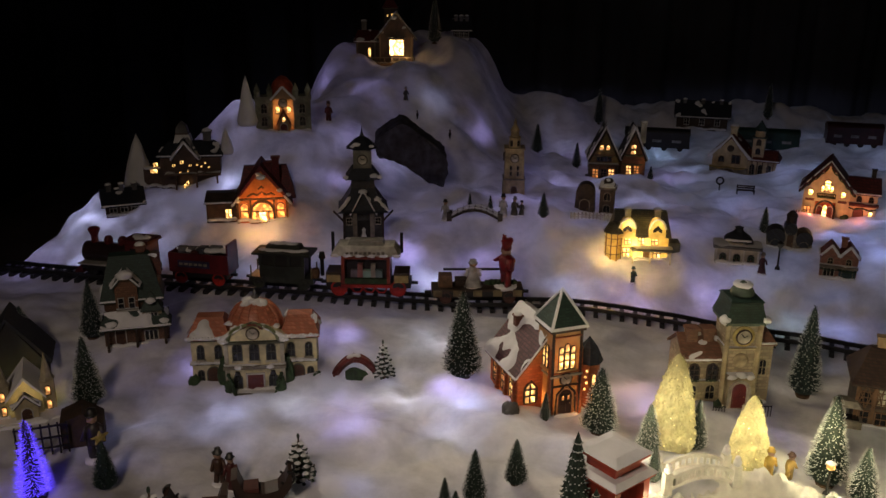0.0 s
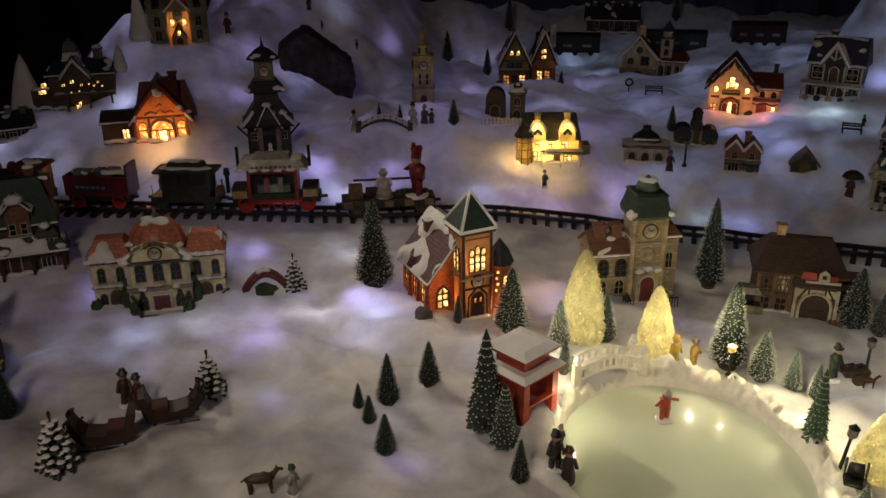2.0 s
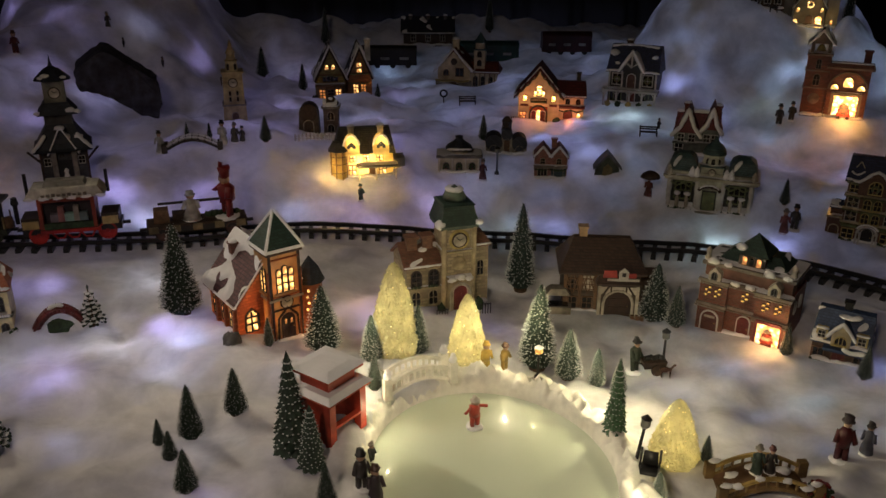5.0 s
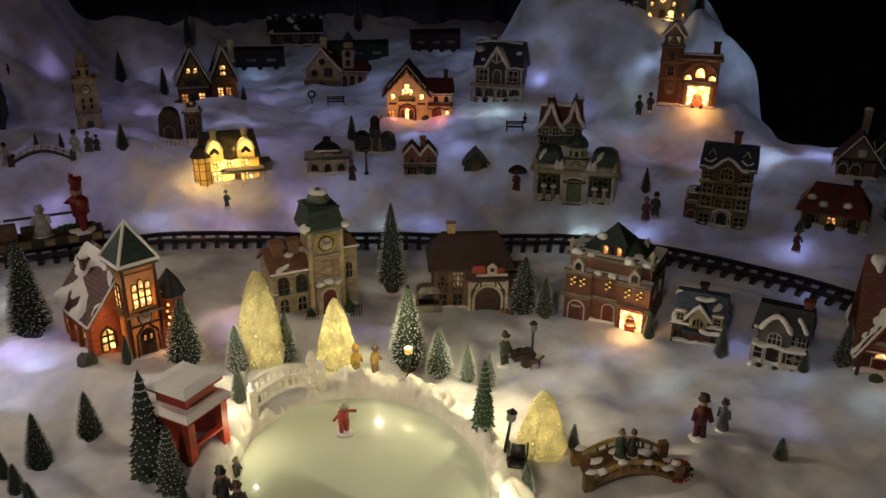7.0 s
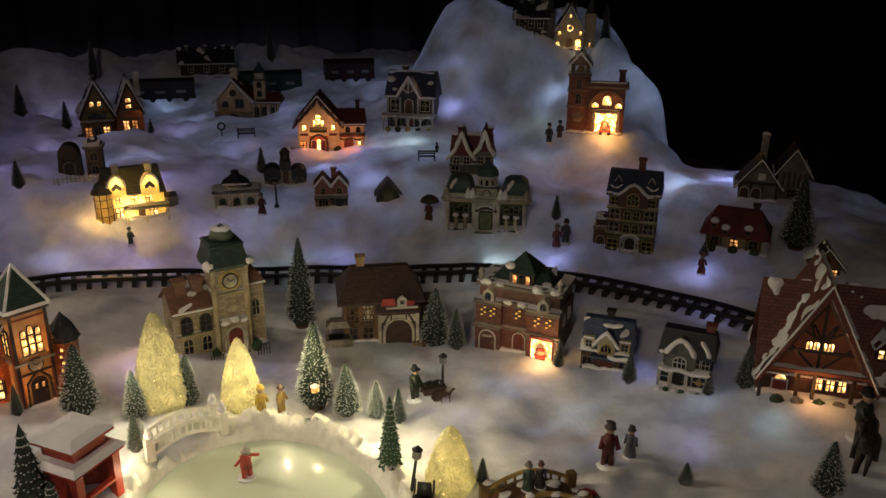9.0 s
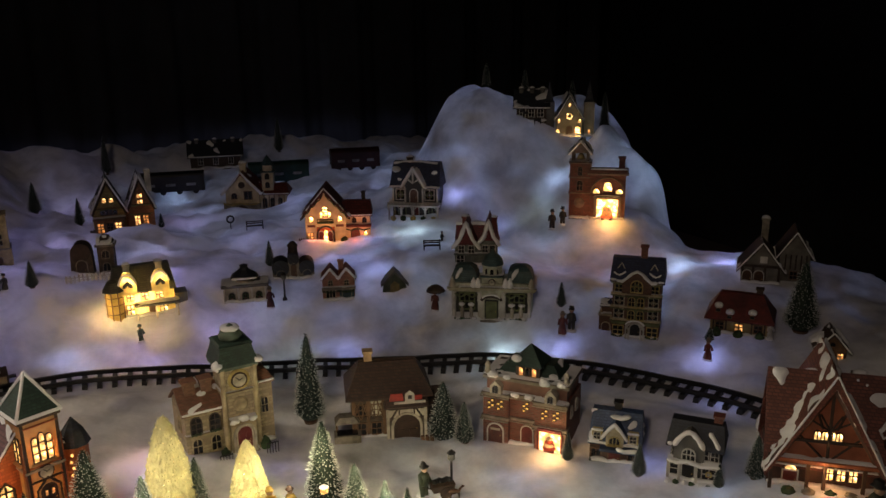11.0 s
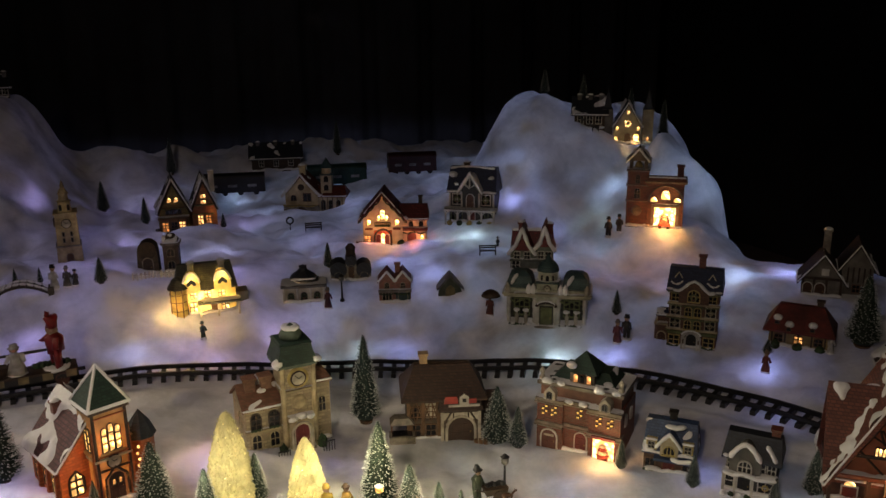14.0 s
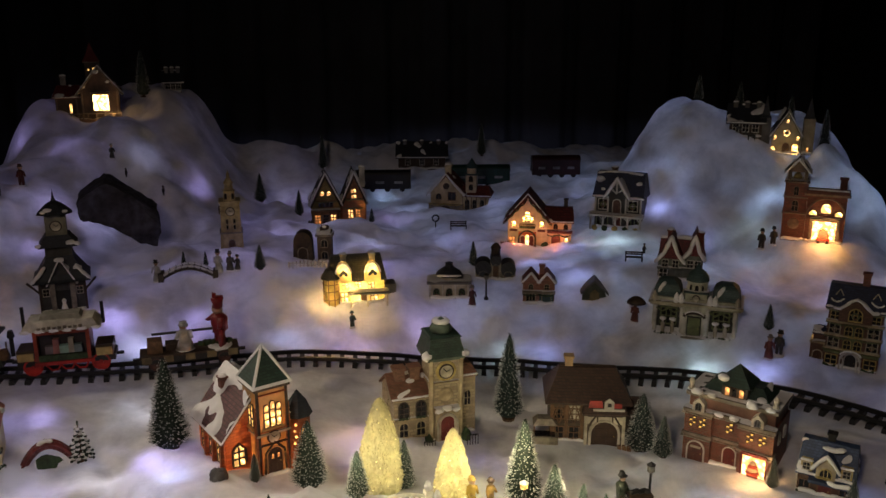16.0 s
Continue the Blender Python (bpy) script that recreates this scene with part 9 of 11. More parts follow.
def figurine(name, x, y, h, coat, hat, label, yaw=0.0, skirt=False, z=None, arm=0.0, base=True, category="figurine", shako=False):
    mats = [paint(coat, 0.45, "figurine_coat"), paint(hat, 0.45, "figurine_hat"), paint((0.55, 0.36, 0.26), 0.5, "figurine_face"), CAP]
    bm = bmesh.new()

    def shade(before, i):
        bm.faces.ensure_lookup_table()
        for f in bm.faces[before:]:
            f.material_index = i

    k = h / 0.07
    if base:
        bm_lathe(bm, 0, 0, [(0.015 * k, -0.002), (0.014 * k, 0.002 * k), (0.010 * k, 0.003 * k)], 10)
        shade(0, 3)
    n = len(bm.faces)
    if skirt:
        bm_lathe(bm, 0, 0, [(0.013 * k, 0.002 * k), (0.011 * k, 0.016 * k), (0.007 * k, 0.034 * k), (0.008 * k, 0.046 * k), (0.004 * k, 0.052 * k)], 10)
    else:
        for s in (-1, 1):
            bm_rod(bm, (s * 0.005 * k, 0, 0), (s * 0.004 * k, 0, 0.030 * k), 0.0042 * k, 0.005 * k, 7)
        bm_lathe(bm, 0, 0, [(0.009 * k, 0.024 * k), (0.009 * k, 0.034 * k), (0.010 * k, 0.046 * k), (0.004 * k, 0.052 * k)], 9)
    for s in (-1, 1):
        bm_rod(bm, (s * 0.008 * k, 0, 0.047 * k), (s * (0.012 + 0.012 * arm) * k, -0.006 * k, (0.030 + 0.014 * arm) * k), 0.0035 * k, 0.003 * k, 6)
    shade(n, 0)
    n = len(bm.faces)
    bm_ball(bm, 0, -0.001, 0.058 * k, 0.0062 * k, 0.0062 * k, 0.007 * k, 9, 6)
    shade(n, 2)
    n = len(bm.faces)
    if shako:
        bm_lathe(bm, 0, 0, [(0.0060 * k, 0.061 * k), (0.0058 * k, 0.068 * k), (0.0072 * k, 0.078 * k), (0, 0.079 * k)], 10)
        bm_ball(bm, 0, -0.004 * k, 0.082 * k, 0.0022 * k, 0.0022 * k, 0.005 * k, 6, 5)
    else:
        bm_lathe(bm, 0, 0, [(0.0085 * k, 0.061 * k), (0.0085 * k, 0.063 * k), (0.006 * k, 0.063 * k), (0.0058 * k, 0.070 * k), (0, 0.071 * k)], 10)
    shade(n, 1)
    for v in bm.verts:
        # uneven hand-painted moulding
        v.co += Vector((noise.noise(v.co * 170 + Vector((x * 40, 0, 0))), noise.noise(v.co * 170 + Vector((0, y * 40, 7))), 0.6 * noise.noise(v.co * 150))) * 0.0032 * k
    me = mesh_of(name, bm, mats[0], True)
    for m in mats[1:]:
        me.materials.append(m)
    ob = new(name, me)
    ob.matrix_basis = pose(x, y, snow_height(x, y) if z is None else z, 0, 0, yaw)
    return tagged(ob, label, category, "village figurines")


RED, NAVY, BROWN, OLIVE, BLACKC = (0.16, 0.022, 0.025), (0.05, 0.06, 0.12), (0.12, 0.06, 0.04), (0.08, 0.10, 0.06), (0.03, 0.03, 0.03)
figurine("skater_figurine", 0.507, 1.142, 0.056, (0.62, 0.09, 0.05), (0.75, 0.70, 0.62), "small skater figurine in red on the ice", 20, z=0.014, arm=0.9).scale = (1.25, 1.25, 1.0)
figurine("peddler_figurine", 0.866, 1.264, 0.072, (0.05, 0.07, 0.04), BLACKC, "standing figurine in dark green coat and hat", 20)
figurine("tall_figurine", 1.046, 0.918, 0.084, RED, (0.10, 0.08, 0.08), "figurine in dark red coat and top hat", -30)
figurine("child_figurine", 1.091, 0.915, 0.058, (0.16, 0.17, 0.22), (0.10, 0.09, 0.09), "bending figurine in grey-blue coat", -60, True)
figurine("golden_figurine", 0.587, 1.318, 0.060, (0.62, 0.42, 0.08), (0.62, 0.42, 0.08), "golden lit figurine beside the rink", 0, category="figurine")
figurine("golden_figurine", 0.622, 1.314, 0.058, (0.55, 0.36, 0.10), BROWN, "golden brown figurine beside the rink", 30)
figurine("sleigh_figurine", -0.372, 1.252, 0.068, BROWN, BLACKC, "dark figurine standing by the sleighs", 10)
figurine("sleigh_figurine", -0.350, 1.246, 0.066, (0.13, 0.03, 0.03), BLACKC, "figurine in dark red dress by the sleighs", 10, True)
figurine("white_figurine", -0.083, 0.998, 0.048, (0.55, 0.55, 0.55), (0.05, 0.10, 0.07), "small white figurine with dark green cap", 40, True)
figurine("umbrella_figurine", 1.243, 1.918, 0.058, (0.22, 0.07, 0.05), BROWN, "figurine in red-brown coat under a dark umbrella", -30, True)
figurine("cloaked_figurine", 0.854, 2.135, 0.058, (0.12, 0.04, 0.06), (0.3, 0.25, 0.2), "cloaked figurine carrying a lantern", -10, True)
figurine("porch_figurine", 0.514, 2.138, 0.046, (0.10, 0.18, 0.20), (0.12, 0.2, 0.22), "small teal figurine in front of the cottage", 20)
figurine("carol_figurine", 1.474, 1.656, 0.062, (0.30, 0.10, 0.10), (0.3, 0.26, 0.22), "caroller figurine in rosy coat", -30, True)
figurine("carol_figurine", 1.496, 1.648, 0.066, (0.10, 0.10, 0.09), BLACKC, "caroller figurine in dark coat", -40)
figurine("red_figurine", 1.680, 1.355, 0.054, (0.32, 0.09, 0.06), (0.4, 0.3, 0.25), "red-coated figurine beside a little tree", -30, True)
figurine("watch_figurine", -0.364, 2.735, 0.066, RED, BROWN, "red figurine standing by the abbey", 10)
figurine("fireman_figurine", 1.742, 2.078, 0.062, (0.07, 0.06, 0.06), BLACKC, "dark figurine beside the fire station", -30)
figurine("fireman_figurine", 1.768, 2.060, 0.056, (0.09, 0.07, 0.05), BLACKC, "dark stooping figurine beside the fire station", -30)
figurine("penguin_like_figurine", 0.012, 2.362, 0.062, (0.62, 0.62, 0.62), BLACKC, "snowman figurine with black hat by the bridge", 0, True)
figurine("snowman_figurine", 0.178, 2.352, 0.066, (0.66, 0.66, 0.66), BLACKC, "snowman figurine with black hat by the bridge", 0, True)
figurine("bundled_figurine", 0.210, 2.350, 0.056, (0.16, 0.15, 0.15), (0.3, 0.28, 0.26), "small bundled figurine by the bridge", 0, True)
figurine("bundled_figurine", 0.230, 2.346, 0.044, (0.10, 0.10, 0.12), BLACKC, "small bundled figurine by the bridge", 0, True)
figurine("snowman_figurine", 1.838, 1.311, 0.046, (0.66, 0.66, 0.66), (0.5, 0.45, 0.4), "little white snowman by the red-roofed cottage", -30, True)
figurine("corner_figurine", -0.608, 1.325, 0.100, (0.06, 0.05, 0.06), BLACKC, "dark figurine by the fibre optic tree", 10)
figurine("rink_figurine", 0.288, 0.985, 0.066, (0.06, 0.05, 0.05), BLACKC, "dark figurine at the edge of the rink", 0)
figurine("rink_figurine", 0.305, 0.972, 0.062, (0.07, 0.05, 0.06), BROWN, "dark figurine at the edge of the rink", 0, True)
figurine("booth_figurine", 0.325, 1.100, 0.042, (0.16, 0.18, 0.16), (0.4, 0.35, 0.28), "small grey figurine at the red booth", 40)
figurine("hill_figurine", 1.395, 2.155, 0.032, BLACKC, BLACKC, "tiny dark figurine on the snow", 0)


def beast(name, x, y, length, height, color, label, yaw, antlers=False, category="figurine"):
    """A small moulded four-legged ornament, one plain shape."""
    bm = bmesh.new()
    L, H = length, height
    bm_ball(bm, 0, 0, H * 0.60, L * 0.34, L * 0.14, H * 0.17, 10, 6)
    for sx in (-1, 1):
        for sy in (-1, 1):
            bm_rod(bm, (sx * L * 0.24, sy * L * 0.07, 0), (sx * L * 0.22, sy * L * 0.07, H * 0.58), L * 0.030, L * 0.045, 6)
    bm_rod(bm, (-L * 0.26, 0, H * 0.66), (-L * 0.40, 0, H * 0.90), L * 0.075, L * 0.05, 7)
    bm_ball(bm, -L * 0.44, 0, H * 0.92, L * 0.10, L * 0.05, L * 0.055, 8, 5)
    bm_rod(bm, (L * 0.32, 0, H * 0.66), (L * 0.40, 0, H * 0.5), L * 0.03, L * 0.015, 5)
    for s in (-1, 1):
        bm_rod(bm, (-L * 0.40, s * L * 0.03, H * 0.95), (-L * 0.38, s * L * 0.06, H * (1.12 if antlers else 1.03)), L * 0.015, L * 0.008, 5)
    for v in bm.verts:
        v.co += Vector((noise.noise(v.co * 120), noise.noise(v.co * 120 + Vector((4, 0, 0))), noise.noise(v.co * 120 + Vector((0, 9, 0))))) * L * 0.05
    ob = new(name, mesh_of(name, bm, paint(color, 0.5, "moulded_ornament"), True))
    ob.matrix_basis = pose(x, y, snow_height(x, y), 0, 0, yaw)
    return tagged(ob, label, category, "village figurines")


beast("deer_ornament", -0.128, 0.998, 0.062, 0.040, (0.14, 0.08, 0.05), "small brown deer ornament on the snow", 186)
beast("dog_ornament", 0.911, 1.226, 0.034, 0.028, (0.14, 0.06, 0.03), "small brown dog ornament beside the cart", 160)
beast("horse_ornament", 1.372, 0.684, 0.105, 0.082, (0.06, 0.035, 0.03), "dark horse ornament in front of the inn", 20)
beast("horse_ornament", 1.398, 0.708, 0.105, 0.082, (0.05, 0.03, 0.028), "dark horse ornament in front of the inn", 20)
figurine("coachman_figurine", 1.425, 0.735, 0.095, (0.03, 0.05, 0.035), BLACKC, "dark green coachman figurine behind the horses", 20)
beast("deer_ornament", 1.845, 2.38, 0.045, 0.030, (0.05, 0.05, 0.06), "dark little ornament below the hilltop church", 10)
beast("deer_ornament", 1.872, 2.35, 0.045, 0.026, (0.05, 0.05, 0.06), "dark little ornament below the hilltop church", -20)

figurine("skier_figurine", -0.125, 2.960, 0.048, (0.10, 0.10, 0.12), (0.5, 0.48, 0.45), "dark skier figurine high on the snow slope", 30, True)
figurine("skier_figurine", -0.084, 2.925, 0.030, BLACKC, BLACKC, "tiny dark skier figurine on the snow slope", 70)
figurine("skier_figurine", 0.028, 2.894, 0.032, (0.05, 0.04, 0.05), BLACKC, "tiny dark skier figurine on the snow slope", 110)

# umbrella over the red-brown figurine
bm = bmesh.new()
bm_lathe(bm, 0, 0, [(0.026, 0.0), (0.022, 0.008), (0.010, 0.016), (0.0, 0.018)], 12)
bm_rod(bm, (0, 0, -0.03), (0, 0, 0.018), 0.001)
u = new("umbrella", mesh_of("umbrella", bm, paint((0.09, 0.06, 0.04), 0.6, "dark_cloth"), True))
u.matrix_basis = pose(1.243, 1.914, snow_height(1.243, 1.914) + 0.056)
tagged(u, "dark open umbrella held above a figurine", "umbrella")


# ---------------------------------------------------------------- sleighs, cart, lamps, fences
def sleigh(x, y, yaw, label):
    top = thing("sleigh", x, y, label, "sleigh", yaw, sink=0.0, group="sleighs")
    dark = paint((0.075, 0.04, 0.03), 0.5, "sleigh_wood", 0.3)
    bm = bmesh.new()
    pts = [(-0.040, 0.012), (0.030, 0.012), (0.036, 0.030), (0.040, 0.058), (0.030, 0.060), (0.020, 0.032), (-0.012, 0.026), (-0.034, 0.030), (-0.046, 0.044), (-0.052, 0.058), (-0.058, 0.056), (-0.056, 0.034)]
    bm_poly(bm, pts, -0.018, 0.018)
    part("body", bm, dark, top)
    bm = bmesh.new()
    bm_box(bm, 0.012, 0, 0.026, 0.03, 0.030, 0.010)
    part("seat", bm, paint((0.16, 0.05, 0.04), 0.7, "seat_cloth"), top)
    for s in (-1, 1):
        bm = bmesh.new()
        prev = None
        for i in range(9):
            a = math.pi * (0.5 + i / 8 * 1.35)
            q = (-0.050 + 0.012 * math.cos(a), s * 0.016, 0.050 + 0.012 * math.sin(a))
            if prev:
                bm_rod(bm, prev, q, 0.0022, 0.0022, 5)
            prev = q
        bm_rod(bm, (-0.05, s * 0.016, 0.002), (0.042, s * 0.016, 0.002), 0.0022, 0.0022, 5)
        bm_rod(bm, (-0.02, s * 0.016, 0.002), (-0.02, s * 0.016, 0.014), 0.002, 0.002, 5)
        bm_rod(bm, (0.02, s * 0.016, 0.002), (0.02, s * 0.016, 0.014), 0.002, 0.002, 5)
        part("runner", bm, IRON, top)
    return top


sleigh(-0.374, 1.160, 8, "dark wooden sleigh with curled runners")
sleigh(-0.300, 1.214, 192, "dark wooden sleigh carrying a bundle")


def street_lamp(x, y, h, lit, label, lean=0.0):
    top = thing("street_lamp", x, y, label, "street lamp", sink=0.0, group="street lamps")
    top.matrix_basis = pose(x, y, snow_height(x, y), 0, lean, 0)
    bm = bmesh.new()
    bm_lathe(bm, 0, 0, [(0.007, 0), (0.006, 0.006), (0.0028, 0.010), (0.0022, h * 0.72), (0.004, h * 0.74)], 10)
    part("post", bm, IRON, top, rounded=True)
    bm = bmesh.new()
    bm_lathe(bm, 0, 0, [(0.004, h * 0.74), (0.0075, h * 0.78), (0.0075, h * 0.90), (0.004, h * 0.92)], 8)
    head = part("lantern", bm, glow((1.0, 0.55, 0.16), 1.0, "lantern_glass") if lit else paint((0.2, 0.2, 0.18), 0.3, "lantern_dark"), top)
    bm = bmesh.new()
    bm_lathe(bm, 0, 0, [(0.009, h * 0.915), (0.004, h * 0.96), (0.0, h)], 8)
    part("cap", bm, CAP if lit else IRON, head)
    return top


street_lamp(0.672, 1.272, 0.070, True, "street lamp with warm lit lantern beside the rink")
street_lamp(0.704, 0.962, 0.092, False, "black street lamp leaning on the rink bank", 8)
street_lamp(0.919, 1.252, 0.092, False, "black street lamp with bow beside the cart")
street_lamp(0.896, 2.138, 0.080, False, "thin black street lamp by the kiosk")
# unseen lamps added among the trees and the bank to light the ice
for x, y, z, watts in ((0.372, 1.330, 0.120, 0.22), (0.335, 1.205, 0.080, 0.14), (0.500, 1.345, 0.110, 0.08), (0.622, 1.300, 0.120, 0.24), (0.745, 1.200, 0.095, 0.26), (0.752, 1.085, 0.095, 0.55), (0.330, 1.060, 0.110, 0.03), (0.660, 0.850, 0.075, 0.20), (0.358, 1.135, 0.066, 0.05)):
    lamp("rim_bulb", "POINT", Matrix.Translation((x, y, z)), watts * 1.3, (1.0, 0.86, 0.52), 0.002)
lamp("lantern_light", "POINT", Matrix.Translation((0.672, 1.276, 0.130)), 0.14, (1.0, 0.80, 0.38), 0.002)


def push_cart():
    top = thing("hand_cart", 0.897, 1.250, "dark wooden hand cart heaped with goods", "cart", -10, sink=0.0)
    bm = bmesh.new()
    bm_box(bm, 0, 0, 0.014, 0.040, 0.024, 0.014, 1.15)
    part("body", bm, TIMBER, top)
    bm = bmesh.new()
    for i in range(7):
        bm_ball(bm, -0.014 + 0.005 * i, 0.002 * (i % 3), 0.031, 0.006, 0.006, 0.005, 7, 5)
    part("load", bm, BLACK, top, rounded=True)
    for s in (-1, 1):
        bm = bmesh.new()
        bm_lathe(bm, 0, 0, [(0.012, -0.0015), (0.012, 0.0015)], 14)
        w = part("wheel", bm, TIMBER, top)
        w.matrix_basis = pose(0.004, s * 0.014, 0.012, 90, 0, 0)
        bm = bmesh.new()
        bm_rod(bm, (-0.018, s * 0.010, 0.022), (-0.040, s * 0.010, 0.030), 0.0014)
        part("handle", bm, TIMBER, top)


push_cart()


def picket_fence(x0, y0, x1, y1, n, h=0.022):
    top = thing("picket_fence", (x0 + x1) / 2, (y0 + y1) / 2, "low white picket fence in the snow", "fence", 0, sink=0.0)
    o = top.matrix_basis.translation
    for i in range(n):
        t = i / (n - 1)
        x, y = x0 + (x1 - x0) * t, y0 + (y1 - y0) * t
        bm = bmesh.new()
        z = snow_height(x, y) - o.z
        bm_poly(bm, [(x - o.x - 0.0026, z - 0.003), (x - o.x + 0.0026, z - 0.003), (x - o.x + 0.0026, z + h * 0.8), (x - o.x, z + h), (x - o.x - 0.0026, z + h * 0.8)], y - o.y - 0.001, y - o.y + 0.001)
        part("picket", bm, WHITE_TRIM, top)
    for q in (0.3, 0.62):
        bm = bmesh.new()
        bm_rod(bm, (x0 - o.x, y0 - o.y + 0.0015, snow_height(x0, y0) - o.z + h * q), (x1 - o.x, y1 - o.y + 0.0015, snow_height(x1, y1) - o.z + h * q), 0.0014, 0.0014, 4)
        part("fence_rail", bm, WHITE_TRIM, top)


picket_fence(0.375, 2.365, 0.500, 2.345, 13)


def bench(x, y, yaw, w=0.05, label="small dark bench in the snow"):
    top = thing("bench", x, y, label, "bench", yaw, sink=0.0, group="benches")
    for k in range(3):
        bm = bmesh.new()
        bm_box(bm, 0, -0.006 + 0.006 * k, 0.012, w, 0.004, 0.002)
        part("seat_slat", bm, TIMBER, top)
    for k in range(2):
        bm = bmesh.new()
        bm_box(bm, 0, 0.009, 0.017 + 0.006 * k, w, 0.002, 0.004)
        part("back_slat", bm, TIMBER, top)
    for s in (-1, 1):
        bm = bmesh.new()
        bm_box(bm, s * w * 0.46, 0.001, 0, 0.003, 0.018, 0.014)
        bm_box(bm, s * w * 0.46, 0.009, 0.014, 0.003, 0.003, 0.014)
        part("leg", bm, IRON, top)


bench(0.962, 2.615, -15, 0.055)
bench(1.335, 2.105, -25, 0.050)


# wreath-like street clock on a post, tent, playground slide
def ring_sign():
    top = thing("ring_post", 0.908, 2.705, "round ring-topped sign post in the snow", "sign post", -10, sink=0.0)
    bm = bmesh.new()
    bm_rod(bm, (0, 0, 0), (0, 0, 0.022), 0.0018)
    part("post", bm, IRON, top)
    bm = bmesh.new()
    prev = None
    for i in range(17):
        a = 2 * math.pi * i / 16
        q = (0.011 * math.cos(a), 0, 0.032 + 0.011 * math.sin(a))
        if prev:
            bm_rod(bm, prev, q, 0.003, 0.003, 6)
        prev = q
    part("ring", bm, IRON, top)


ring_sign()


def tent():
    top = thing("nativity_shelter", 1.175, 2.025, "small greenish peaked shelter in the snow", "shelter", -22)
    bm = bmesh.new()
    bm_poly(bm, [(-0.034, 0), (0.034, 0), (0.030, 0.020), (0.0, 0.052), (-0.030, 0.020)], 0, 0.045)
    part("body", bm, paint((0.10, 0.13, 0.09), 0.6, "mossy_shelter", 0.4), top)
    bm = bmesh.new()
    bm_poly(bm, [(-0.038, 0.016), (0.0, 0.054), (0.038, 0.016), (0.038, 0.021), (0.0, 0.061), (-0.038, 0.021)], -0.004, 0.05)
    part("roof", bm, GREY, top)
    bm = bmesh.new()
    bm_poly(bm, [(-0.014, 0), (0.014, 0), (0.012, 0.022), (0, 0.032), (-0.012, 0.022)], -0.002, 0.002)
    part("opening", bm, paint((0.3, 0.24, 0.10), 0.6, "straw"), top)


tent()


def slide():
    top = thing("playground_slide", -0.176, 1.640, "faded red arched toy slide over snowy greenery", "slide", 10)
    red = paint((0.28, 0.05, 0.05), 0.45, "faded_red")
    pts = [(-0.050 + 0.088 * k / 12, 0.002 + 0.044 * math.sin(math.pi * (0.02 + 0.9 * k / 12)) ** 0.8) for k in range(13)]
    bm = bmesh.new()
    for (xa, za), (xb, zb) in zip(pts, pts[1:]):
        bm_rod(bm, (xa, 0, za - 0.002), (xb, 0, zb - 0.002), 0.008, 0.008, 6)
    part("chute", bm, red, top, rounded=True)
    for s in (-1, 1):
        bm = bmesh.new()
        bm_tube(bm, [(x, s * 0.011, z + 0.004) for x, z in pts], 0.0026, 6)
        part("side_rail", bm, red, top)
    bm = bmesh.new()
    bm_roll(bm, [Vector((x, 0, z + 0.007)) for x, z in pts[4:9]], 0.007, 0.5, 8, 4)
    part("snow_patch", bm, CAP, top, rounded=True)
    bm = bmesh.new()
    bm_blob(bm, -0.004, -0.013, 0.014, 0.025, 0.009, 0.017, 12.0)
    part("greenery", bm, LEAF, top)


slide()


# red ticket booth by the rink
def booth():
    top = thing("red_booth", 0.270, 1.150, "red wooden booth with two snow-covered roofs", "booth", 38)
    red = paint((0.60, 0.085, 0.045), 0.45, "booth_red", 0.3)
    for sx in (-1, 1):
        for sy in (-1, 1):
            bm = bmesh.new()
            bm_box(bm, sx * 0.034, sy * 0.034, 0, 0.013, 0.013, 0.080)
            part("corner_post", bm, red, top)
    for k in range(4):
        if k == 0:
            continue
        bm = bmesh.new()
        bm_box(bm, 0, -0.034, 0, 0.056, 0.004, 0.080)
        o = part("panel", bm, paint((0.50, 0.07, 0.04), 0.5, "booth_inside"), top)
        o.matrix_basis = pose(0, 0, 0, 0, 0, 90 * k)
    bm = bmesh.new()
    bm_box(bm, 0, 0, 0.078, 0.094, 0.094, 0.010, 0.75)
    r = part("lower_roof", bm, red, top)
    bm = bmesh.new()
    bm_box(bm, 0, 0, 0.0835, 0.100, 0.100, 0.007, 0.80)
    part("lower_snow", bm, CAP, r, "flat cover of snow")
    bm = bmesh.new()
    bm_box(bm, 0, 0, 0.088, 0.058, 0.058, 0.022)
    part("upper_box", bm, red, top)
    bm = bmesh.new()
    bm_box(bm, 0, 0, 0.110, 0.078, 0.078, 0.006)
    r = part("upper_roof", bm, red, top)
    bm = bmesh.new()
    bm_box(bm, 0, 0, 0.1165, 0.084, 0.084, 0.005, 0.55)
    part("upper_snow", bm, CAP, r, "pyramid of snow")
    bm = bmesh.new()
    bm_box(bm, 0, -0.036, 0.030, 0.056, 0.010, 0.004)
    part("counter", bm, red, top)


booth()


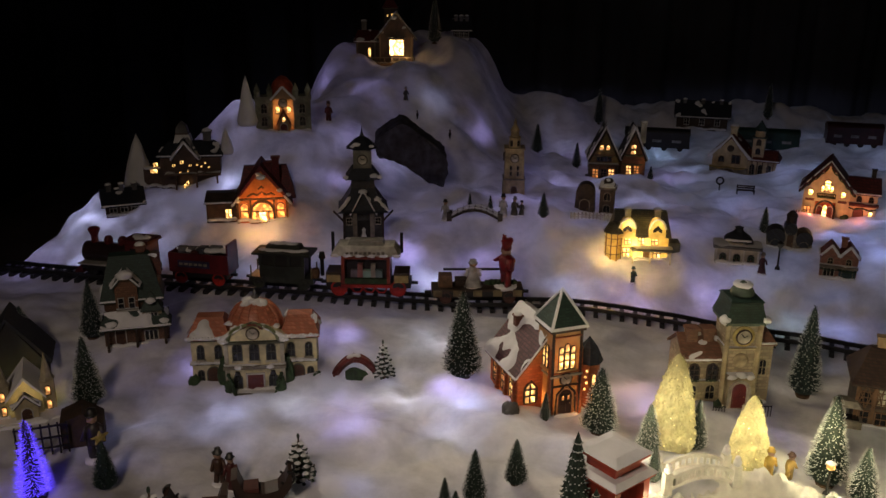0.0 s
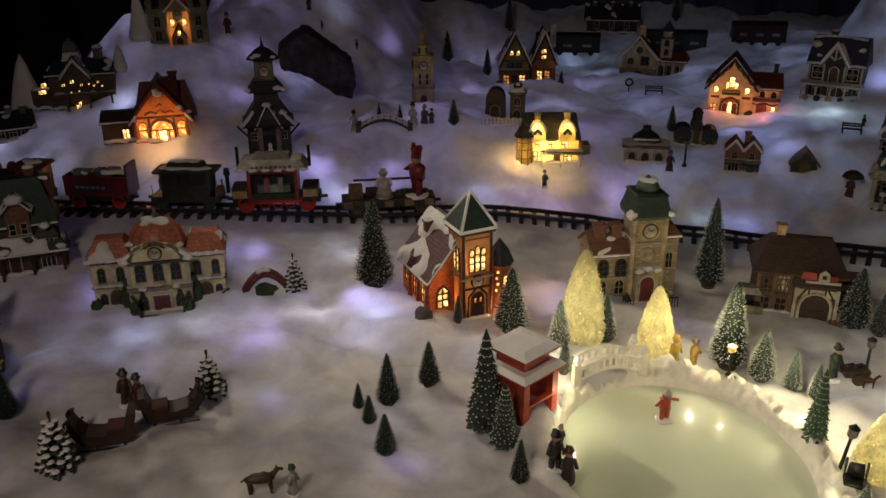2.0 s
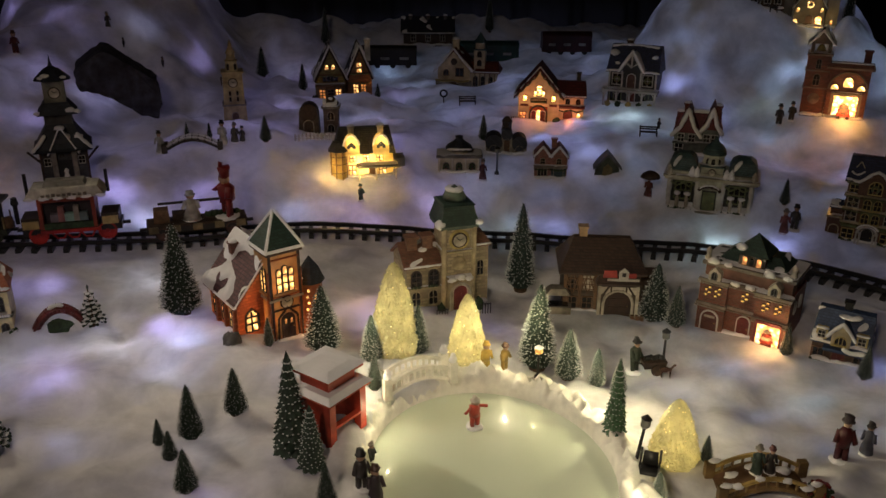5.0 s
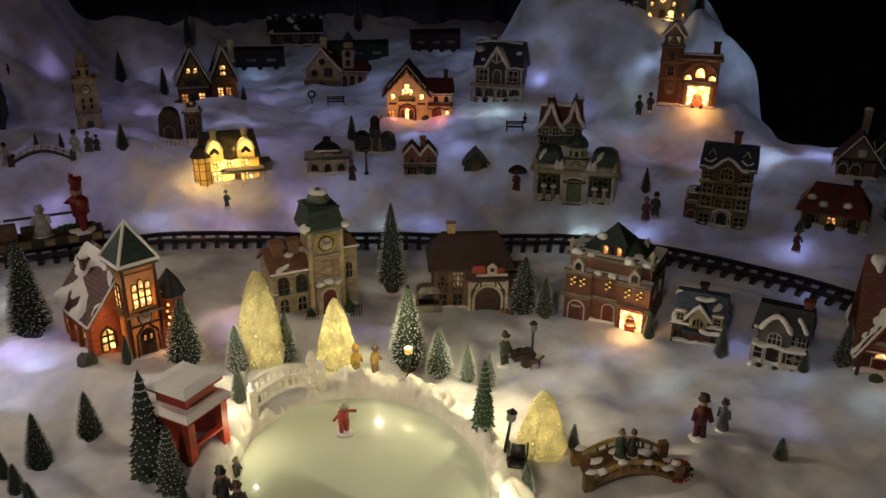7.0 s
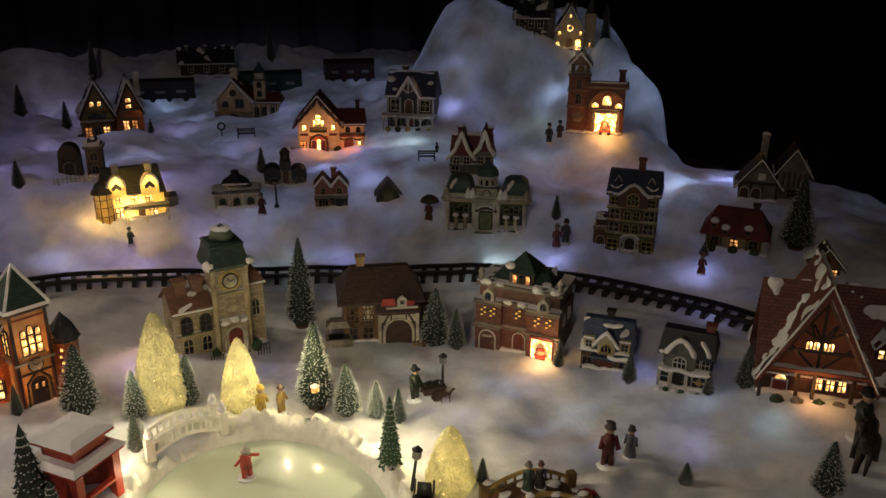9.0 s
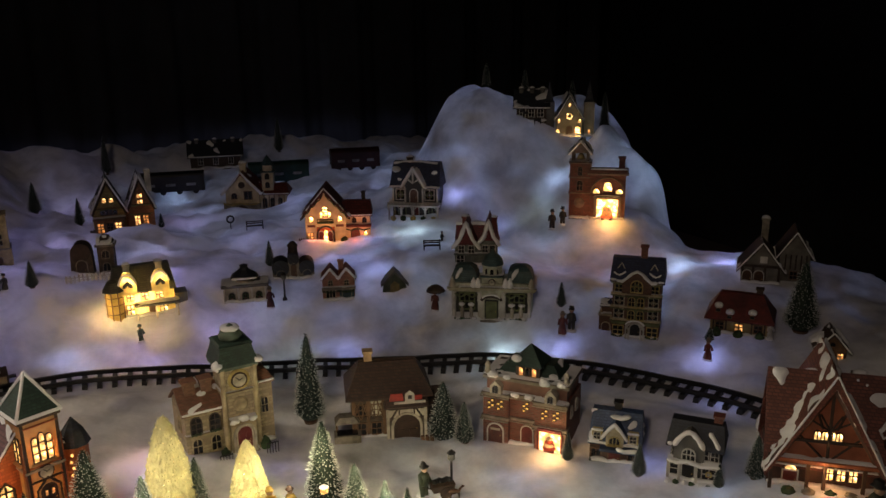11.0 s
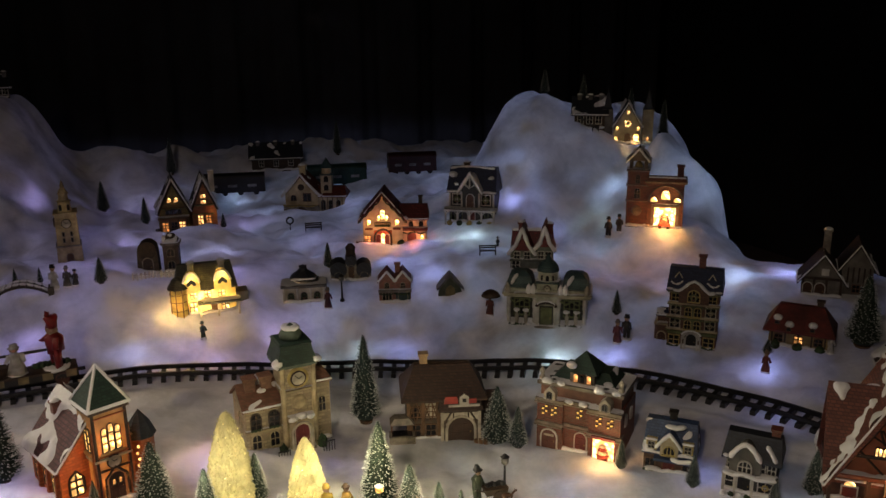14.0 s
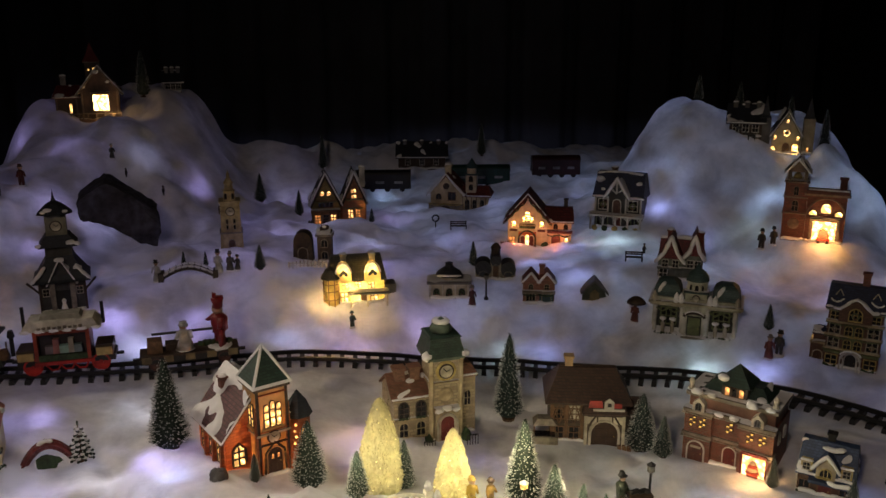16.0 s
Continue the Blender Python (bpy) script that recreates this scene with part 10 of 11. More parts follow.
def arched_bridge(name, ax, ay, bx, by, width, rise, post_h, mat, label, deck_mat, balusters=9, post_ball=True, z=None, snow=True, rail_mat=None):
    L = math.hypot(bx - ax, by - ay)
    yaw = math.degrees(math.atan2(by - ay, bx - ax))
    top = thing(name, (ax + bx) / 2, (ay + by) / 2, label, "bridge", yaw, z=z, sink=0.0)
    def arc(t):
        return -L / 2 + L * t, rise * math.sin(math.pi * t)
    n = 14
    for s in (-1, 1):
        for lo, hi, nm in ((0.0, 0.006, "arch_beam"), (post_h * 0.48, post_h * 0.62, "handrail")):
            bm = bmesh.new()
            pts = [arc(i / n) for i in range(n + 1)]
            bm_poly(bm, [(x, q + lo) for x, q in pts] + [(x, q + hi) for x, q in pts[::-1]], s * width / 2 - 0.0025, s * width / 2 + 0.0025)
            part(nm, bm, rail_mat or mat if nm == "handrail" else mat, top)
        for i in range(1, balusters + 1):
            x, q = arc(i / (balusters + 1))
            bm = bmesh.new()
            bm_box(bm, x, s * width / 2, q + 0.004, 0.0034, 0.003, post_h * 0.46)
            part("baluster", bm, mat, top)
        for e in (-1, 1):
            bm = bmesh.new()
            bm_box(bm, e * (L / 2 + 0.005), s * width / 2, -0.006, 0.014, 0.012, post_h * 0.8 + 0.006)
            p = part("end_post", bm, mat, top)
            if post_ball:
                bm = bmesh.new()
                bm_ball(bm, e * (L / 2 + 0.005), s * width / 2, post_h * 0.8 + 0.006, 0.0075)
                bm_ball(bm, e * (L / 2 + 0.005), s * width / 2, post_h * 0.8 + 0.014, 0.005)
                part("snow_ball", bm, CAP, p, rounded=True)
    bm = bmesh.new()
    pts = [arc(i / n) for i in range(n + 1)]
    bm_poly(bm, [(x, q) for x, q in pts] + [(x, q + 0.005) for x, q in pts[::-1]], -width / 2, width / 2)
    part("deck", bm, deck_mat, top)
    return top


PLASTER = paint((0.92, 0.89, 0.80), 0.5, "white_plaster", 0.15, 60.0, 0.4, dirt=0.2)
arched_bridge("white_footbridge", 0.380, 1.240, 0.492, 1.262, 0.036, 0.016, 0.042, PLASTER, "white plaster footbridge arching over the rink edge", PLASTER, 9, z=0.044)
arched_bridge("snowy_bridge", 0.030, 2.360, 0.165, 2.350, 0.030, 0.024, 0.022, paint((0.10, 0.085, 0.08), 0.6, "dark_bridge"), "small dark arched bridge covered with snow", CAP, 7, False, rail_mat=CAP)
fb = arched_bridge("wooden_footbridge", 0.815, 0.905, 0.945, 0.872, 0.060, 0.023, 0.036, paint((0.30, 0.19, 0.07), 0.5, "brown_wood", 0.35), "yellow-brown wooden footbridge with snow and figurines", paint((0.22, 0.12, 0.06), 0.6, "bridge_planks", 0.4), 8, False, rail_mat=paint((0.62, 0.44, 0.14), 0.45, "yellow_wood", 0.35))
for sx, sy, sz, r in ((-0.052, -0.030, 0.030, 0.010), (-0.020, -0.031, 0.044, 0.008), (0.052, -0.031, 0.026, 0.011), (-0.040, 0.014, 0.016, 0.014), (0.034, 0.016, 0.022, 0.014), (0.010, -0.012, 0.026, 0.013), (-0.010, 0.020, 0.027, 0.012), (0.020, -0.031, 0.040, 0.009), (0.066, -0.030, 0.032, 0.009), (-0.068, -0.030, 0.032, 0.009), (-0.066, 0.030, 0.032, 0.009)):
    bm = bmesh.new()
    bm_blob(bm, sx, sy, sz, r, r * 0.6, r * 0.45, sx * 70)
    part("bridge_snow", bm, CAP, fb, rounded=True)
bz = snow_height(0.88, 0.888) + 0.027
figurine("bridge_figurine", 0.872, 0.897, 0.050, (0.10, 0.15, 0.12), (0.4, 0.38, 0.32), "figurine in green on the wooden footbridge", -20, True, z=bz)
figurine("bridge_figurine", 0.892, 0.893, 0.046, (0.06, 0.05, 0.05), (0.18, 0.06, 0.06), "figurine in black on the wooden footbridge", -20, True, z=bz)


def holly_bush(x, y, r, red, label):
    top = thing("berry_bush", x, y, label, "bush", sink=0.0)
    rnd = random.Random(int(x * 500))
    bm, be = bmesh.new(), bmesh.new()
    for i in range(90):
        a, b, q = rnd.uniform(0, 6.28), rnd.uniform(-0.2, 1.5), rnd.uniform(0.6, 1.0) * r
        bm_ball(bm, q * math.cos(a) * math.cos(b), q * math.sin(a) * math.cos(b), max(q * math.sin(b), 0.002), r * 0.22, r * 0.2, r * 0.12, 5, 3)
        if i % 2:
            bm_ball(be, 1.06 * r * math.cos(a) * math.cos(b), 1.06 * r * math.sin(a) * math.cos(b), max(1.06 * r * math.sin(b), 0.003), r * 0.13, seg=6, rings=4)
    c = part("leaves", bm, LEAF, top)
    part("berries", be, paint(red, 0.35, "red_berries"), c, "cluster of red berries", True)


holly_bush(0.950, 0.852, 0.022, (0.35, 0.02, 0.02), "round bush thick with red berries")


# sled propped on the rink bank
def toy_chair():
    top = thing("park_chair", 0.708, 0.928, "small black iron seat on the snow bank", "seat", -35, sink=0.0)
    bm = bmesh.new()
    bm_box(bm, 0, 0.0, 0.013, 0.026, 0.022, 0.005, 0.92)
    part("seat", bm, IRON, top, rounded=True)
    bm = bmesh.new()
    bm_box(bm, 0, 0.012, 0.016, 0.024, 0.004, 0.024, 0.85)
    part("backrest", bm, IRON, top, rounded=True)
    for sx in (-1, 1):
        bm = bmesh.new()
        bm_tube(bm, [(sx * 0.014, -0.012, 0.0), (sx * 0.014, -0.011, 0.016), (sx * 0.014, -0.006, 0.024), (sx * 0.014, 0.010, 0.026), (sx * 0.014, 0.014, 0.044)], 0.0018)
        part("armrest", bm, IRON, top)
        bm = bmesh.new()
        bm_rod(bm, (sx * 0.013, 0.012, 0), (sx * 0.013, 0.012, 0.017), 0.0018)
        part("leg", bm, IRON, top)


toy_chair()


# dark cave-like tunnel in the hillside, its outline shaped to the camera's view
def tunnel():
    top = thing("tunnel_rock", -0.075, 2.640, "dark rocky tunnel mouth set into the snow hill", "tunnel", 4)
    bm = bmesh.new()
    bm_poly(bm, [(-0.130, 0.100), (-0.058, 0.079), (0.027, 0.022), (0.080, 0.0), (0.098, 0.055), (0.092, 0.105), (0.022, 0.160), (-0.025, 0.196), (-0.050, 0.206), (-0.082, 0.190), (-0.132, 0.150)], 0.0, 0.16)
    bmesh.ops.subdivide_edges(bm, edges=bm.edges, cuts=4, use_grid_fill=True)
    for v in bm.verts:
        v.co += Vector((noise.noise(v.co * 40), noise.noise(v.co * 40 + Vector((3, 0, 0))), noise.noise(v.co * 40 + Vector((0, 7, 0))))) * 0.008
    part("rock", bm, paint((0.085, 0.085, 0.13), 0.95, "dark_rock", 0.6, 40.0, 1.0), top)


tunnel()

# ---------------------------------------------------------------- the toy train


def on_track(x):
    """Place and heading of the line at x."""
    a = np.array(LINE)
    i = int(np.clip(np.searchsorted(a[:, 0], x), 1, 60))
    t = (x - a[i - 1, 0]) / max(a[i, 0] - a[i - 1, 0], 1e-6)
    p = a[i - 1] * (1 - t) + a[i] * t
    return float(p[0]), float(p[1]), math.degrees(math.atan2(a[i, 1] - a[i - 1, 1], a[i, 0] - a[i - 1, 0]))


def rail_car(name, x, length, label, chassis, wheels=2, wheel_mat=None, r=0.016):
    px, py, yaw = on_track(x)
    top = thing(name, px, py, label, "toy train car", yaw, z=snow_height(px, py) + RAIL_Z + 0.010, group="toy train")
    bm = bmesh.new()
    bm_box(bm, 0, 0, r * 1.1, length * 0.98, 0.058, 0.014)
    part("chassis", bm, chassis, top)
    for s in (-1, 1):
        for k in range(wheels):
            wx = length * (0.34 - 0.68 * k / (wheels - 1))
            bm = bmesh.new()
            bm_lathe(bm, 0, 0, [(r, -0.002), (r, 0.002), (r * 0.8, 0.0025), (r * 0.74, 0.001), (r * 0.25, 0.001), (r * 0.22, 0.004)], 18)
            w = part("wheel", bm, wheel_mat or BLACK, top)
            w.matrix_basis = pose(wx, s * 0.027, r, 90 if s < 0 else -90, 0, 0)
    for e in (-1, 1):
        bm = bmesh.new()
        bm_box(bm, e * (length / 2 + 0.006), 0, r * 1.2, 0.016, 0.008, 0.006)
        part("coupling", bm, BLACK, top)
    return top


TRAIN_RED = paint((0.19, 0.018, 0.026), 0.4, "train_red", 0.3)
WHEEL_RED = paint((0.50, 0.030, 0.022), 0.4, "wheel_red", 0.25)
DARKGREEN = paint((0.05, 0.06, 0.045), 0.45, "train_dark", 0.3)


def locomotive():
    top = rail_car("toy_locomotive", -0.835, 0.200, "dark red toy steam locomotive dusted with snow", BLACK, 4, BLACK, 0.015)
    bm = bmesh.new()
    bm_rod(bm, (-0.095, 0, 0.058), (0.035, 0, 0.058), 0.026, 0.026, 18)
    part("boiler", bm, paint((0.06, 0.03, 0.035), 0.35, "boiler"), top, rounded=False)
    bm = bmesh.new()
    bm_box(bm, 0.064, 0, 0.030, 0.060, 0.060, 0.066)
    part("cab", bm, TRAIN_RED, top)
    bm = bmesh.new()
    bm_box(bm, 0.064, 0, 0.096, 0.080, 0.070, 0.008, 0.9)
    r = part("cab_roof", bm, TRAIN_RED, top)
    bm = bmesh.new()
    bm_roll(bm, [(0.040 + 0.012 * i, 0.008 * math.sin(i * 2), 0.1045) for i in range(5)], 0.014, 0.35)
    part("roof_snow", bm, CAP, r, rounded=True)
    bm = bmesh.new()
    bm_lathe(bm, -0.070, 0, [(0.009, 0.080), (0.009, 0.100), (0.016, 0.118), (0.012, 0.122)], 12)
    part("smokestack", bm, TRAIN_RED, top)
    for x, rr in ((-0.030, 0.011), (0.010, 0.012)):
        bm = bmesh.new()
        bm_lathe(bm, x, 0, [(rr, 0.080), (rr, 0.094), (rr * 0.6, 0.102), (0, 0.104)], 12)
        part("dome", bm, TRAIN_RED, top)
    bm = bmesh.new()
    bm_box(bm, -0.012, 0, 0.028, 0.190, 0.062, 0.004)
    part("running_board", bm, WHITE_TRIM, top)
    bm = bmesh.new()
    bm_poly(bm, [(-0.125, 0.004), (-0.098, 0.004), (-0.098, 0.030)], -0.026, 0.026)
    part("cowcatcher", bm, TRAIN_RED, top)
    for s in (-1, 1):
        bm = bmesh.new()
        bm_box(bm, 0.064, s * 0.031, 0.058, 0.030, 0.003, 0.024)
        part("cab_window", bm, DEAD, top)


def tender():
    top = rail_car("toy_tender", -0.606, 0.150, "dark red open toy wagon loaded with wrapped parcels", BLACK, 2, WHEEL_RED, 0.017)
    for s in (-1, 1):
        bm = bmesh.new()
        bm_box(bm, 0, s * 0.029, 0.032, 0.160, 0.005, 0.050)
        w = part("side", bm, TRAIN_RED, top)
        bm = bmesh.new()
        bm_box(bm, -0.012, s * 0.0325, 0.046, 0.085, 0.002, 0.018)
        part("name_panel", bm, paint((0.07, 0.06, 0.16), 0.4, "blue_panel"), w)
        bm = bmesh.new()
        for k in range(6):
            bm_box(bm, -0.045 + 0.013 * k, s * 0.0340, 0.052, 0.009, 0.001, 0.006)
        part("lettering", bm, paint((0.45, 0.42, 0.35), 0.5, "pale_letters"), w)
    bm = bmesh.new()
    bm_box(bm, 0.078, 0, 0.032, 0.005, 0.056, 0.078)
    part("end_board", bm, TRAIN_RED, top)
    bm = bmesh.new()
    bm_box(bm, -0.078, 0, 0.032, 0.005, 0.056, 0.050)
    part("end_board", bm, TRAIN_RED, top)
    rnd = random.Random(8)
    for i in range(16):
        bm = bmesh.new()
        bm_box(bm, rnd.uniform(-.06, .06), rnd.uniform(-.016, .016), 0.066 + rnd.uniform(0, .014), 0.020, 0.018, 0.014, 0.9)
        part("parcel", bm, paint(rnd.choice([(0.16, 0.18, 0.24), (0.3, 0.3, 0.33), (0.1, 0.12, 0.16), (0.2, 0.06, 0.06)]), 0.4, "parcel"), top)
    bm = bmesh.new()
    bm_roll(bm, [(-0.072 + 0.018 * i, 0.006 * math.sin(i * 2.1), 0.084) for i in range(9)], 0.012, 0.5)
    part("snow", bm, CAP, top, rounded=True)


def coach():
    top = rail_car("toy_coach", -0.395, 0.170, "dark green-brown toy coach with snow on its roof", DARKGREEN, 2, DARKGREEN, 0.016)
    for s in (-1, 1):
        bm = bmesh.new()
        bm_box(bm, 0.004, s * 0.027, 0.032, 0.116, 0.004, 0.030)
        part("side", bm, DARKGREEN, top)
        for k in range(4):
            bm = bmesh.new()
            bm_box(bm, -0.052 + 0.037 * k, s * 0.027, 0.062, 0.007, 0.004, 0.028)
            part("window_post", bm, DARKGREEN, top)
        for e in (-1, 1):
            bm = bmesh.new()
            bm_rod(bm, (e * 0.078, s * 0.025, 0.030), (e * 0.078, s * 0.025, 0.060), 0.002)
            part("railing_post", bm, paint((0.30, 0.24, 0.12), 0.5, "dull_brass"), top)
    # solid near-black block: the shade inside the coach put into colour
    bm = bmesh.new()
    bm_box(bm, 0.004, 0, 0.032, 0.110, 0.046, 0.056)
    part("interior", bm, paint((0.03, 0.03, 0.03), 0.6, "inside_shade"), top)
    bm = bmesh.new()
    bm_box(bm, 0.004, 0, 0.090, 0.150, 0.066, 0.006)
    r = part("roof", bm, DARKGREEN, top)
    bm = bmesh.new()
    bm_roll(bm, [(-0.060 + 0.016 * i, -0.012 + 0.006 * math.sin(i * 1.9), 0.0985) for i in range(9)], 0.010, 0.35)
    part("roof_snow", bm, CAP, r, rounded=True)
    bm = bmesh.new()
    bm_box(bm, 0.004, 0, 0.103, 0.090, 0.030, 0.010, 0.9)
    part("clerestory", bm, DARKGREEN, r)
    bm = bmesh.new()
    bm_roll(bm, [(-0.034 + 0.012 * i, 0.004 * math.sin(i * 2.3), 0.1135) for i in range(7)], 0.010, 0.35)
    part("clerestory_snow", bm, CAP, r, rounded=True)
    bm = bmesh.new()
    bm_lathe(bm, 0.086, -0.014, [(0.009, 0.032), (0.011, 0.044), (0.009, 0.056), (0.0, 0.057)], 10)
    part("barrel", bm, OAK, top)
    bm = bmesh.new()
    bm_lathe(bm, 0.098, 0.006, [(0.005, 0.032), (0.005, 0.074), (0.009, 0.080), (0.006, 0.094)], 8)
    part("stove_pipe", bm, IRON, top)


def shop_car():
    top = rail_car("toy_shop_car", -0.178, 0.215, "red toy shop wagon with snowy white roof and open counter", BLACK, 2, WHEEL_RED, 0.021)
    red = paint((0.38, 0.06, 0.03), 0.45, "shop_red", 0.3)
    bm = bmesh.new()
    bm_box(bm, -0.006, 0.006, 0.034, 0.118, 0.040, 0.074)
    part("back_wall", bm, paint((0.035, 0.025, 0.035), 0.6, "shop_inside"), top)
    for x in (-0.062, 0.050):
        bm = bmesh.new()
        bm_box(bm, x, -0.004, 0.034, 0.008, 0.058, 0.074)
        part("corner_post", bm, red, top)
    for z, hh in ((0.034, 0.014), (0.098, 0.010)):
        bm = bmesh.new()
        bm_box(bm, -0.006, -0.030, z, 0.118, 0.005, hh)
        part("counter" if z < 0.05 else "lintel", bm, red if z > 0.05 else LEAF, top)
    bm = bmesh.new()
    bm_box(bm, -0.006, 0, 0.108, 0.170, 0.074, 0.022, 0.82)
    r = part("roof", bm, paint((0.74, 0.72, 0.64), 0.7, "roof_snow_crust", 0.3, 60.0, 0.8), top, "sloping roof thick with snow")
    bm = bmesh.new()
    bm_box(bm, -0.006, 0, 0.1305, 0.090, 0.040, 0.010, 0.9)
    part("roof_lantern", bm, paint((0.45, 0.44, 0.40), 0.6, "grey_snow"), r)
    for x in (-0.092, 0.080):
        bm = bmesh.new()
        bm_rod(bm, (x, 0.02, 0.10), (x, 0.02, 0.152), 0.004, 0.004, 8)
        part("chimney_pipe", bm, IRON, r)
    rnd = random.Random(2)
    for x, c, w in ((-0.034, (0.30, 0.26, 0.34), 0.020), (-0.006, (0.45, 0.78, 0.72), 0.028), (0.026, (0.25, 0.36, 0.40), 0.018), (-0.020, (0.5, 0.2, 0.2), 0.014), (0.012, (0.55, 0.5, 0.45), 0.012)):
        bm = bmesh.new()
        bm_box(bm, x, -0.022, 0.050, w, 0.014, 0.018 if w > 0.015 else 0.034, 0.9)
        part("parcel", bm, paint(c, 0.45, "shop_parcel"), top)
    for x in (-0.086, 0.082):
        bm = bmesh.new()
        bm_box(bm, x, 0, 0.034, 0.038, 0.058, 0.028)
        b = part("end_box", bm, paint((0.08, 0.055, 0.04), 0.5, "dark_box"), top)
        bm = bmesh.new()
        bm_box(bm, x, -0.031, 0.038, 0.034, 0.004, 0.018)
        part("box_panel", bm, paint((0.58, 0.44, 0.18), 0.5, "ochre_panel"), b)
    bm = bmesh.new()
    bm_box(bm, -0.004, -0.031, 0.024, 0.128, 0.004, 0.008)
    part("sill_beam", bm, WHEEL_RED, top)
    for k in range(3):
        bm = bmesh.new()
        bm_tube(bm, [(-0.044 + 0.030 * k, -0.031, 0.024), (-0.034 + 0.030 * k, -0.031, 0.012), (-0.020 + 0.030 * k, -0.031, 0.012), (-0.014 + 0.030 * k, -0.031, 0.024)], 0.0022, 5)
        part("truss_rod", bm, WHEEL_RED, top)
    bm = bmesh.new()
    for k in range(9):
        bm_box(bm, -0.050 + 0.011 * k, -0.0385, 0.113, 0.007, 0.002, 0.005 + 0.001 * (k % 3))
    part("lettering", bm, paint((0.30, 0.26, 0.22), 0.6, "faded_lettering"), r)["kind"] = "stuff"
    for k in range(6):
        bm = bmesh.new()
        bm_blob(bm, -0.080 + 0.030 * k, -0.034, 0.1085, 0.012, 0.005, 0.005, k)
        part("eave_snow", bm, CAP, r, rounded=True)


def flat_car():
    top = rail_car("toy_flat_car", 0.092, 0.235, "dark toy flat wagon with crates and a long pole", BLACK, 2, paint((0.12, 0.05, 0.04), 0.5, "rusty_wheel"), 0.016)
    bm = bmesh.new()
    bm_box(bm, 0, 0, 0.032, 0.23, 0.060, 0.006)
    part("deck", bm, TIMBER, top)
    for k in range(5):
        bm = bmesh.new()
        bm_box(bm, -0.10 + 0.05 * k, -0.030, 0.020, 0.022, 0.004, 0.016)
        part("stake_pocket", bm, paint((0.30, 0.24, 0.12), 0.5, "dull_brass"), top)
    bm = bmesh.new()
    bm_box(bm, -0.080, 0.004, 0.038, 0.036, 0.036, 0.030, 0.92)
    part("crate", bm, OAK, top)
    bm = bmesh.new()
    bm_box(bm, -0.035, 0.012, 0.038, 0.040, 0.030, 0.016)
    part("crate", bm, TIMBER, top)
    bm = bmesh.new()
    bm_rod(bm, (-0.085, 0.006, 0.080), (0.070, 0.006, 0.080), 0.0032)
    part("pole", bm, BLACK, top)
    bm = bmesh.new()
    bm_roll(bm, [(0.02 + 0.006 * i, 0.010 + 0.010 * math.sin(i * 3), 0.042) for i in range(14)], 0.008, 1.0)
    part("garland", bm, LEAF, top)
    px, py, yaw = on_track(0.092)
    zz = top.matrix_basis.translation.z
    figurine("train_snowman", 0.082, py - 0.006, 0.072, (0.66, 0.65, 0.62), (0.5, 0.5, 0.48), "white snowman with wreath on the flat wagon", 0, True, z=zz + 0.037).scale = (1.5, 1.4, 1.0)
    figurine("soldier_ornament", 0.165, py, 0.112, (0.34, 0.020, 0.026), (0.42, 0.020, 0.022), "red-coated soldier ornament with tall red hat", -70, z=zz + 0.037, arm=0.4, shako=True).scale = (1.45, 1.35, 1.0)


locomotive()
tender()
coach()
shop_car()
flat_car()


# ---------------------------------------------------------------- dark things at the back of the table
def back_car(x, y, w, h, mat, label, yaw=-14, stripes=True):
    top = thing("parked_toy_car", x, y, label, "toy train car", yaw, group="second toy train", z=snow_height(x, y) + 0.002)
    bm = bmesh.new()
    bm_box(bm, 0, 0, 0.010, w, 0.06, h * 0.72, 0.98)
    part("body", bm, mat, top)
    bm = bmesh.new()
    bm_rod(bm, (-w / 2, 0, h * 0.72 + 0.010), (w / 2, 0, h * 0.72 + 0.010), 0.030, 0.030, 12)
    bmesh.ops.scale(bm, vec=(1, 1, 0.55), verts=bm.verts, space=Matrix.Translation((0, 0, -(h * 0.72 + 0.010))))
    part("roof", bm, mat, top)
    for k in range(3):
        bm = bmesh.new()
        bm_box(bm, -w * 0.3 + w * 0.3 * k, -0.031, h * 0.4, w * 0.14, 0.003, h * 0.12)
        part("marking", bm, paint((0.4, 0.4, 0.4), 0.5, "pale_marking"), top)
    for k in range(4):
        bm = bmesh.new()
        bm_lathe(bm, 0, 0, [(0.011, -0.002), (0.011, 0.002)], 12)
        o = part("wheel", bm, BLACK, top)
        o.matrix_basis = pose(-w * 0.36 + w * 0.24 * k, -0.026, 0.009, 90, 0, 0)


back_car(0.85, 3.33, 0.25, 0.080, paint((0.018, 0.018, 0.022), 0.4, "black_car"), "black toy coach standing at the back")
back_car(1.27, 3.30, 0.24, 0.085, paint((0.012, 0.07, 0.06), 0.4, "teal_car"), "teal toy wagon standing at the back")
back_car(1.57, 3.22, 0.20, 0.085, paint((0.06, 0.01, 0.012), 0.4, "maroon_car"), "maroon toy wagon standing at the back")


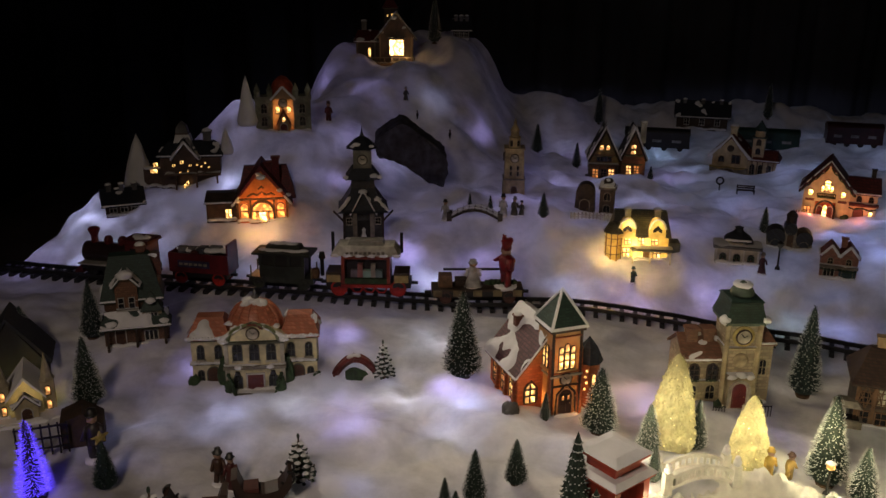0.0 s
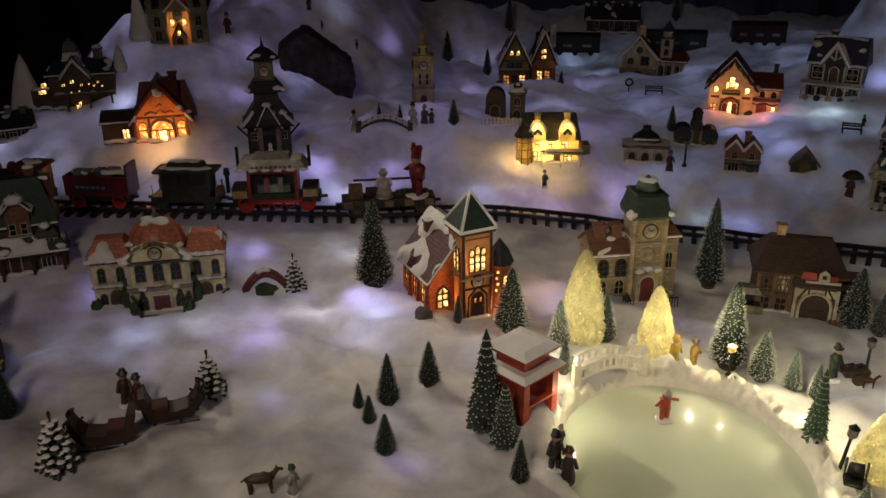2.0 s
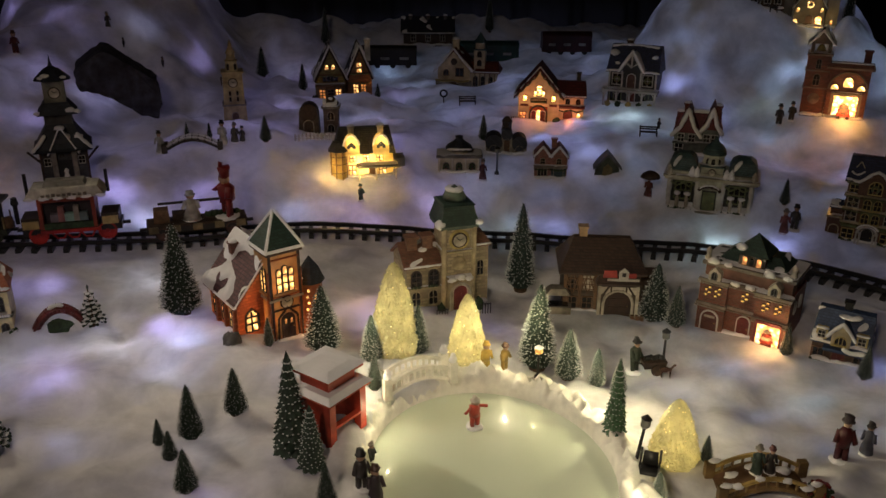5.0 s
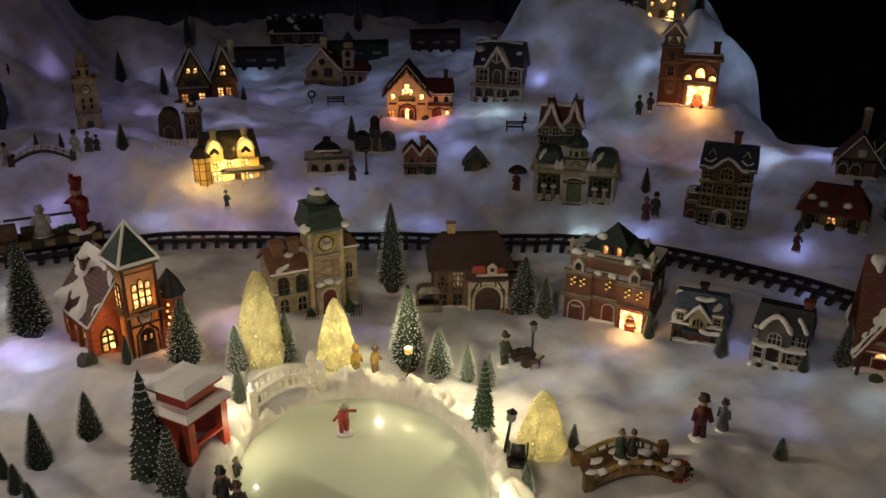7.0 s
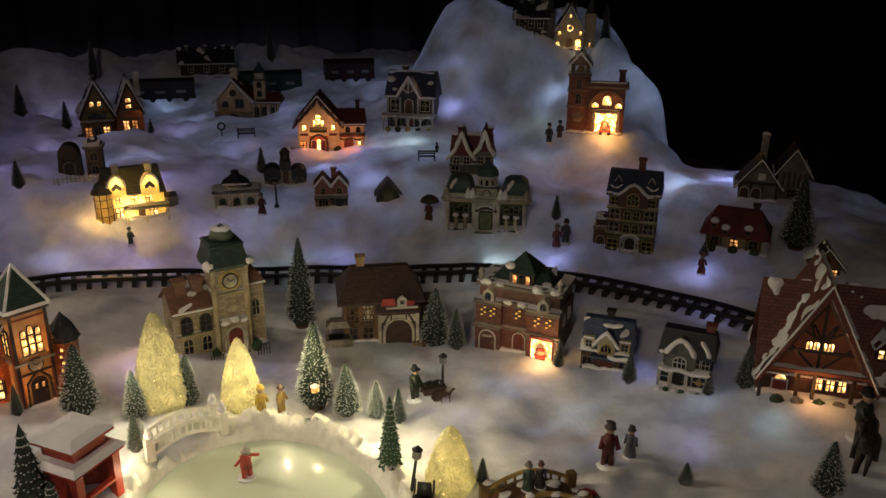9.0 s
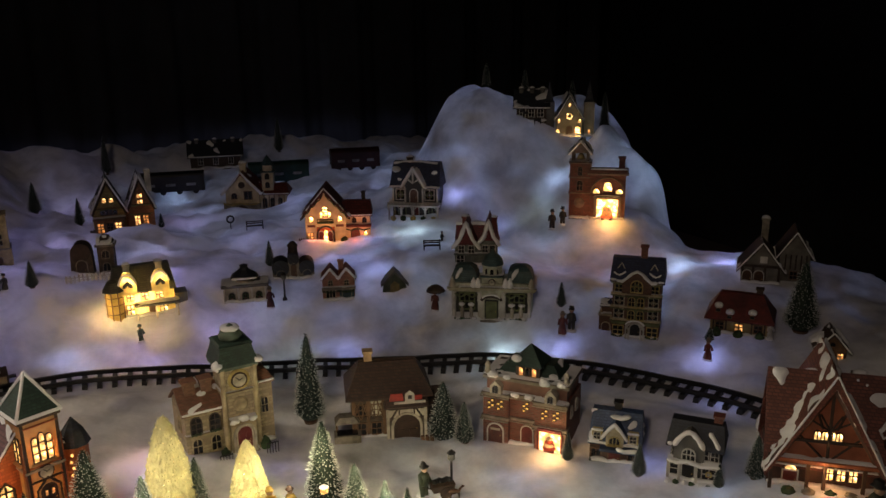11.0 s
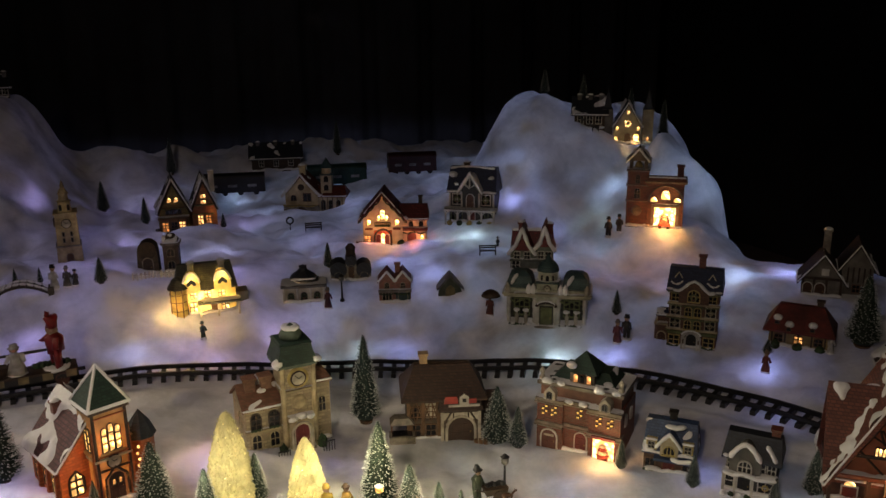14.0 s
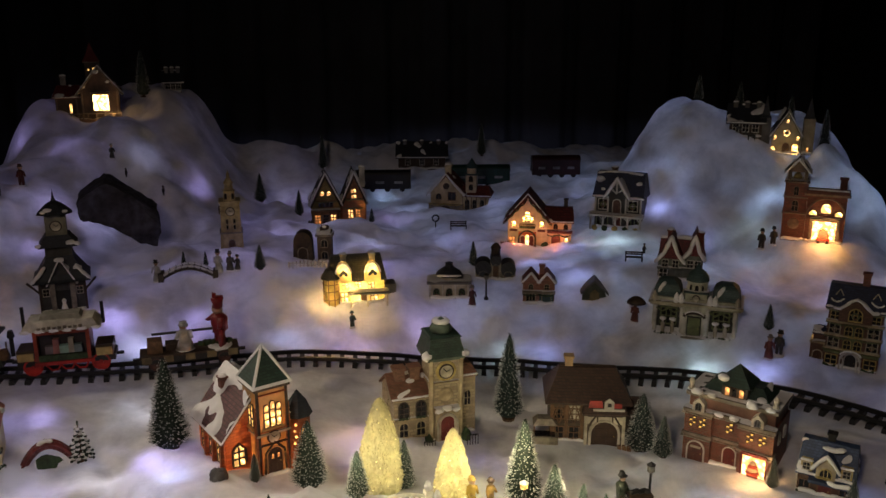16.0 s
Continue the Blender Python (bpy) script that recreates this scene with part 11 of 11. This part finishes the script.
def back_house(x, y, w, h, label):
    h2 = House("back_house", x, y, facing(x, y), label, "model house")
    h2.box("wall", TIMBER, 0, 0, 0, w, 0.09, h * 0.55)
    h2.gable(0, 0, h * 0.5, w, 0.09, h * 0.05, h * 0.4, TIMBER, SLATE, "x", 0.012, 0.30)
    for k in (-1, 0, 1):
        h2.window(k * w * 0.3, 0, h * 0.2, 0.018, 0.026)
        h2.chimney(k * w * 0.36, 0.04, h * 0.75, 0.014, 0.03, GREY)


back_house(1.06, 3.46, 0.20, 0.115, "dim grey house at the back of the village")
back_house(-0.925, 2.40, 0.10, 0.075, "dim dark green house at the edge of the table")
back_house(1.86, 2.37, 0.10, 0.105, "dim brown house beside the hilltop church")
back_house(0.075, 3.44, 0.060, 0.080, "dim little house on the shoulder of the mountain")


# corner display by the chapel: dark arbour and boxes
def arbour():
    top = thing("dark_arbour", -0.700, 1.370, "dark lattice arbour and hut by the chapel", "arbour", 20)
    for k in range(7):
        bm = bmesh.new()
        bm_box(bm, -0.06 + 0.014 * k, -0.03, 0, 0.003, 0.003, 0.062)
        part("lattice_bar", bm, IRON, top)
    for z in (0.014, 0.034, 0.056):
        bm = bmesh.new()
        bm_box(bm, -0.018, -0.0325, z, 0.088, 0.003, 0.003)
        part("lattice_rail", bm, IRON, top)
    bm = bmesh.new()
    bm_poly(bm, [(0.012, 0.0), (0.085, 0.0), (0.085, 0.040), (0.050, 0.066), (0.012, 0.052)], -0.02, 0.04)
    part("hut", bm, TIMBER, top)


arbour()
rock = thing("dark_mountain_house", -0.885, 1.60, "dark steep-roofed house behind the chapel", "model house", 20)
bm = bmesh.new()
bm_poly(bm, [(-0.07, 0), (0.07, 0), (0.06, 0.05), (0, 0.14), (-0.06, 0.05)], 0, 0.09)
part("wall", bm, paint((0.04, 0.045, 0.05), 0.7, "dark_house"), rock)
bm = bmesh.new()
bm_poly(bm, [(-0.075, 0.04), (0, 0.142), (0.075, 0.04), (0.078, 0.048), (0, 0.152), (-0.078, 0.048)], -0.006, 0.096)
part("roof", bm, SLATE, rock)
